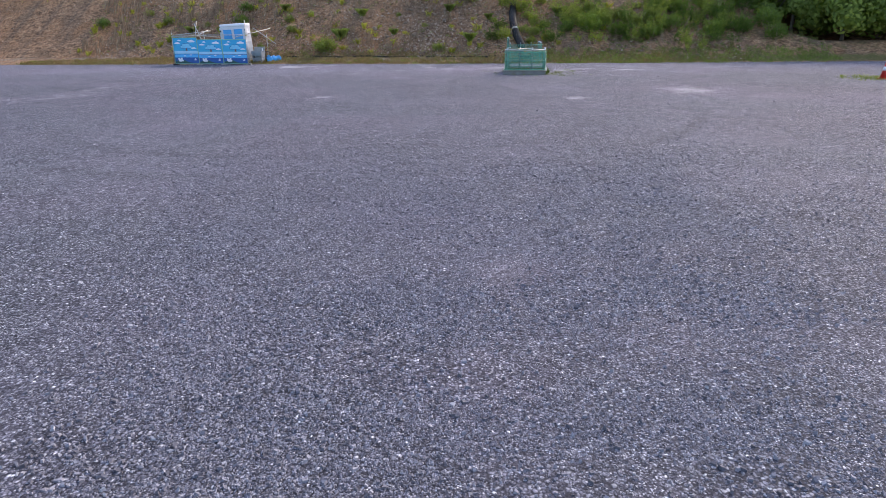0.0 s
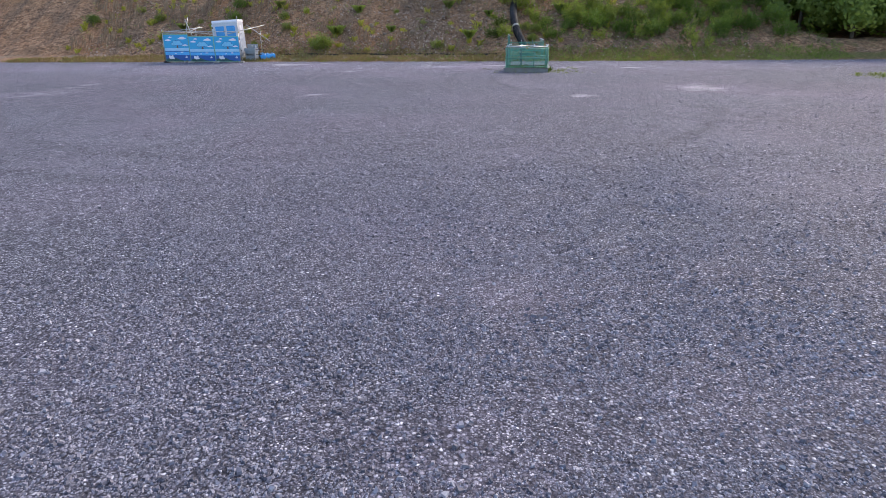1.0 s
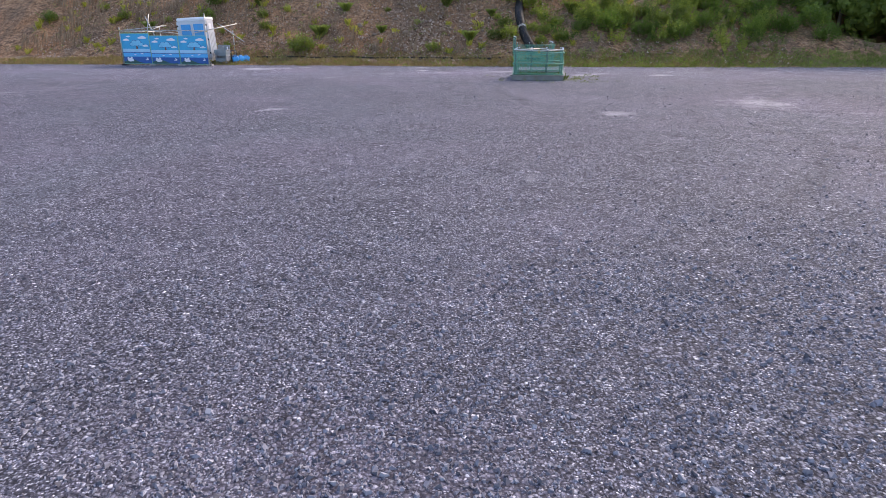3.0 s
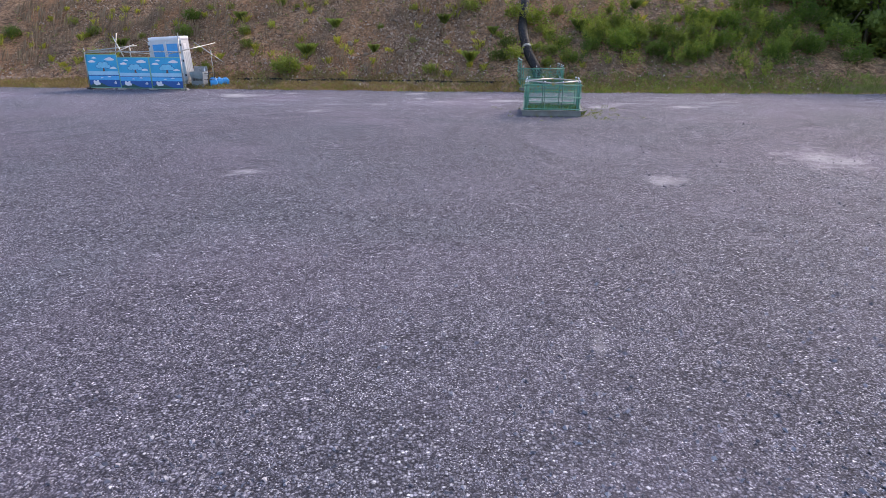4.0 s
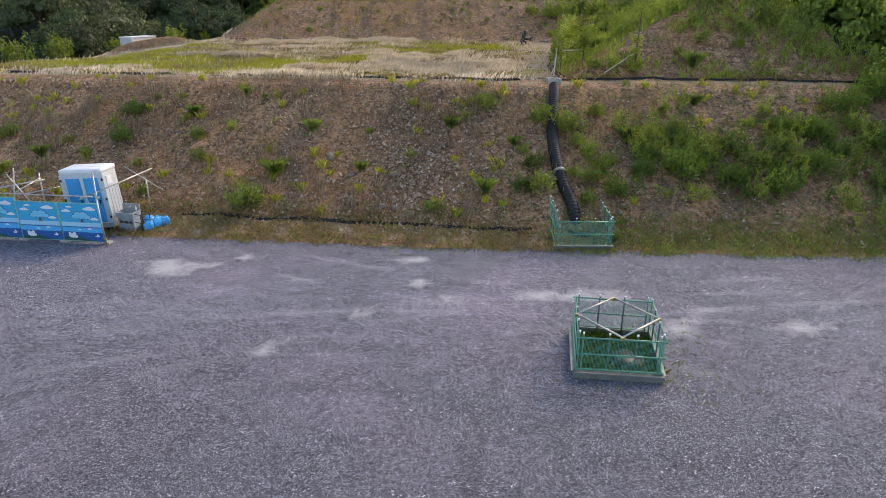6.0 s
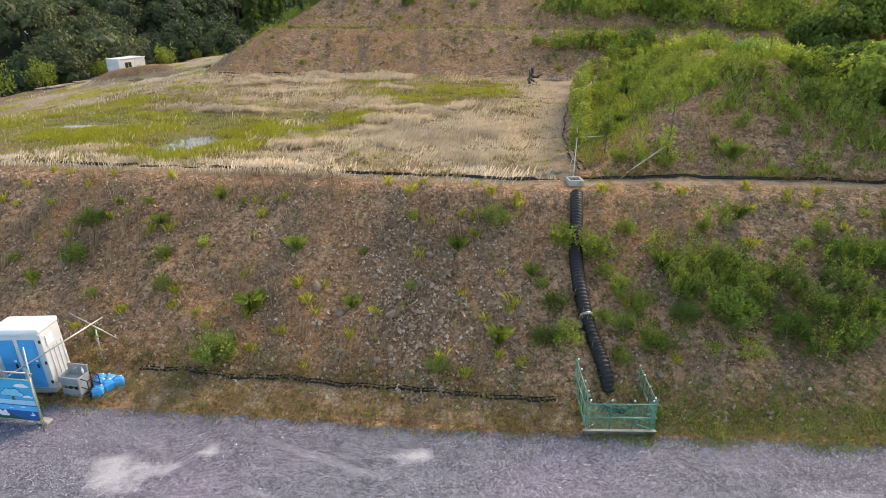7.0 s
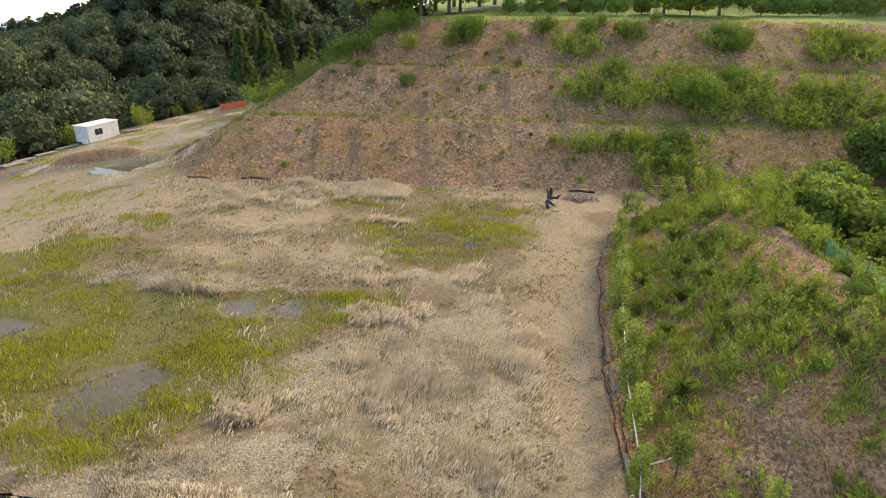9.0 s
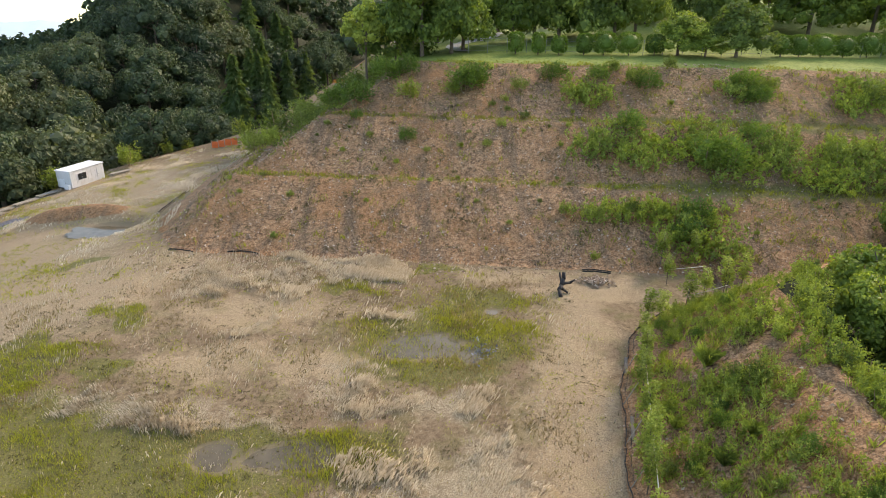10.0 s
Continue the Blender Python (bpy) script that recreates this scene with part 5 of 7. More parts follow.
def conifer_mesh(seed, mat, h, r0, card):
    g = np.random.default_rng(seed)
    n = 1500
    t = g.random(n) ** 0.75
    tier = np.round(t * 17) / 17
    a = g.uniform(0, 6.28, n)
    q = r0 * (1.02 - t) * np.sqrt(g.uniform(0.35, 1, n)) * (0.75 + 0.35 * np.sin(a * 3 + tier * 40))
    P = np.stack([np.cos(a) * q, np.sin(a) * q, h * (0.12 + 0.88 * (0.4 * t + 0.6 * tier)) - q * 0.25], -1)
    D = np.stack([np.cos(a), np.sin(a), -0.3 + 0 * a], -1) + g.normal(0, 0.25, (n, 3))
    V, F = leaf_quads(P - D * card * 0.4, D, card * g.uniform(0.7, 1.4, n), card * g.uniform(0.5, 0.8, n), g)
    bm = bmesh.new()
    rod(bm, (0, 0, h * 0.12), (0, 0, h * 0.96), r0 * 0.62, 9, 0.05)
    bmesh.ops.triangulate(bm, faces=bm.faces[:])
    iv = np.array([v.co[:] for v in bm.verts])
    bm.verts.index_update()
    tri = np.array([[v.index for v in f.verts] for f in bm.faces])
    bm.free()
    return fast("crown", np.concatenate([V, iv]), np.concatenate([F[:, [0, 1, 2]], F[:, [0, 2, 3]], tri + len(V)]), mat)


def trunk_mesh(seed, h, r0, C):
    g = random.Random(seed)
    bm = bmesh.new()
    a = Vector((0, 0, -0.6))
    for k in range(4):
        b = Vector((g.uniform(-0.15, 0.15) * k, g.uniform(-0.15, 0.15) * k, h * (k + 1) / 4))
        rod(bm, a, b, r0 * (1 - 0.2 * k), 7, r0 * (0.8 - 0.2 * k))
        a = b
    for c in list(C)[:: max(1, len(C) // 7)]:
        s = h * g.uniform(0.4, 0.8)
        rod(bm, (0, 0, s), Vector(c), r0 * 0.35, 5, r0 * 0.1)
    me = bpy.data.meshes.new("trunk")
    bm.to_mesh(me)
    bm.free()
    me.materials.append(M_BARK)
    return me


KINDS = {}


def kind(key, label, seeds, mat, rx, rz, z0, lobes, cards, card, th, tr):
    out = []
    for s in seeds:
        cm, C = crown_mesh(s, mat, rx, rz, z0, lobes, cards, card)
        out.append((cm, trunk_mesh(s, th, tr, C)))
    KINDS[key] = (label, out)


kind("oak", "dark evergreen broadleaf tree in the valley wood", (51, 52, 53), M_FOREST, 4.6, 4.6, 3.4, 40, 50, 0.38, 7.0, 0.28)
kind("olive", "grey-olive broadleaf tree in the valley wood", (54, 55), M_OLIVE, 4.4, 4.2, 3.2, 40, 50, 0.38, 7.5, 0.25)
kind("near", "bushy green tree behind the spur", (56, 57), M_WOODTREE, 3.0, 2.9, 0.9, 44, 90, 0.27, 4.5, 0.16)
kind("park", "leafy green park tree on the lawn", (58, 59), M_PARKTREE, 3.6, 4.6, 1.4, 46, 84, 0.34, 5.0, 0.22)
kind("tall", "tall dark green tree at the edge of the lawn", (60, 61), M_WOODTREE, 3.8, 6.2, 1.6, 48, 84, 0.38, 8.0, 0.26)
kind("slender", "slender light green tree with a bare trunk", (62,), M_LIME, 2.6, 4.2, 6.0, 34, 70, 0.32, 8.5, 0.2)
cones = [(conifer_mesh(s, M_CEDAR, 12.0, 3.2, 0.8), trunk_mesh(s, 12.5, 0.22, [])) for s in (71, 72)]
KINDS["cedar"] = ("dark pointed cedar in the valley wood", cones)


def plant(key, x, y, s, group, rng, sz=1.0, label="", z=None):
    lab, ms = KINDS[key]
    cm, tm = rng.choice(ms)
    e = thing("tree", label or lab, "tree", group, Matrix.LocRotScale((x, y, float(land(x, y)) if z is None else z), Euler((0, 0, rng.uniform(0, 6.28))), (s, s, s * sz)))
    mpart("crown", cm, e)
    mpart("trunk", tm, e, "brown bark")


rr = random.Random(9)
far = []
yy = 92.0
while yy < 380:
    gap = 7.6 + max(0, yy - 150) * 0.02
    xx = -190.0
    while xx < 8:
        px, py = xx + rr.uniform(-0.4, 0.4) * gap, yy + rr.uniform(-0.4, 0.4) * gap
        xx += gap
        dv = float(x_rim(py)) - px
        az = math.degrees(math.atan2(px, py - 44))
        dist = math.hypot(px, py - 44)
        if dv < 3.5 or az < -38.5 or az > 1 or dist > 300:
            continue
        if dist > (230 if az > -26 else 190):
            far.append((px, py))
            continue
        cedar = -19 < az < -9 and 125 < dist < 190 and rr.random() < 0.65
        key = "cedar" if cedar else ("olive" if rr.random() < (0.45 if az < -27 else 0.14) else "oak")
        plant(key, px, py, (rr.uniform(1.0, 1.55) if az > -25 or dist < 130 else rr.uniform(0.8, 1.05)) * (0.72 if dv < 9 else 1.0), "trees of the valley wood", rr, rr.uniform(0.9, 1.15))
    yy += gap
# the wood farther off, as one mass of crowns
cm, C = crown_mesh(91, M_FOREST, 5.2, 5.0, 4.0, 20, 16, 1.2)
v0 = np.empty(len(cm.vertices) * 3, np.float32)
cm.vertices.foreach_get("co", v0)
v0 = v0.reshape(-1, 3)
f0 = np.array([q.vertices[:] for q in cm.polygons])
bpy.data.meshes.remove(cm)
batch = []
for px, py in far:
    a, s = rr.uniform(0, 6.28), rr.uniform(0.9, 1.4) * (1.0 if px / (py - 44) > -0.49 else 0.75)
    rot = np.array([[math.cos(a), -math.sin(a), 0], [math.sin(a), math.cos(a), 0], [0, 0, 1]])
    batch.append((v0 @ rot.T * s + np.array([px, py, float(land(px, py))]), f0))
stuff("far_woods", *join(batch), M_FOREST, "dark wooded hillside beyond the valley", "woods")

# bright saplings along the valley rim, and the ridge
for x, y, s in [(-43.5, 131, 3.6), (-31, 143, 3.6), (-53, 112, 4.2), (-55, 106, 4.6), (-50.5, 124.5, 3.4), (-45, 135.5, 2.4), (-41, 138.5, 2.8), (-39, 141, 2.4)]:
    shrub("lime", x, y, s, "young trees at the valley rim", rr, 1.25)
for x, y, s in [(-21.5, 128, 5.5), (-24, 125, 4.5), (-18.5, 132, 4.4), (-22.5, 121, 3.0), (-17, 126, 3.6), (-14.5, 129, 4.0), (-12, 132, 4.2), (-9, 135, 4.0), (-6.5, 131, 3.4), (-12.5, 139, 4.4), (-8.5, 141, 4.4), (-4.5, 137, 3.6)]:
    shrub("weed", x, y, s, "bushes on the ridge", rr, 0.9)
# wood on the low ground to the right of the spur
for x, y, s in [(23.5, 60, 1.0), (24.5, 64.5, 1.15), (23.8, 69, 1.1), (26, 73.5, 1.3), (29, 77.5, 1.4), (31.5, 82, 1.3), (27.5, 66, 1.3), (28, 59, 1.4), (30, 71, 1.5), (34, 77, 1.5), (33, 64, 1.6), (38, 70, 1.7), (37, 83, 1.5),
                (26, 55, 1.2), (32, 55, 1.6), (39, 60, 1.8), (42, 78, 1.8), (44, 68, 1.8), (24.5, 78, 0.9), (28.5, 84, 1.0), (36.5, 89, 1.2), (22.6, 56.2, 1.0), (22.2, 59.2, 0.95), (48, 86, 1.6), (42, 92, 1.4), (29, 50, 1.3), (36, 49, 1.5), (31, 46.5, 1.35), (27.0, 53.5, 1.3), (34, 44.5, 1.4), (24.5, 55.6, 0.9), (26, 50.5, 0.7), (22.6, 48.6, 0.8), (24.6, 46.2, 0.9), (27.2, 44.4, 1.0), (30.0, 42.6, 1.0)]:
    plant("near", x + 2.4 * float(step(y, 62, 70)), y, s * 0.95, "trees to the right of the spur", rr, 1.05)
# park beyond the crest
for x, y, s, key, sz in [(-2.0, 127, 1.15, "tall", 1.1), (1.8, 129, 1.1, "tall", 1.15), (-5.5, 131, 1.1, "tall", 1.0), (3.5, 133, 1.0, "tall", 1.0), (11, 140, 1.25, "tall", 1.0), (14.5, 142, 1.3, "park", 1.1), (18, 141, 1.35, "park", 1.1),
                         (22.5, 143, 1.3, "park", 1.1), (26.5, 142, 1.3, "park", 1.1), (30.5, 145, 1.2, "park", 1.1), (37.7, 125.5, 1.08, "park", 0.85), (30.8, 127, 0.8, "tall", 0.7), (34, 126, 0.62, "tall", 0.7),
                         (44, 160, 1.2, "tall", 1.0), (52, 165, 1.3, "tall", 1.0), (60, 168, 1.4, "tall", 1.0), (66, 160, 1.4, "tall", 1.0), (36, 158, 1.2, "park", 1.0), (74, 150, 1.3, "tall", 1.0), (62, 128, 0.9, "tall", 1.0),
                         (8, 158, 1.5, "tall", 1.0), (0, 150, 1.4, "oak", 1.0), (-8, 145, 1.2, "oak", 1.0), (20, 165, 1.4, "oak", 1.1), (30, 170, 1.5, "oak", 1.1), (40, 175, 1.5, "oak", 1.1), (50, 182, 1.6, "oak", 1.1), (70, 180, 1.6, "oak", 1.1),
                         (12, 172, 1.5, "oak", 1.1), (60, 190, 1.6, "oak", 1.1), (82, 172, 1.6, "oak", 1.1), (4, 178, 1.6, "oak", 1.1), (90, 160, 1.5, "oak", 1.0), (58, 146, 1.2, "tall", 1.0), (66, 143, 1.3, "tall", 1.0), (72, 138, 1.3, "tall", 0.9), (54, 152, 1.2, "tall", 1.0), (46, 150, 1.2, "park", 1.0)]:
    plant(key, x, y, s, "trees of the park", rr, sz, "dark green park tree beyond the lawn" if key in ("tall", "oak") else "")
plant("slender", -9.2, 127.5, 0.95, "trees of the park", rr, 1.0)

# ---------------------------------------------------------------- materials of made things
M_STEEL = plain("galvanised_pipe", (0.5, 0.5, 0.47), 0.42, 0.75, 0.18, 8, 0.0, dirt=(0.22, 0.17, 0.12))
M_DARKSTEEL = plain("black_painted_steel", (0.03, 0.03, 0.033), 0.5, 0.2, 0.3, 6)
M_RAIL = plain("dark_green_pipe", (0.1, 0.3, 0.21), 0.45, 0.2, 0.25, 10, dirt=(0.2, 0.24, 0.2))
M_TREEPRINT = plain("pale_cyan_print", (0.16, 0.58, 0.8), 0.5, 0, 0.15, 14)
M_POST = plain("dull_green_steel", (0.08, 0.13, 0.12), 0.5, 0.3, 0.3, 12)
M_CLAMP = plain("yellow_zinc_clamp", (0.36, 0.32, 0.13), 0.5, 0.4, 0.3, 20)
M_GREENPIPE = plain("green_painted_pipe", (0.2, 0.5, 0.38), 0.45, 0.1, 0.2, 8, dirt=(0.25, 0.3, 0.25))
M_PLANK = plain("grey_steel_plank", (0.22, 0.23, 0.22), 0.55, 0.4, 0.2, 5, 0.2, 30, dirt=(0.2, 0.17, 0.13))
M_CONC = plain("concrete", (0.42, 0.4, 0.37), 0.9, 0, 0.22, 4, 0.4, 40, dirt=(0.2, 0.18, 0.14))
M_BLACKPIPE = plain("black_polyethylene", (0.01, 0.01, 0.011), 0.6, 0, 0.4, 5, dirt=(0.028, 0.025, 0.022))
M_WCBODY = plain("pale_grey_moulded_plastic", (0.62, 0.63, 0.65), 0.45, 0, 0.07, 3, 0.12, 8, dirt=(0.5, 0.48, 0.44))
M_WCROOF = plain("white_moulded_plastic", (0.82, 0.82, 0.84), 0.4, 0, 0.05, 3)
M_WCDOOR = plain("blue_moulded_plastic", (0.02, 0.33, 0.68), 0.4, 0, 0.12, 3, dirt=(0.1, 0.36, 0.62))
M_CAN = plain("blue_polythene", (0.03, 0.38, 0.78), 0.35, 0, 0.2, 6)
M_SINK = plain("grey_plastic", (0.36, 0.38, 0.39), 0.5, 0, 0.12, 5, dirt=(0.28, 0.26, 0.23))
M_SKY = plain("printed_sky_blue_sheet", (0.005, 0.4, 0.68), 0.5, 0, 0.12, 1.5)
M_PALE = plain("printed_pale_blue_sheet", (0.33, 0.65, 0.83), 0.5, 0, 0.08, 2)
M_SEA = plain("printed_deep_blue_sheet", (0.006, 0.1, 0.36), 0.5, 0, 0.2, 2)
M_HILL = plain("printed_dark_green_sheet", (0.012, 0.09, 0.08), 0.5, 0, 0.2, 3)
M_WHITE = plain("white_print", (0.78, 0.8, 0.84), 0.5, 0, 0.05, 5)
M_AZURE = plain("light_blue_print", (0.05, 0.45, 0.82), 0.5, 0, 0.1, 5)
M_BROWN = plain("brown_print", (0.16, 0.08, 0.07), 0.6, 0, 0.1, 5)
M_RED = plain("red_cone_plastic", (0.55, 0.03, 0.025), 0.45, 0, 0.15, 6)
M_TIMBER = plain("weathered_timber", (0.3, 0.26, 0.21), 0.85, 0, 0.3, 6, 0.5, 30)
M_DARKWOOD = plain("dark_weathered_timber", (0.13, 0.11, 0.095), 0.85, 0, 0.35, 6, 0.5, 30)
M_DEADWOOD = plain("blackened_wood", (0.028, 0.024, 0.024), 0.75, 0, 0.5, 5, 0.8, 18)
M_HUTWALL = plain("off_white_steel_cladding", (0.66, 0.66, 0.68), 0.5, 0, 0.06, 1.5, dirt=(0.5, 0.49, 0.46))
M_GLASS = plain("dark_window_glass", (0.02, 0.025, 0.03), 0.06, 0, 0.2, 3)
M_ORANGE = plain("orange_plastic", (0.75, 0.14, 0.03), 0.5, 0, 0.15, 3)
M_BAMBOO = plain("pale_support_pole", (0.55, 0.5, 0.42), 0.7, 0, 0.2, 6)
M_HOLE = plain("dark_wet_hollow", (0.012, 0.014, 0.012), 0.5, 0, 0.3, 5)
M_WIRE = plain("grey_fence_wire", (0.25, 0.26, 0.26), 0.5, 0.5, 0.2, 8)


def net_mat(name, col, cell, cover):
    m, ns, ls, p = tree(name)
    co = ns.new("ShaderNodeTexCoord").outputs["Object"]
    sp = ns.new("ShaderNodeSeparateXYZ")
    ls.new(co, sp.inputs[0])
    f = []
    for k in (0, 2):
        w = calc(ns, ls, "FRACT", calc(ns, ls, "DIVIDE", sp.outputs[k], cell))
        f.append(calc(ns, ls, "LESS_THAN", w, cover))
    fac = calc(ns, ls, "MAXIMUM", f[0], f[1])
    p.inputs["Base Color"].default_value = (*col, 1)
    p.inputs["Roughness"].default_value = 0.6
    t = ns.new("ShaderNodeBsdfTransparent")
    mx = ns.new("ShaderNodeMixShader")
    ls.new(fac, mx.inputs[0])
    ls.new(t.outputs[0], mx.inputs[1])
    ls.new(p.outputs[0], mx.inputs[2])
    ls.new(mx.outputs[0], ns["Material Output"].inputs[0])
    return m


M_NET = net_mat("green_safety_net", (0.1, 0.45, 0.32), 0.03, 0.12)


def one(name, parent, mat, label="", smooth=False):
    """Starts a part: returns its bmesh and the call that links it."""
    bm = bmesh.new()
    return bm, lambda at=None: part(name, bm, mat, parent, label, smooth, at)


def simple(name, parent, mat, dims, bevel=0.0, label="", at=None):
    bm, link = one(name, parent, mat, label)
    box(bm, *dims, bevel)
    return link(at)


def pipe(name, parent, a, b, r=0.024, mat=None, label="", n=8):
    bm, link = one(name, parent, mat or M_STEEL, label, True)
    rod(bm, a, b, r, n)
    return link()


def clamp(parent, p, s=0.042):
    bm, link = one("clamp", parent, M_CLAMP, "yellow zinc pipe clamp")
    box(bm, p[0] - s, p[0] + s, p[1] - s, p[1] + s, p[2] - s, p[2] + s, 0.015)
    rod(bm, (p[0] + s, p[1], p[2]), (p[0] + s * 1.8, p[1], p[2]), 0.014, 6)
    return link()


# ---------------------------------------------------------------- portable toilet
def toilet():
    t = thing("portable_toilet", "pale grey portable toilet with two blue doors and white roof", "toilet", "", pose(-13.12, 42.45, -0.02, 0, -3, -4))
    W, D = 0.8, 0.48
    for x in (-0.55, 0.55):
        simple("skid", t, M_DARKSTEEL, (x - 0.06, x + 0.06, -D - 0.02, D + 0.05, 0.0, 0.16), 0.01, "dark steel skid")
    simple("plinth", t, M_SINK, (-W + 0.02, W - 0.02, -D + 0.02, D - 0.02, 0.16, 0.34), 0.02, "grey plastic plinth")
    simple("body", t, M_WCBODY, (-W, W, -D, D, 0.34, 2.3), 0.04)
    bm, link = one("roof", t, M_WCROOF, "white domed roof", True)
    box(bm, -W - 0.025, W + 0.025, -D - 0.025, D + 0.025, 2.27, 2.46, 0.07)
    for y in (-0.28, 0.0, 0.28):
        box(bm, -W + 0.14, W - 0.14, y - 0.07, y + 0.07, 2.44, 2.466, 0.012)
    link()
    for x in (-0.35, 0.35):
        bm, link = one("door", t, M_WCDOOR, "blue plastic door")
        box(bm, x - 0.27, x + 0.27, -D - 0.035, -D - 0.004, 0.4, 2.12, 0.02)
        d = link()
        for z0, z1 in ((0.5, 1.18), (1.28, 2.02)):
            simple("door_panel", d, M_WCDOOR, (x - 0.2, x + 0.2, -D - 0.05, -D - 0.035, z0, z1), 0.012)
        simple("handle", d, M_DARKSTEEL, (x + 0.17, x + 0.23, -D - 0.085, -D - 0.05, 1.15, 1.29), 0.01, "dark door handle")
        simple("latch_sign", d, M_WHITE, (x + 0.15, x + 0.23, -D - 0.058, -D - 0.05, 1.36, 1.42), 0, "white latch plate")
    simple("corner_post", t, M_WCBODY, (-0.06, 0.06, -D - 0.03, -D, 0.36, 2.26), 0.012)
    for x in (-W, W):
        simple("corner_post", t, M_WCBODY, (x - 0.05, x + 0.05, -D - 0.02, -D + 0.06, 0.36, 2.26), 0.015)
    for sx in (-1, 1):
        for k in range(5):
            y = -0.38 + 0.19 * k
            x0, x1 = sorted((sx * W, sx * (W + 0.022)))
            simple("rib", t, M_WCBODY, (x0, x1, y - 0.035, y + 0.035, 0.45, 1.68), 0.008)
        x0, x1 = sorted((sx * W, sx * (W + 0.03)))
        bm, link = one("vent", t, M_WCROOF, "white slatted vent panel")
        box(bm, x0, x1, -0.26, 0.06, 1.78, 2.12, 0.012)
        for z in (1.84, 1.92, 2.0, 2.08):
            box(bm, x1 - 0.002 if sx > 0 else x0 - 0.012, x1 + 0.012 if sx > 0 else x0 + 0.002, -0.22, 0.02, z - 0.012, z + 0.012)
        link()
        for z in (0.55, 1.25, 2.0):
            simple("hinge", t, M_DARKSTEEL, (sx * W - 0.035, sx * W + 0.035, -D - 0.045, -D - 0.02, z, z + 0.1), 0.006, "dark hinge")


toilet()


# ---------------------------------------------------------------- printed screen panels
def blob(bm, cx, cz, lobes, y=-0.03):
    """A flat printed shape of overlapping round lobes, at most 2 mm thick."""
    for k, (dx, dz, rx, rz) in enumerate(lobes):
        yy = y - 0.0012 * k
        ring = [bm.verts.new((cx + dx + rx * math.cos(a), yy, cz + dz + rz * math.sin(a))) for a in np.linspace(0, 2 * math.pi, 18, endpoint=False)]
        bm.faces.new(ring)


CLOUD = [(0, 0, 0.13, 0.045), (-0.07, -0.012, 0.09, 0.03), (0.08, -0.012, 0.08, 0.03), (0.02, 0.025, 0.07, 0.035)]


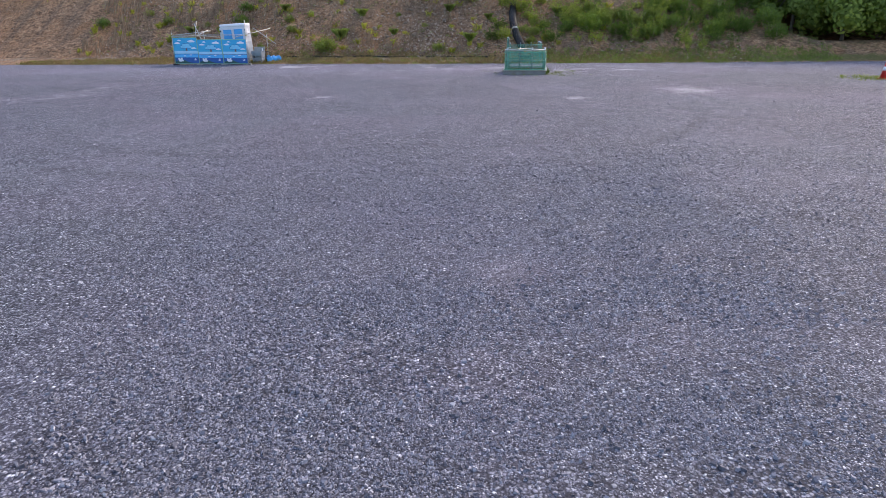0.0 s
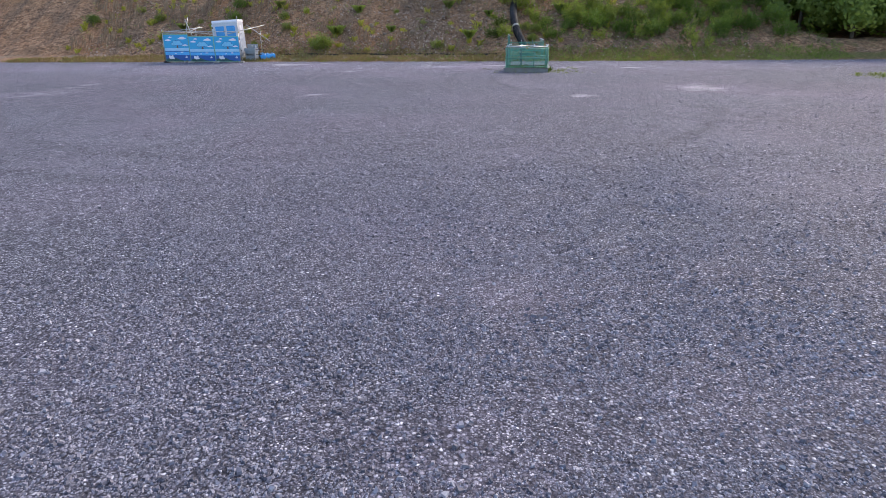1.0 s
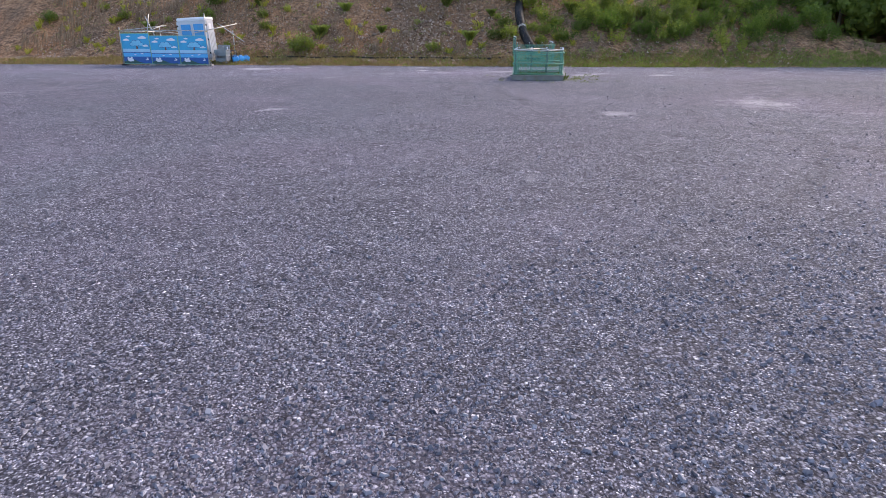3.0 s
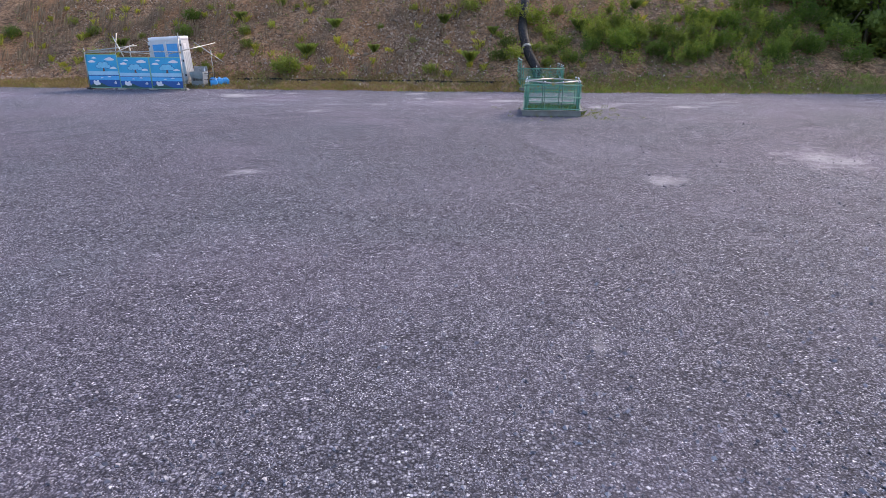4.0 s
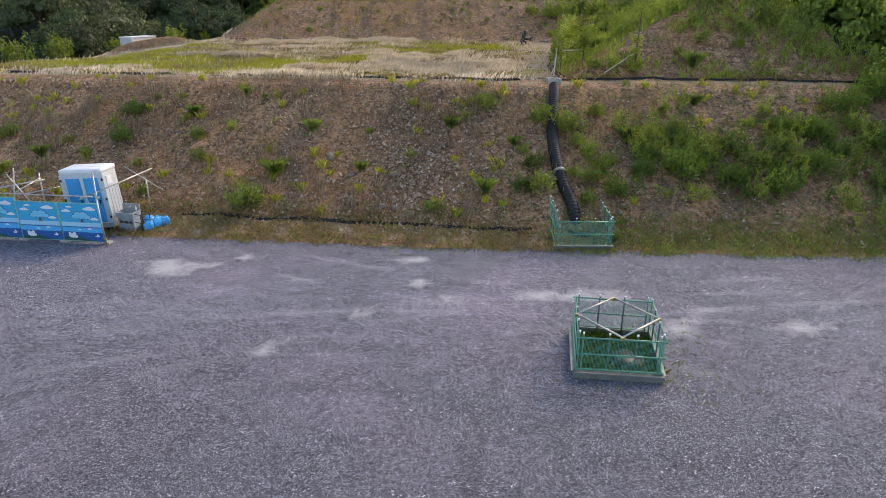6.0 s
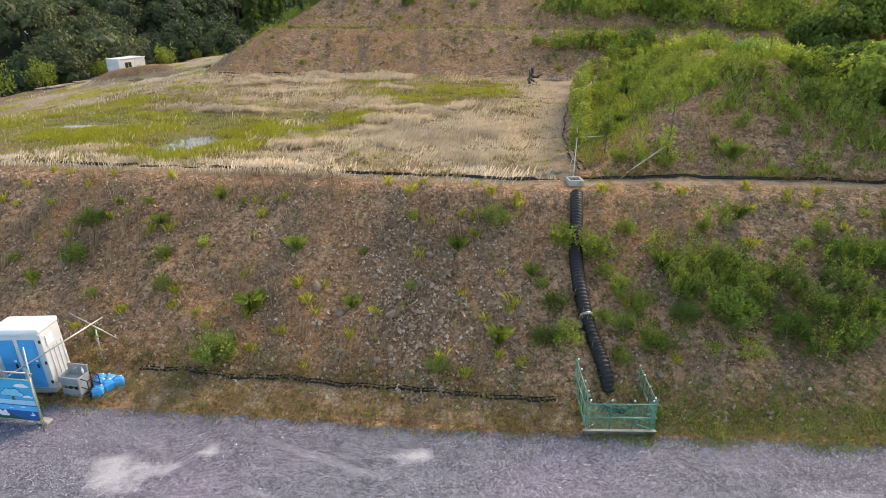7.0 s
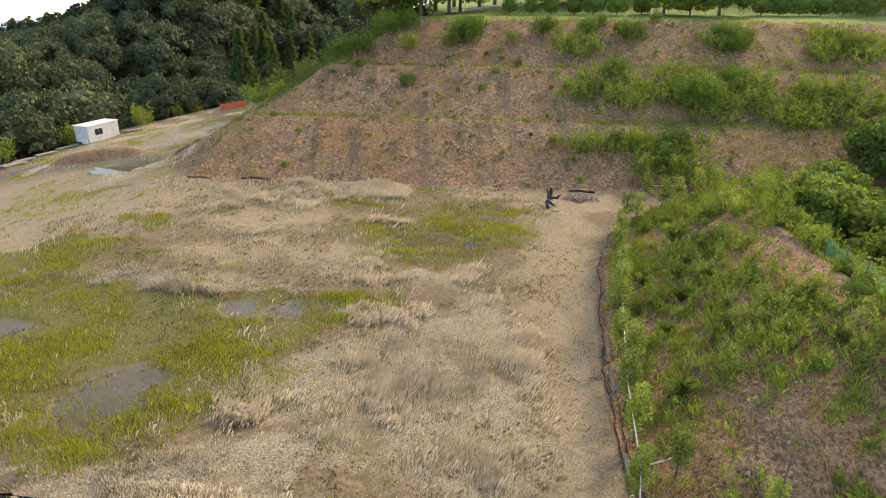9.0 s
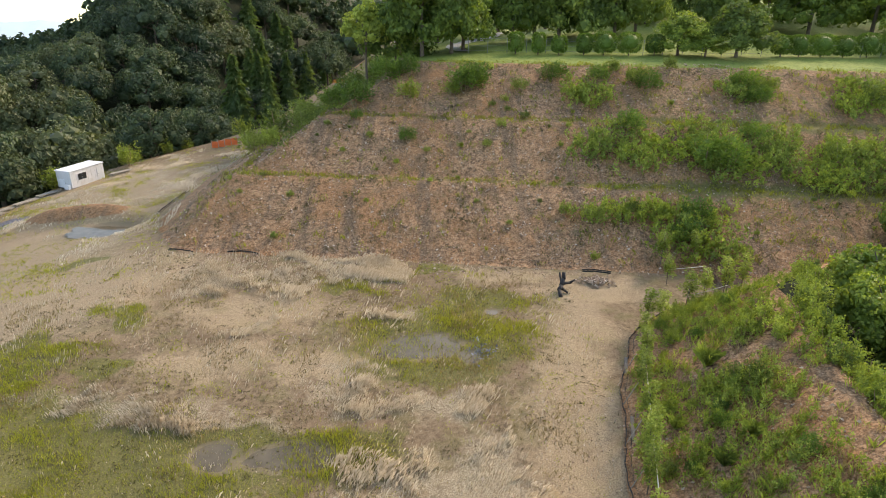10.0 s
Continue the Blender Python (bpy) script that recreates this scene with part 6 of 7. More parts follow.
def screen_panel():
    w, h = 1.6, 1.66
    t = thing("screen_panel", "blue printed screen panel with clouds, tree and sea, green frame", "fence panel", "screen panels before the toilet")
    bm, link = one("frame", t, M_GREENPIPE, "pale green tubular frame", True)
    for a, b in (((-w / 2, 0, 0.1), (-w / 2, 0, 0.1 + h)), ((w / 2, 0, 0.1), (w / 2, 0, 0.1 + h)), ((-w / 2, 0, 0.1), (w / 2, 0, 0.1)), ((-w / 2, 0, 0.1 + h), (w / 2, 0, 0.1 + h)), ((-w / 2, 0, 0.72), (w / 2, 0, 0.72))):
        rod(bm, a, b, 0.021, 8)
    link()
    for x in (-w / 2, w / 2):
        pipe("leg", t, (x, 0, 0.0), (x, 0, 0.1), 0.02, M_GREENPIPE)
    e = w / 2 - 0.02
    simple("sky_sheet", t, M_SKY, (-e, e, -0.022, -0.014, 0.93, 0.08 + h), 0)
    simple("pale_band", t, M_PALE, (-e, e, -0.022, -0.014, 0.74, 0.93), 0)
    simple("sea_sheet", t, M_SEA, (-e, e, -0.022, -0.014, 0.12, 0.74), 0)
    simple("far_sea_band", t, M_AZURE, (-e, e, -0.026, -0.022, 0.5, 0.7), 0)
    bm, link = one("hill_print", t, M_HILL)
    vs = [(-e, 0.12), (e, 0.12), (e * 0.7, 0.16)] + [(x, 0.13 + 0.24 * math.exp(-((x + 0.35) / 0.42) ** 2)) for x in np.linspace(e * 0.6, -e, 16)]
    bm.faces.new([bm.verts.new((x, -0.028, z)) for x, z in vs])
    link()
    for cx, cz, s in ((0.42, 1.54, 1.6), (-0.35, 1.6, 0.8), (-0.5, 1.42, 1.2), (0.55, 1.1, 1.1), (0.3, 0.66, 0.6), (-0.1, 0.6, 0.5)):
        bm, link = one("cloud_print", t, M_WHITE, "white cloud print")
        blob(bm, cx, cz, [(a * s, b * s, c * s, d * s) for a, b, c, d in CLOUD])
        link()
    bm, link = one("trunk_print", t, M_BROWN, "brown tree trunk print")
    bm.faces.new([bm.verts.new(v) for v in ((0.0, -0.028, 0.93), (0.12, -0.028, 0.93), (0.09, -0.028, 1.12), (0.03, -0.028, 1.12))])
    link()
    bm, link = one("tree_outline", t, M_SEA, "dark blue outline of the tree print")
    blob(bm, 0.05, 1.2, [(0, 0.02, 0.3, 0.14), (-0.22, -0.02, 0.165, 0.11), (0.24, -0.02, 0.165, 0.11), (-0.1, 0.1, 0.17, 0.11), (0.12, 0.11, 0.17, 0.11)], -0.026)
    link()
    bm, link = one("tree_print", t, M_TREEPRINT, "light blue tree crown print")
    blob(bm, 0.05, 1.2, [(0, 0.02, 0.28, 0.12), (-0.22, -0.02, 0.145, 0.09), (0.24, -0.02, 0.145, 0.09), (-0.1, 0.1, 0.15, 0.09), (0.12, 0.11, 0.15, 0.09)], -0.034)
    link()
    bm, link = one("pale_print", t, M_WHITE, "white rounded print")
    blob(bm, -0.42, 0.33, [(0, 0, 0.16, 0.1), (-0.1, 0.08, 0.06, 0.07), (0.08, 0.1, 0.06, 0.06), (0.12, -0.03, 0.08, 0.06)], -0.032)
    link()
    bm, link = one("boat_print", t, M_WHITE, "small white sailing boat print")
    bm.faces.new([bm.verts.new(v) for v in ((0.45, -0.03, 0.36), (0.65, -0.03, 0.36), (0.6, -0.03, 0.31), (0.5, -0.03, 0.31))])
    bm.faces.new([bm.verts.new(v) for v in ((0.54, -0.03, 0.37), (0.63, -0.03, 0.37), (0.54, -0.03, 0.47))])
    link()
    return t


PA, PB = Vector((-16.9, 41.28, 0)), Vector((-12.07, 40.62, 0))
turn = math.degrees(math.atan2(PB.y - PA.y, PB.x - PA.x))
first = screen_panel()
for k in range(3):
    c = PA.lerp(PB, (k + 0.5) / 3)
    m = pose(c.x, c.y, 0.0, 0, 0, turn + (0.8, 0, -1)[k]) @ Matrix.Diagonal((1, 1, 0.93, 1))
    if k == 0:
        first.matrix_basis = m
    else:
        copy_thing(first, m)
for k, f in enumerate((0.0, 0.333, 0.667, 1.0)):
    c = PA.lerp(PB, f)
    bm = bmesh.new()
    box(bm, -0.16, 0.16, -0.12, 0.12, 0, 0.09, 0.02)
    b = part("fence_foot", bm, M_CONC if k else M_DEADWOOD, None, "weathered concrete foot block under the screen" if k else "dark timber block under the screen corner", False, pose(c.x, c.y + 0.05, 0, 0, 0, turn))
    tagged(b, "", "block", "foot blocks of the screen")

# scaffold tubes round the toilet
sc = thing("scaffold_frame", "galvanised scaffold tubes clamped round the portable toilet", "scaffold")
for a, b in (((-12.08, 40.55, -0.02), (-12.05, 40.6, 2.65)), ((-11.86, 40.25, 0.0), (-12.1, 40.58, 1.95)), ((-12.75, 40.68, 1.66), (-11.25, 43.4, 2.12)), ((-11.5, 43.3, 0.1), (-11.46, 43.2, 1.75)),
             ((-12.4, 43.6, 2.15), (-11.0, 43.6, 1.15)), ((-16.95, 41.25, 0.0), (-16.86, 41.2, 1.95)), ((-16.9, 41.2, 1.78), (-14.7, 42.1, 2.02)), ((-15.9, 41.55, 0.0), (-15.3, 41.45, 2.62)),
             ((-15.32, 41.05, 2.5), (-15.0, 42.4, 0.0)), ((-15.45, 41.1, 1.7), (-14.9, 42.2, 2.06)), ((-15.6, 43.2, 0.1), (-15.56, 43.2, 2.0)), ((-16.85, 41.25, 1.72), (-15.5, 43.3, 1.7)), ((-14.9, 41.1, 1.75), (-14.2, 43.4, 1.55)),
             ((-16.7, 41.22, 1.8), (-12.2, 40.6, 1.79))):
    pipe("tube", sc, a, b, 0.024)
for p in ((-12.06, 40.58, 1.75), (-11.46, 43.2, 1.5), (-16.87, 41.2, 1.8), (-15.4, 41.05, 2.2), (-14.9, 42.1, 2.0), (-15.57, 43.2, 1.7), (-11.9, 40.32, 0.3), (-15.4, 41.1, 1.74), (-11.47, 43.25, 0.95)):
    clamp(sc, p)


# wash stand, black trolley and water cans
def wash_stand():
    t = thing("wash_stand", "grey plastic wash stand with open basin beside the toilet", "sink", "", pose(-11.82, 42.1, 0, 0, 0, -12))
    bm, link = one("cabinet", t, M_SINK)
    for d in ((-0.33, -0.27, -0.22, 0.22, 0.0, 0.6), (0.27, 0.33, -0.22, 0.22, 0.0, 0.6), (-0.27, 0.27, -0.22, -0.19, 0.02, 0.34), (-0.27, 0.27, -0.22, -0.19, 0.46, 0.6), (-0.27, 0.27, 0.19, 0.22, 0.02, 0.6), (-0.27, 0.27, -0.19, 0.19, 0.02, 0.05)):
        box(bm, *d, 0.008)
    link()
    for x in (-0.1, 0.1):
        simple("mullion", t, M_SINK, (x - 0.02, x + 0.02, -0.218, -0.195, 0.34, 0.46))
    bm, link = one("basin", t, M_SINK, "pale grey basin with raised rim")
    for d in ((-0.36, 0.36, -0.26, -0.22, 0.6, 0.78), (-0.36, 0.36, 0.2, 0.24, 0.6, 1.02), (-0.36, -0.32, -0.22, 0.2, 0.6, 0.78), (0.32, 0.36, -0.22, 0.2, 0.6, 0.78), (-0.32, 0.32, -0.22, 0.2, 0.6, 0.64)):
        box(bm, *d, 0.008)
    link()
    bm, link = one("tap", t, M_STEEL, "steel tap", True)
    rod(bm, (0, 0.18, 0.78), (0, 0.18, 0.95), 0.015)
    rod(bm, (0, 0.18, 0.94), (0, 0.02, 0.92), 0.012)
    link()
    bm, link = one("soap_bottle", t, M_WHITE, "white plastic bottle", True)
    rod(bm, (0.27, 0.1, 0.78), (0.27, 0.1, 0.92), 0.035, 10)
    rod(bm, (0.27, 0.1, 0.92), (0.27, 0.1, 0.98), 0.012, 8)
    link()


wash_stand()
tr = thing("trolley_frame", "black steel trolley frame standing beside the wash stand", "trolley", "", pose(-11.32, 42.02, 0, 0, 0, -25))
for x in (-0.2, 0.2):
    for y in (-0.2, 0.2):
        pipe("post", tr, (x, y, 0), (x, y, 0.72), 0.016, M_DARKSTEEL)
for z in (0.12, 0.4, 0.72):
    for a, b in (((-0.2, -0.2, z), (0.2, -0.2, z)), ((-0.2, 0.2, z), (0.2, 0.2, z)), ((-0.2, -0.2, z), (-0.2, 0.2, z)), ((0.2, -0.2, z), (0.2, 0.2, z))):
        pipe("bar", tr, a, b, 0.014, M_DARKSTEEL)
simple("shelf", tr, M_DARKSTEEL, (-0.2, 0.2, -0.2, 0.2, 0.11, 0.125))


def can():
    t = thing("water_can", "blue plastic water can with a cap, standing on the gravel", "water can", "water cans beside the trolley")
    bm, link = one("body", t, M_CAN, "", True)
    box(bm, -0.17, 0.17, -0.14, 0.14, 0.0, 0.36, 0.05)
    box(bm, -0.13, 0.13, -0.11, 0.11, 0.34, 0.4, 0.025)
    link()
    bm, link = one("handle", t, M_CAN, "moulded handle", True)
    rod(bm, (-0.1, 0, 0.37), (-0.08, 0, 0.44), 0.016)
    rod(bm, (-0.08, 0, 0.44), (0.06, 0, 0.44), 0.016)
    rod(bm, (0.06, 0, 0.44), (0.08, 0, 0.37), 0.016)
    link()
    bm, link = one("cap", t, M_WHITE, "white screw cap", True)
    rod(bm, (0.1, 0.06, 0.37), (0.1, 0.06, 0.42), 0.03, 10)
    link()
    return t


c0 = can()
cans = [(-11.05, 41.93, 0, 10), (-10.86, 42.2, 0, 50), (-11.15, 42.3, 0, -20), (-10.95, 42.5, 0, 80), (-10.62, 42.4, 0, 30), (-11.3, 42.55, 0, 5)]
c0.matrix_basis = pose(*cans[0][:3], 0, 0, cans[0][3])
for x, y, z, a in cans[1:]:
    copy_thing(c0, pose(x, y, z + 0.03, 0, 0, a))


# ---------------------------------------------------------------- guard cages
def net_side(parent, a, b, z0, z1, rails=True):
    """A side of green net between two corners, with rails and posts."""
    a, b = Vector(a), Vector(b)
    ln = (b - a).length
    ang = math.degrees(math.atan2(b.y - a.y, b.x - a.x))
    m = pose(a.x, a.y, a.z, 0, 0, ang)
    bm, link = one("net", parent, M_NET, "green safety net")
    g = bmesh.ops.create_grid(bm, x_segments=10, y_segments=5, size=0.5)
    for v in g["verts"]:
        u, w = v.co.x + 0.5, v.co.y + 0.5
        v.co = Vector((u * ln, 0.02 * math.sin(u * 9) * math.sin(w * 3.1) - 0.03, z0 + w * (z1 - z0)))
    link(m)
    for z in (z0 + 0.02, (z0 + z1) / 2, z1):
        bm, link = one("rail", parent, M_RAIL, "green painted rail", True)
        rod(bm, (-0.04, 0, z), (ln + 0.05, 0, z), 0.02, 8)
        link(m)
    for f in (0.06, 0.36, 0.68, 0.95):
        bm, link = one("post", parent, M_POST if f in (0.36, 0.68) else M_RAIL, "", True)
        rod(bm, (ln * f, 0.03, 0.0), (ln * f, 0.03, z1 + 0.09), 0.018, 8)
        ob = link(m)
        bm, link = one("cap", ob, M_WHITE, "white plastic cap", True)
        rod(bm, (ln * f, 0.03, z1 + 0.09), (ln * f, 0.03, z1 + 0.13), 0.026, 8)
        link()


def plank(parent, a, b, h=0.2):
    a, b = Vector(a), Vector(b)
    ln = (b - a).length
    bm, link = one("toe_board", parent, M_PLANK, "grey steel toe board")
    box(bm, -0.05, ln + 0.05, -0.05, 0.0, 0.0, h, 0.01)
    box(bm, -0.05, ln + 0.05, -0.11, 0.0, h - 0.012, h + 0.012, 0.004)
    link(pose(a.x, a.y, a.z, 0, 0, math.degrees(math.atan2(b.y - a.y, b.x - a.x))))


g1 = thing("guard_cage", "square cage of green nets and pipes round a grassy shaft", "guard cage")
fl, fr, br, bl = (3.12, 31.72, 0), (5.05, 31.47, 0), (5.42, 33.5, 0), (3.5, 33.82, 0)
for a, b in ((fl, fr), (fr, br), (br, bl), (bl, fl)):
    net_side(g1, a, b, 0.22, 1.06)
    plank(g1, a, b, 0.19)
mids = [tuple((Vector(a) + Vector(b)) / 2 + Vector((0, 0, 1.12))) for a, b in ((fl, fr), (fr, br), (br, bl), (bl, fl))]
for k in range(4):
    pipe("brace", g1, mids[k], mids[(k + 1) % 4], 0.024)
    clamp(g1, (mids[k][0], mids[k][1], mids[k][2] - 0.03), 0.045)
# flat near-black disc stands for the shaft; its inner shade is painted
bm, link = one("shaft_rim", g1, M_HOLE, "dark shaft opening in the grass", True)
rod(bm, (4.5, 32.4, 0.0), (4.5, 32.4, 0.07), 0.48, 28)
link()
g = np.random.default_rng(77)
u, v = g.random(900), g.random(900)
gx_, gy_ = 3.25 + u * 1.85 + v * 0.36, 31.85 + v * 1.85 - u * 0.25
k = (np.hypot(gx_ - 4.5, gy_ - 32.4) > 0.54) & ((gy_ > 32.4) | (abs(gx_ - 4.5) > 0.5) | (g.random(900) < 0.25))
stuff("cage_grass", *tufts(gx_[k], gy_[k], 8, 0.22, 0.018, 0.08, 0.6, g), M_SHAFTGRASS, "bright green grass growing inside the guard cage", "grass")
x, y = scatter(420, 2.2, 7.4, 30.4, 35, lambda x, y: 0.7 * np.exp(-(((x - 5.6) / 1.1) ** 2 + ((y - 32.2) / 1.4) ** 2)) + 0.3 * np.exp(-(((x - 4.3) / 1.4) ** 2 + ((y - 32.6) / 1.6) ** 2)), g)
stuff("yard_weeds", *tufts(x, y, 8, 0.09, 0.012, 0.08, 0.9, g), M_WEED, "thin green weeds in the gravel beside the guard cage", "weeds")

g2 = thing("drain_guard", "three-sided guard of green nets round the culvert mouth", "guard cage")
al, ar = (4.12, 39.85, 0.05), (6.15, 39.78, 0.05)
tl, trr = (4.22, 41.75, 0.3), (6.25, 41.7, 0.3)
net_side(g2, al, ar, 0.08, 1.02)
plank(g2, al, ar, 0.14)
net_side(g2, tl, al, 0.05, 1.05)
net_side(g2, ar, trr, 0.05, 1.05)
for a, b in (((4.15, 39.9, 0.14), (4.5, 40.15, 0.14)), ((6.12, 39.85, 0.14), (5.75, 40.1, 0.14))):
    pipe("corner_brace", g2, a, b, 0.02, M_STEEL)


# ---------------------------------------------------------------- drain pipes and channels
def corrugated(path, r0, ripple, pitch, n=18):
    """Rings along a path, wide and narrow by turns."""
    P = [Vector(p) for p in path]
    pts = []
    for a, b in zip(P, P[1:]):
        k = max(1, int((b - a).length / (pitch / 4)))
        pts += [a.lerp(b, i / k) for i in range(k)]
    pts.append(P[-1])
    bm = bmesh.new()
    prev = None
    for i, p in enumerate(pts):
        d = (pts[min(i + 1, len(pts) - 1)] - pts[max(i - 1, 0)]).normalized()
        s = d.cross(Vector((0, 0, 1))).normalized()
        u = s.cross(d)
        q = r0 + (ripple if (i % 4) < 2 else -ripple)
        ring = [bm.verts.new(p + (s * math.cos(a) + u * math.sin(a)) * q) for a in np.linspace(0, 2 * math.pi, n, endpoint=False)]
        if prev:
            for j in range(n):
                bm.faces.new((prev[j], prev[(j + 1) % n], ring[(j + 1) % n], ring[j]))
        prev = ring
    return bm


def smooth_path(pts, n=14):
    out = []
    P = [Vector(p) for p in pts]
    for i in range(len(P) - 1):
        a, b, c, d = P[max(i - 1, 0)], P[i], P[i + 1], P[min(i + 2, len(P) - 1)]
        for k in range(n):
            t = k / n
            out.append(0.5 * ((2 * b) + (c - a) * t + (2 * a - 5 * b + 4 * c - d) * t * t + (3 * b - a - 3 * c + d) * t ** 3))
    out.append(P[-1])
    return out


dp = thing("downpipe", "black corrugated drain pipe running down the slope", "pipe")
track = [(x, y, float(land(x, y)) + 0.18) for x, y in ((5.5, 48.9), (5.33, 47.9), (5.05, 46.4), (4.9, 44.9), (4.92, 43.7))]
part("upper_length", corrugated(smooth_path(track), 0.24, 0.014, 0.12), M_BLACKPIPE, dp, "", True)
track2 = [(4.92, 43.75, float(land(4.92, 43.75)) + 0.2), (5.0, 42.9, float(land(5.0, 42.9)) + 0.2), (5.16, 41.9, float(land(5.16, 41.9)) + 0.16), (5.22, 41.3, 0.32)]
part("lower_length", corrugated(smooth_path(track2), 0.215, 0.02, 0.11), M_BLACKPIPE, dp, "", True)
bm, link = one("joint_band", dp, M_STEEL, "bright steel joint band", True)
rod(bm, (4.92, 43.7, track2[0][2] + 0.01), (4.922, 43.66, track2[0][2] - 0.012), 0.258, 20)
link()
cul = thing("culvert_ring", "black corrugated culvert ring at the foot of the downpipe", "culvert")
bm, link = one("ring", cul, M_BLACKPIPE, "", True)
prof = [(0.44, -0.3), (0.44, 0.22), (0.47, 0.25), (0.53, 0.25), (0.55, 0.22), (0.55, -0.3)]
rings = [[bm.verts.new((5.33 + q * math.cos(a), 41.05 + q * math.sin(a), 0.16 + z)) for a in np.linspace(0, 2 * math.pi, 28, endpoint=False)] for q, z in prof]
for a, b in zip(rings, rings[1:]):
    for j in range(28):
        bm.faces.new((a[j], a[(j + 1) % 28], b[(j + 1) % 28], b[j]))
link()
bm, link = one("water", cul, M_HOLE, "dark water in the culvert", True)
rod(bm, (5.33, 41.05, 0.0), (5.33, 41.05, 0.13), 0.45, 24)
link()
bm = bmesh.new()
box(bm, -0.22, 0.22, -0.25, 0.25, 0, 0.16, 0.015)
tagged(part("drain_box", bm, M_BLACKPIPE, None, "small black drain box in the grass", False, pose(3.75, 41.15, 0.12, 0, 0, 5)), "", "drain box")


def channel(name, pts, w, label, mat):
    """An open half-round corrugated channel let into the ground along a line."""
    P = smooth_path([(x, y, 0) for x, y in pts], 24)
    bm = bmesh.new()
    prev = None
    rg = random.Random(len(pts))
    for i, p in enumerate(P):
        d = (P[min(i + 1, len(P) - 1)] - P[max(i - 1, 0)]).normalized()
        s = Vector((-d.y, d.x, 0))
        z = float(land(p.x, p.y))
        rip = 0.012 if i % 2 else -0.012
        wob = 0.03 * math.sin(i * 0.37) + rg.uniform(-0.012, 0.012)
        ring = []
        for a in np.linspace(-0.2, 1.2, 9):
            t = math.pi * a
            ring.append(bm.verts.new(Vector((p.x, p.y, z + 0.05)) + s * (math.cos(t) * (w / 2 + rip) + wob) + Vector((0, 0, -math.sin(t) * 0.15 if 0 <= a <= 1 else 0.03 - rip))))
        if prev:
            for a, b in zip(range(8), range(1, 9)):
                bm.faces.new((prev[a], prev[b], ring[b], ring[a]))
        prev = ring
    ob = part(name, bm, mat, None, label, True)
    return tagged(ob, "", "drain", "drain channels")


xs = np.linspace(-34, 5.2, 18)
channel("drain_channel", [(x, float(y_drain(x)) + 0.12 * math.sin(x * 1.7)) for x in xs], 0.15, "black corrugated open drain along the edge of the terrace", M_BLACKPIPE)
xs = np.linspace(6.2, 24, 10)
channel("drain_channel", [(x, float(y_drain(x)) + 0.1 * math.sin(x * 1.3)) for x in xs], 0.16, "black corrugated open drain below the spur", M_BLACKPIPE)
xs = np.linspace(-10.2, 3.5, 9)
channel("drain_channel", [(x, float(y_toe(x)) + 0.06 * math.sin(x * 2.1)) for x in xs], 0.15, "black open drain at the foot of the lower slope", M_BLACKPIPE)
ys = np.linspace(52.5, 82.6, 16)
channel("drain_channel", [(float(x_side(y)) + 0.1 * math.sin(y * 1.1), y) for y in ys], 0.3, "dark half-buried drain along the side of the terrace", M_DEADWOOD)
for a, b in (((-22.6, 92.6), (-20.4, 92.4)), ((-17.6, 92.3), (-14.9, 92.0)), ((11.4, 88.9), (13.6, 88.5)), ((-28.2, 104), (-28, 112))):
    channel("drain_channel", [a, tuple((np.array(a) + b) / 2 + np.array([0, 0.15])), b], 0.34, "short black drain at the foot of the upper slope", M_BLACKPIPE)

cb = thing("catch_basin", "square concrete catch basin with open top on the bench", "catch basin", "", pose(5.73, 50.42, float(land(5.73, 50.42)) - 0.28, 0, 0, 3) @ Matrix.Diagonal((0.82, 0.82, 1, 1)))
for d in ((-0.38, 0.38, -0.42, -0.32), (-0.38, 0.38, 0.32, 0.42), (-0.38, -0.28, -0.32, 0.32), (0.28, 0.38, -0.32, 0.32)):
    simple("wall", cb, M_CONC, (*d, 0, 0.46), 0.012)
simple("floor", cb, M_HOLE, (-0.28, 0.28, -0.32, 0.32, 0.1, 0.14), 0, "dark wet floor")

# boards lying along the side drain
bm = bmesh.new()
box(bm, -0.09, 0.09, -0.9, 0.9, 0, 0.05, 0.008)
board = part("edge_board", bm, M_DARKWOOD, None, "dark weathered timber board lying along the side drain")
tagged(board, "", "board", "boards along the side drain")
rr = random.Random(14)
spots = [(float(x_side(y)) + rr.uniform(-0.2, 0.25), y) for y in (54.6, 60.4, 62.8, 69.3, 75.2)]
for k, (x, y) in enumerate(spots):
    m = pose(x, y, float(land(x, y)) + 0.09, rr.uniform(-3, 3), rr.uniform(-6, 6), -10 + rr.uniform(-8, 8))
    if k:
        copy_thing(board, m)
    else:
        board.matrix_basis = m


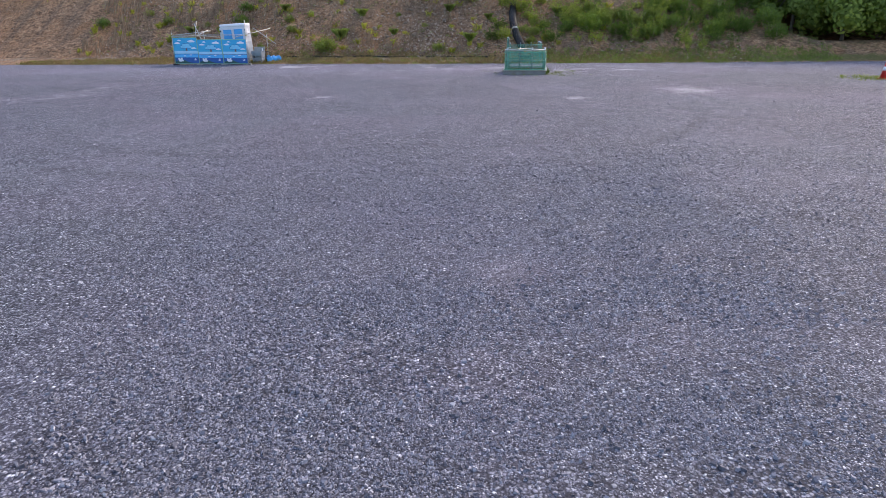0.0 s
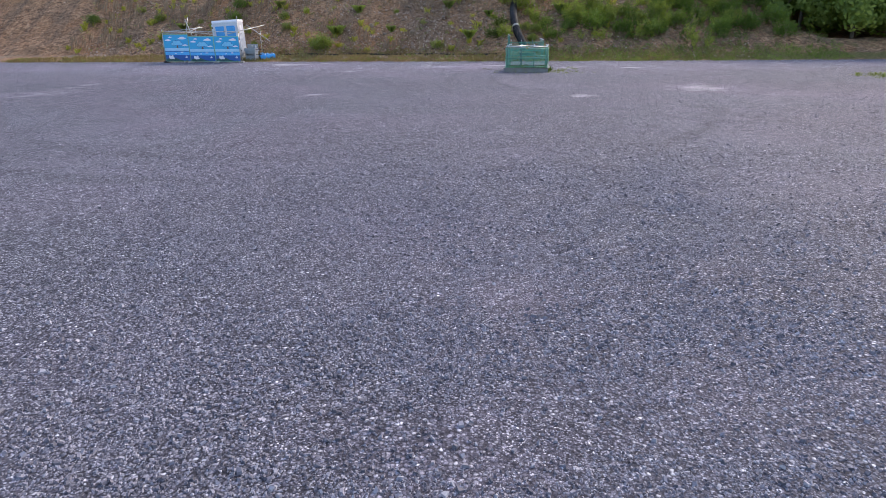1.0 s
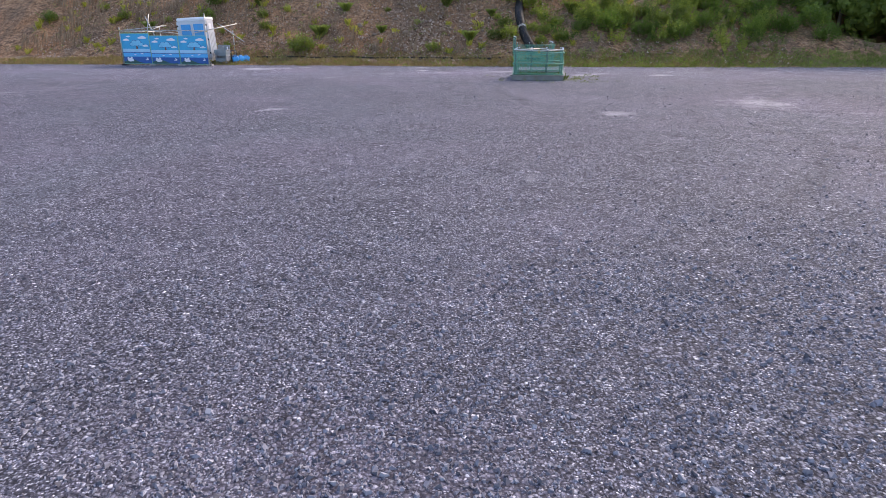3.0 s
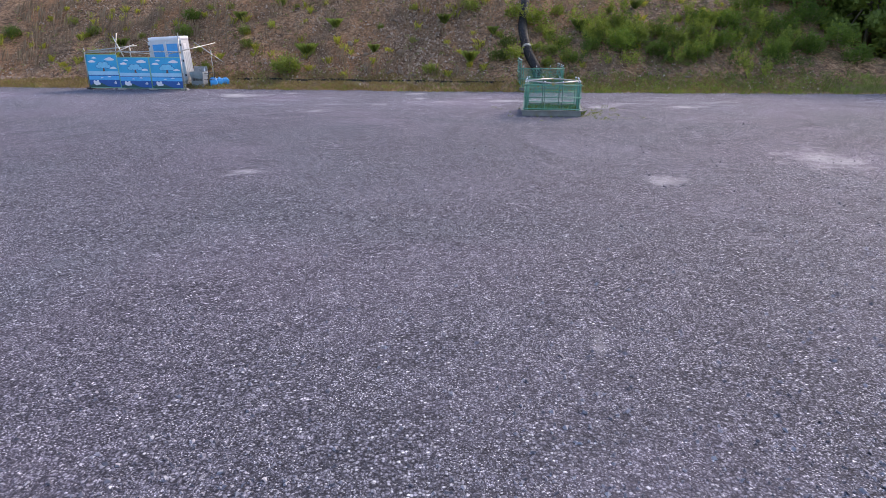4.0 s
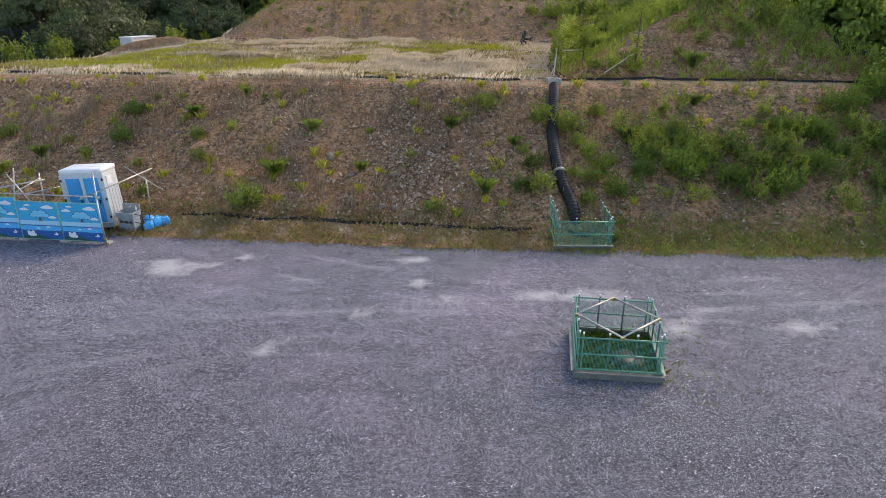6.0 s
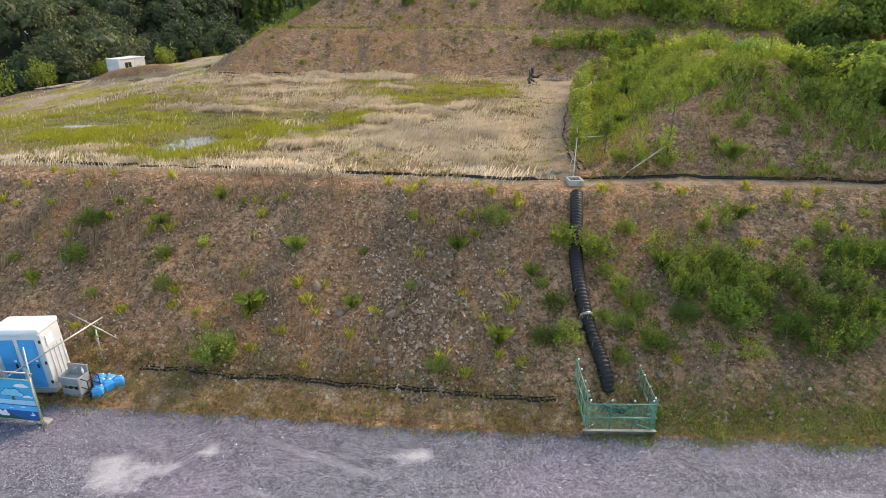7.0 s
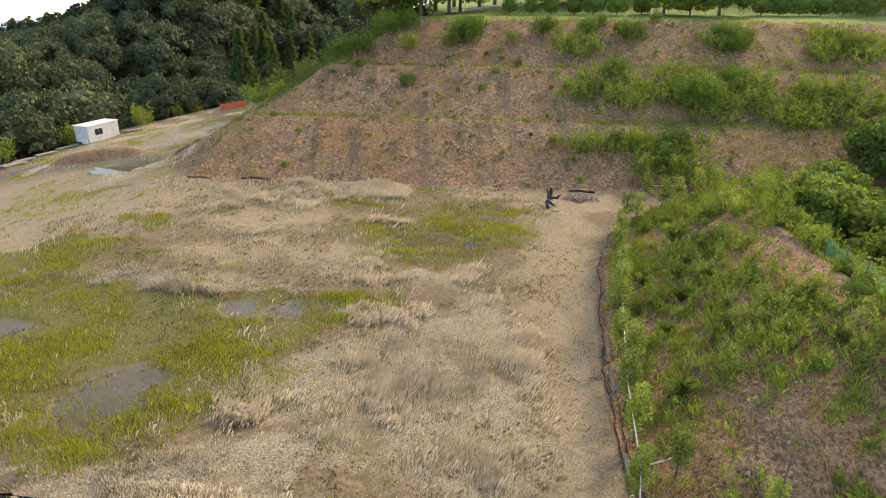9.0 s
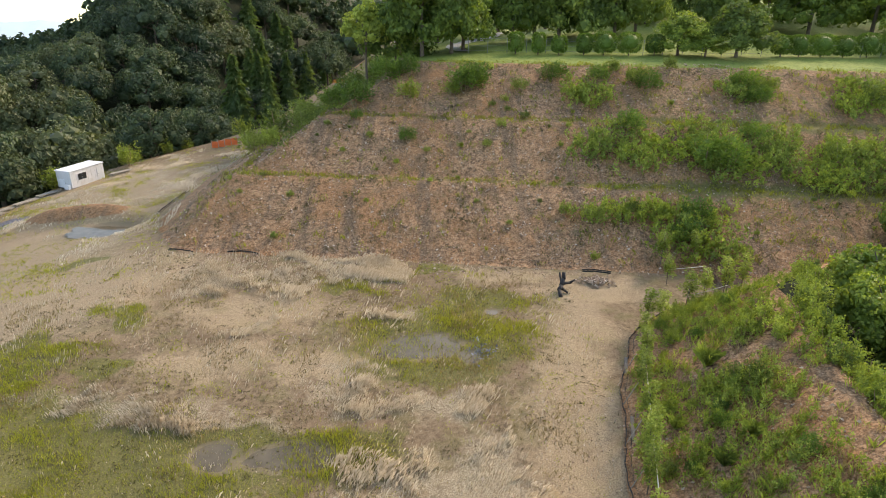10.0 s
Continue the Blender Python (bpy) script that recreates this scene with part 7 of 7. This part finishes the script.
# ---------------------------------------------------------------- young trees on poles
def sapling_meshes(seed, h):
    g = np.random.default_rng(seed)
    n = 26
    t = g.random(n) * 0.75 + 0.25
    B = np.stack([g.normal(0, 0.16, n) * (1.2 - 0.6 * t), g.normal(0, 0.16, n) * (1.2 - 0.6 * t), h * t * 0.8], -1)
    V, F = weeds(B, np.full(n, h * 0.22), 0.5, 26, 0.2, g, 0.3)
    bm = bmesh.new()
    rod(bm, (0, 0, -0.1), (0.04, 0.02, h * 0.9), 0.028, 7, 0.01)
    for k in range(7):
        z = h * (0.3 + 0.08 * k)
        a = k * 2.4
        rod(bm, (0.02, 0, z), (math.cos(a) * 0.28, math.sin(a) * 0.28, z + 0.3), 0.01, 5, 0.004)
    st = bpy.data.meshes.new("stem")
    bm.to_mesh(st)
    bm.free()
    st.materials.append(M_BARK)
    return fast("foliage", V, F, M_LIME), st


SAP = [sapling_meshes(s, 2.3) for s in (81, 82, 83)]
rr = random.Random(15)
spots = [(6.35, 53.2, 1.0), (7.9, 54.0, 0.95), (7.2, 56.3, 1.1), (7.6, 58.6, 1.15), (8.4, 60.8, 1.1), (8.3, 62.4, 1.0), (8.85, 64.8, 1.1), (9.3, 66.4, 1.2), (9.92, 67.6, 1.0), (10.2, 69.4, 1.1), (10.8, 71.8, 1.1),
         (11.1, 73.2, 1.0), (11.8, 74.8, 1.1), (12.6, 77.5, 0.9), (13.7, 80.0, 1.15), (14.4, 79.6, 1.0), (16.8, 81.4, 1.2), (18.2, 82.2, 1.15), (20.2, 83.5, 1.35), (22.1, 84.8, 1.2), (17.2, 86.3, 1.1), (17.7, 89.3, 1.3), (20.6, 90.0, 1.0), (10.1, 51.95, 0.8)]
for x, y, s in spots:
    fo, st = rr.choice(SAP)
    e = thing("sapling", "slender young tree with bright leaves tied to a pole", "tree", "saplings beside the side drain", Matrix.LocRotScale((x, y, float(land(x, y))), Euler((0, 0, rr.uniform(0, 6.3))), (s, s, s)))
    mpart("foliage", fo, e)
    mpart("stem", st, e, "thin brown stem")
rail = thing("sapling_rail", "pale poles tied along the row of saplings", "support rail")
z = lambda x, y, d: (x, y, float(land(x, y)) + d)
for a, b in ((z(5.85, 51.2, 0.05), z(6.4, 53.4, 1.6)), (z(6.4, 53.4, 1.45), z(7.4, 58.2, 1.4)), (z(7.4, 58.2, 1.35), z(8.5, 62.6, 1.3)), (z(8.5, 62.6, 1.3), z(9.7, 67.2, 1.3)), (z(9.7, 67.2, 1.3), z(11.4, 73.8, 1.3)),
             (z(6.5, 53.5, 1.25), z(7.9, 54.0, 0.9)), (z(8.0, 51.2, 0.05), z(10.1, 51.9, 1.05)), (z(16.6, 81.2, 1.0), z(20.4, 83.4, 0.9)), (z(17.2, 86.3, 1.3), z(20.6, 88, 1.1))):
    pipe("pole", rail, a, b, 0.026, M_BAMBOO)
for x, y, h in ((10.1, 51.9, 2.9), (7.9, 54.0, 1.6), (7.4, 58.2, 1.7), (8.5, 62.6, 1.7), (9.7, 67.2, 1.7), (11.4, 73.8, 1.8), (16.6, 81.2, 1.6), (18.4, 82.4, 1.7), (20.3, 83.4, 1.8), (13.6, 80.1, 1.9), (14.3, 79.7, 1.8)):
    pipe("stake", rail, z(x, y, -0.1), z(x + 0.06, y, h), 0.026, M_BARK)
for k in range(7):
    y = 56 + 3.1 * k
    x = float(x_side(y))
    pipe("strut", rail, z(x - 0.15, y, 0.05), z(x + 0.75, y + 0.6, 0.75), 0.022, M_TIMBER)

# black stump and spoil heap at the far end of the track
rg = random.Random(4)
bm = bmesh.new()
prev = Vector((8.75, 84.0, float(land(8.75, 84.0))))
for q in (Vector((8.7, 84.7, 4.95)), Vector((9.0, 85.4, 5.15)), Vector((9.3, 85.9, 5.6)), Vector((9.35, 86.1, 6.25))):
    rod(bm, prev, q, 0.21, 9, 0.17)
    prev = q
rod(bm, (9.1, 85.6, 5.2), (10.2, 86.2, 5.05), 0.16, 8, 0.1)
rod(bm, (9.1, 85.6, 5.0), (9.0, 86.6, 6.0), 0.13, 8, 0.06)
rod(bm, (8.9, 85.2, 5.0), (9.7, 84.6, 4.5), 0.15, 8, 0.1)
rod(bm, (10.0, 86.1, 5.1), (10.5, 86.0, 5.45), 0.09, 7, 0.05)
for v in bm.verts:
    v.co += Vector((rg.uniform(-0.05, 0.05), rg.uniform(-0.05, 0.05), rg.uniform(-0.05, 0.05)))
for v in bm.verts:
    v.co = Vector((9.1, 85.2, 4.4)) + (v.co - Vector((9.1, 85.2, 4.4))) * 0.72
tagged(part("tree_stump", bm, M_DEADWOOD, None, "blackened forked tree stump lying on bare earth", True), "", "stump")
g = np.random.default_rng(5)
a, q = g.uniform(0, 6.28, 420), np.abs(g.normal(0, 0.55, 420))
px, py = 12.0 + np.cos(a) * q * 1.4, 86.7 + np.sin(a) * q
pz = land(px, py) + 0.32 * np.exp(-(q / 0.9) ** 2)
stuff("spoil_heap", *rocks(np.stack([px, py, pz], -1), 0.05 + 0.09 * g.random(420) ** 2, g), M_ROCK, "low heap of stones and earth at the end of the track", "stones")

g = np.random.default_rng(15)
a, q = g.uniform(0, 6.28, 130), np.abs(g.normal(0, 0.6, 130))
px, py = 2.5 + np.cos(a) * q, 77.0 + np.sin(a) * q * 1.3
stuff("hollow_stones", *rocks(on_land(px, py, 0.02), 0.05 + 0.11 * g.random(130) ** 2, g), M_GRAVEL, "grey stones lying beside the puddle", "stones")

# traffic cone at the edge of the yard
tc = thing("traffic_cone", "faded red traffic cone standing on the gravel", "cone", "", pose(19.05, 27.6, 0))
simple("base", tc, M_RED, (-0.19, 0.19, -0.19, 0.19, 0, 0.035), 0.012)
bm, link = one("cone", tc, M_RED, "", True)
rod(bm, (0, 0, 0.03), (0, 0, 0.7), 0.14, 16, 0.03)
link()
bm, link = one("sleeve", tc, M_WHITE, "white reflective sleeve", True)
rod(bm, (0, 0, 0.36), (0, 0, 0.52), 0.092, 16, 0.066)
link()
x, y = scatter(160, 17.5, 20.5, 26.8, 28.8, lambda x, y: 0.5 + 0 * x, np.random.default_rng(3))
stuff("cone_weeds", *tufts(x, y, 6, 0.16, 0.014, 0.08, 0.7, np.random.default_rng(4)), M_WEED, "thin grass round the traffic cone", "grass")

# flat stones by the drain
for x, y, s in ((5.25, 52.15, 0.26), (4.7, 51.8, 0.14), (12.5, 40.9, 0.2), (9.9, 40.4, 0.16)):
    ob = new("flat_stone", boulder_mesh)
    ob.matrix_basis = Matrix.LocRotScale((x, y, float(land(x, y)) + 0.03), Euler((0, 0, x)), (s, s * 0.8, s * 0.4))
    tagged(ob, "pale flat stone lying beside the drain", "rock", "flat stones")


# ---------------------------------------------------------------- site hut and stacked materials at the rim
def hut():
    a = Vector((-46.5, 121.1, 0))
    t = thing("site_hut", "off-white prefabricated site hut at the valley rim", "hut", "", pose(a.x, a.y, float(land(a.x, a.y)) - 0.1, 0, 0, 72))
    L, W, H = 5.4, 2.3, 2.3
    simple("base_frame", t, M_DARKSTEEL, (0, L, 0.0, W, 0.0, 0.14), 0.01)
    simple("body", t, M_HUTWALL, (0.02, L - 0.02, 0.02, W - 0.02, 0.14, H), 0.02)
    simple("roof", t, M_WCROOF, (-0.08, L + 0.08, -0.08, W + 0.08, H, H + 0.1), 0.02, "white flat roof")
    for k in range(9):
        x = 0.3 + 0.6 * k
        simple("cladding_seam", t, M_HUTWALL, (x - 0.012, x + 0.012, 0.005, 0.02, 0.16, H - 0.02))
    w = simple("window", t, M_HUTWALL, (1.1, 2.5, -0.02, 0.02, 0.95, 1.85), 0.01)
    simple("pane", w, M_GLASS, (1.16, 1.78, -0.03, -0.02, 1.0, 1.8), 0, "dark glass")
    simple("pane", w, M_GLASS, (1.82, 2.44, -0.03, -0.02, 1.0, 1.8), 0, "dark glass")
    d = simple("door", t, M_WCBODY, (4.2, 4.95, -0.02, 0.02, 0.16, 2.0), 0.01, "pale steel door")
    simple("handle", d, M_DARKSTEEL, (4.28, 4.34, -0.06, -0.02, 1.0, 1.12))
    simple("condenser", t, M_WCROOF, (-0.36, -0.02, 0.2, 0.95, 0.05, 0.65), 0.02, "white air conditioner unit")
    simple("notice_board", t, M_WHITE, (-0.05, 0.02, 1.1, 1.9, 0.2, 1.3), 0.01, "white notice board")


hut()
bm = bmesh.new()
for k in range(5):
    box(bm, -1.5 + 0.05 * (k % 2), 1.5, -0.5 + 0.2 * k, -0.32 + 0.2 * k, 0.0, 0.12, 0.008)
for k in range(4):
    box(bm, -1.4, 1.55 - 0.1 * (k % 2), -0.42 + 0.2 * k, -0.24 + 0.2 * k, 0.26, 0.38, 0.008)
for x in (-1.0, 1.0):
    box(bm, x - 0.06, x + 0.06, -0.5, 0.45, 0.12, 0.26, 0.005)
pile = part("timber_stack", bm, M_TIMBER, None, "stack of weathered grey planks at the rim of the terrace")
tagged(pile, "", "timber stack", "stacks at the rim")
for k, (x, y, a) in enumerate(((-50.9, 113.4, 68), (-49.9, 116.6, 68), (-48.9, 119.6, 68), (-51.6, 110.4, 70), (-43.2, 127.2, 60), (-50.6, 111.2, 72))):
    m = pose(x, y, float(land(x, y)) - 0.02, 0, 0, a)
    if k:
        copy_thing(pile, m)
    else:
        pile.matrix_basis = m

of = thing("barrier_fence", "orange plastic barrier netting on posts at the end of the terrace", "fence")
for k in range(5):
    x, y = -33.6 + 0.95 * k, 136.4 + 0.1 * k
    zz = float(land(x, y))
    pipe("post", of, (x, y, zz - 0.1), (x, y, zz + 1.3), 0.04, M_TIMBER)
    if k < 4:
        simple("netting", of, M_ORANGE, (0.05, 0.95, -0.015, 0.015, 0.15, 1.1), 0, "", pose(x, y, zz, 0, 0, 6))

# far low hills beyond the plain; haze put into their blue colour and glow
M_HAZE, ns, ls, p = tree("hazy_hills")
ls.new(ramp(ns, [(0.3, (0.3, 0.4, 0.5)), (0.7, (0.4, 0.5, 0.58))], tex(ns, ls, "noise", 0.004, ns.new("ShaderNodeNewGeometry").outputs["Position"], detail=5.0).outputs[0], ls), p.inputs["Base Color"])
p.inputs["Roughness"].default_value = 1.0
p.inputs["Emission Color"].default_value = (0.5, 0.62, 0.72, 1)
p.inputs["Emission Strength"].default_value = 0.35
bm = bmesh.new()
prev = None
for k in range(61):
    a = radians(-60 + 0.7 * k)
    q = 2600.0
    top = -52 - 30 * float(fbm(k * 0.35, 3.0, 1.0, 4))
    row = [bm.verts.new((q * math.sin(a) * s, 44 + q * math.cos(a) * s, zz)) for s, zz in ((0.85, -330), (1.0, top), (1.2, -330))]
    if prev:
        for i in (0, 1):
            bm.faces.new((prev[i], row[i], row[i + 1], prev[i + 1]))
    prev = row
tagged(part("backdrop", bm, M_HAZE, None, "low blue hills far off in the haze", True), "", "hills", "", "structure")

# planted concrete planter on the ridge
pl = thing("planter_wall", "grey concrete retaining box with orange flowers on top", "planter", "", pose(-13.9, 137.5, float(land(-13.9, 137.5)) - 0.4, 0, 0, 4))
simple("wall", pl, M_CONC, (-1.1, 1.1, -0.8, 0.8, 0, 2.2), 0.03)
for k in range(4):
    simple("groove", pl, M_CONC, (-1.0 + 0.5 * k, -0.6 + 0.5 * k, -0.83, -0.8, 0.2, 2.0), 0.01)
M_FLOWER = leafy("orange_flowers", (0.35, 0.1, 0.02), (0.6, 0.2, 0.03), (0.5, 0.35, 0.08), 0.3, 0.8)
g = np.random.default_rng(8)
B = np.stack([g.uniform(-1.2, 1.2, 60), g.uniform(-0.9, 0.9, 60), np.full(60, 2.15)], -1)
mpart("flowers", fast("flowers", *weeds(B, g.uniform(0.2, 0.5, 60), 0.3, 16, 0.22, g), M_FLOWER), pl, "orange flowering plants")

# netting hung along the crest of the spur
gn = thing("crest_net", "sagging green net on stakes along the crest of the spur", "net")
prev = None
for k in range(4):
    y = 59.6 + 1.7 * k
    x = float(np.interp(y, [58, 70], [17.7, 19.0]))
    p = Vector((x, y, float(land(x, y))))
    pipe("stake", gn, p - Vector((0, 0, 0.1)), p + Vector((0, 0, 1.25)), 0.03, M_BARK)
    if prev is not None:
        d = p - prev
        bm, link = one("net", gn, M_NET)
        q = bmesh.ops.create_grid(bm, x_segments=6, y_segments=4, size=0.5)
        for v in q["verts"]:
            u, w = v.co.x + 0.5, v.co.y + 0.5
            v.co = Vector((u * d.length, 0.08 * math.sin(u * 7), 0.1 + w * 1.0 - 0.15 * math.sin(math.pi * u) * w))
        link(Matrix.Translation(prev) @ pose(0, 0, 0, 0, 0, math.degrees(math.atan2(d.y, d.x))))
    prev = p


# ---------------------------------------------------------------- clipped hedges, fence and path on the lawn
def hedge_mesh(seed, w, h):
    g = np.random.default_rng(seed)
    n = 900
    D = g.normal(0, 1, (n, 3))
    D /= np.linalg.norm(D, axis=1, keepdims=True)
    Q = np.sign(D) * np.abs(D) ** 0.55
    P = Q * np.array([w / 2, w * 0.4, (h - 0.5) / 2]) * g.uniform(0.9, 1.04, (n, 1)) + np.array([0, 0, (h + 0.5) / 2])
    D = D + g.normal(0, 0.4, (n, 3))
    V, F = leaf_quads(P, D, np.full(n, 0.3), np.full(n, 0.2), g)
    bm = bmesh.new()
    ball(bm, (0, 0, (h + 0.5) / 2), (w * 0.44, w * 0.34, (h - 0.5) * 0.44), 2)
    bmesh.ops.triangulate(bm, faces=bm.faces[:])
    iv = np.array([q.co[:] for q in bm.verts])
    bm.verts.index_update()
    tri = np.array([[q.index for q in f.verts] for f in bm.faces])
    bm.free()
    bm = bmesh.new()
    rod(bm, (0, 0, -0.1), (0, 0, 0.8), 0.09, 7)
    st = bpy.data.meshes.new("stem")
    bm.to_mesh(st)
    bm.free()
    st.materials.append(M_BARK)
    return fast("clipped_crown", np.concatenate([V, iv]), np.concatenate([F[:, [0, 1, 2]], F[:, [0, 2, 3]], tri + len(V)]), M_SHRUB), st


HD = {k: hedge_mesh(100 + i, *k) for i, k in enumerate(((2.0, 2.7), (3.2, 2.8), (2.6, 2.5), (2.6, 2.8), (2.0, 2.2)))}
r2 = random.Random(6)
for x, y, k in ((9.95, 127, (2.0, 2.7)), (12.85, 127, (2.0, 2.7)), (18.7, 127, (2.0, 2.7)), (21.3, 127, (3.2, 2.8)), (24.5, 127, (3.2, 2.8)), (27.8, 127, (2.6, 2.5)), (43.9, 126.6, (2.6, 2.5)), (46.3, 126.6, (2.6, 2.8)),
                (49.1, 126.5, (3.2, 2.8)), (52.0, 126.5, (3.2, 2.8)), (55.0, 126.4, (3.2, 2.8)), (58.2, 126.4, (3.2, 2.8)), (15.6, 127.4, (2.0, 2.2))):
    e = thing("clipped_shrub", "box-clipped dark green shrub standing on the lawn", "shrub", "clipped shrubs on the lawn", Matrix.LocRotScale((x, y, float(land(x, y))), Euler((0, 0, r2.uniform(-0.1, 0.1))), (r2.uniform(0.76, 0.86), 0.85, r2.uniform(0.9, 1.02))))
    mpart("clipped_crown", HD[k][0], e)
    mpart("stem", HD[k][1], e, "short brown stem")
lf = thing("lawn_fence", "thin grey wire fence along the edge of the lawn", "fence")
for k in range(26):
    x = 4.0 + 2.5 * k
    y = 128.6 - 0.05 * (x - 4)
    zz = float(land(x, y))
    pipe("post", lf, (x, y, zz - 0.1), (x, y, zz + 1.8), 0.035, M_WIRE)
for d in (0.3, 0.9, 1.5, 1.8):
    bm, link = one("wire", lf, M_WIRE)
    q = [(4.0 + 2.5 * k, 128.6 - 0.125 * k) for k in range(26)]
    for a, b in zip(q, q[1:]):
        rod(bm, (*a, float(land(*a)) + d), (*b, float(land(*b)) + d), 0.012, 4)
    link()
bm = bmesh.new()
pts = [(3.5, 131), (2.2, 138), (4.0, 146), (9, 156), (12, 168)]
P = smooth_path([(x, y, 0) for x, y in pts], 12)
prev = None
for i, p in enumerate(P):
    d = (P[min(i + 1, len(P) - 1)] - P[max(i - 1, 0)]).normalized()
    s = Vector((-d.y, d.x, 0)) * 1.0
    r2 = [bm.verts.new((p.x + s.x * k, p.y + s.y * k, float(land(p.x, p.y)) + 0.12)) for k in (-1, 1)]
    if prev:
        bm.faces.new((prev[0], prev[1], r2[1], r2[0]))
    prev = r2
tagged(part("park_path", bm, M_CONC, None, "grey paved path curving over the lawn"), "", "path", "", "structure")
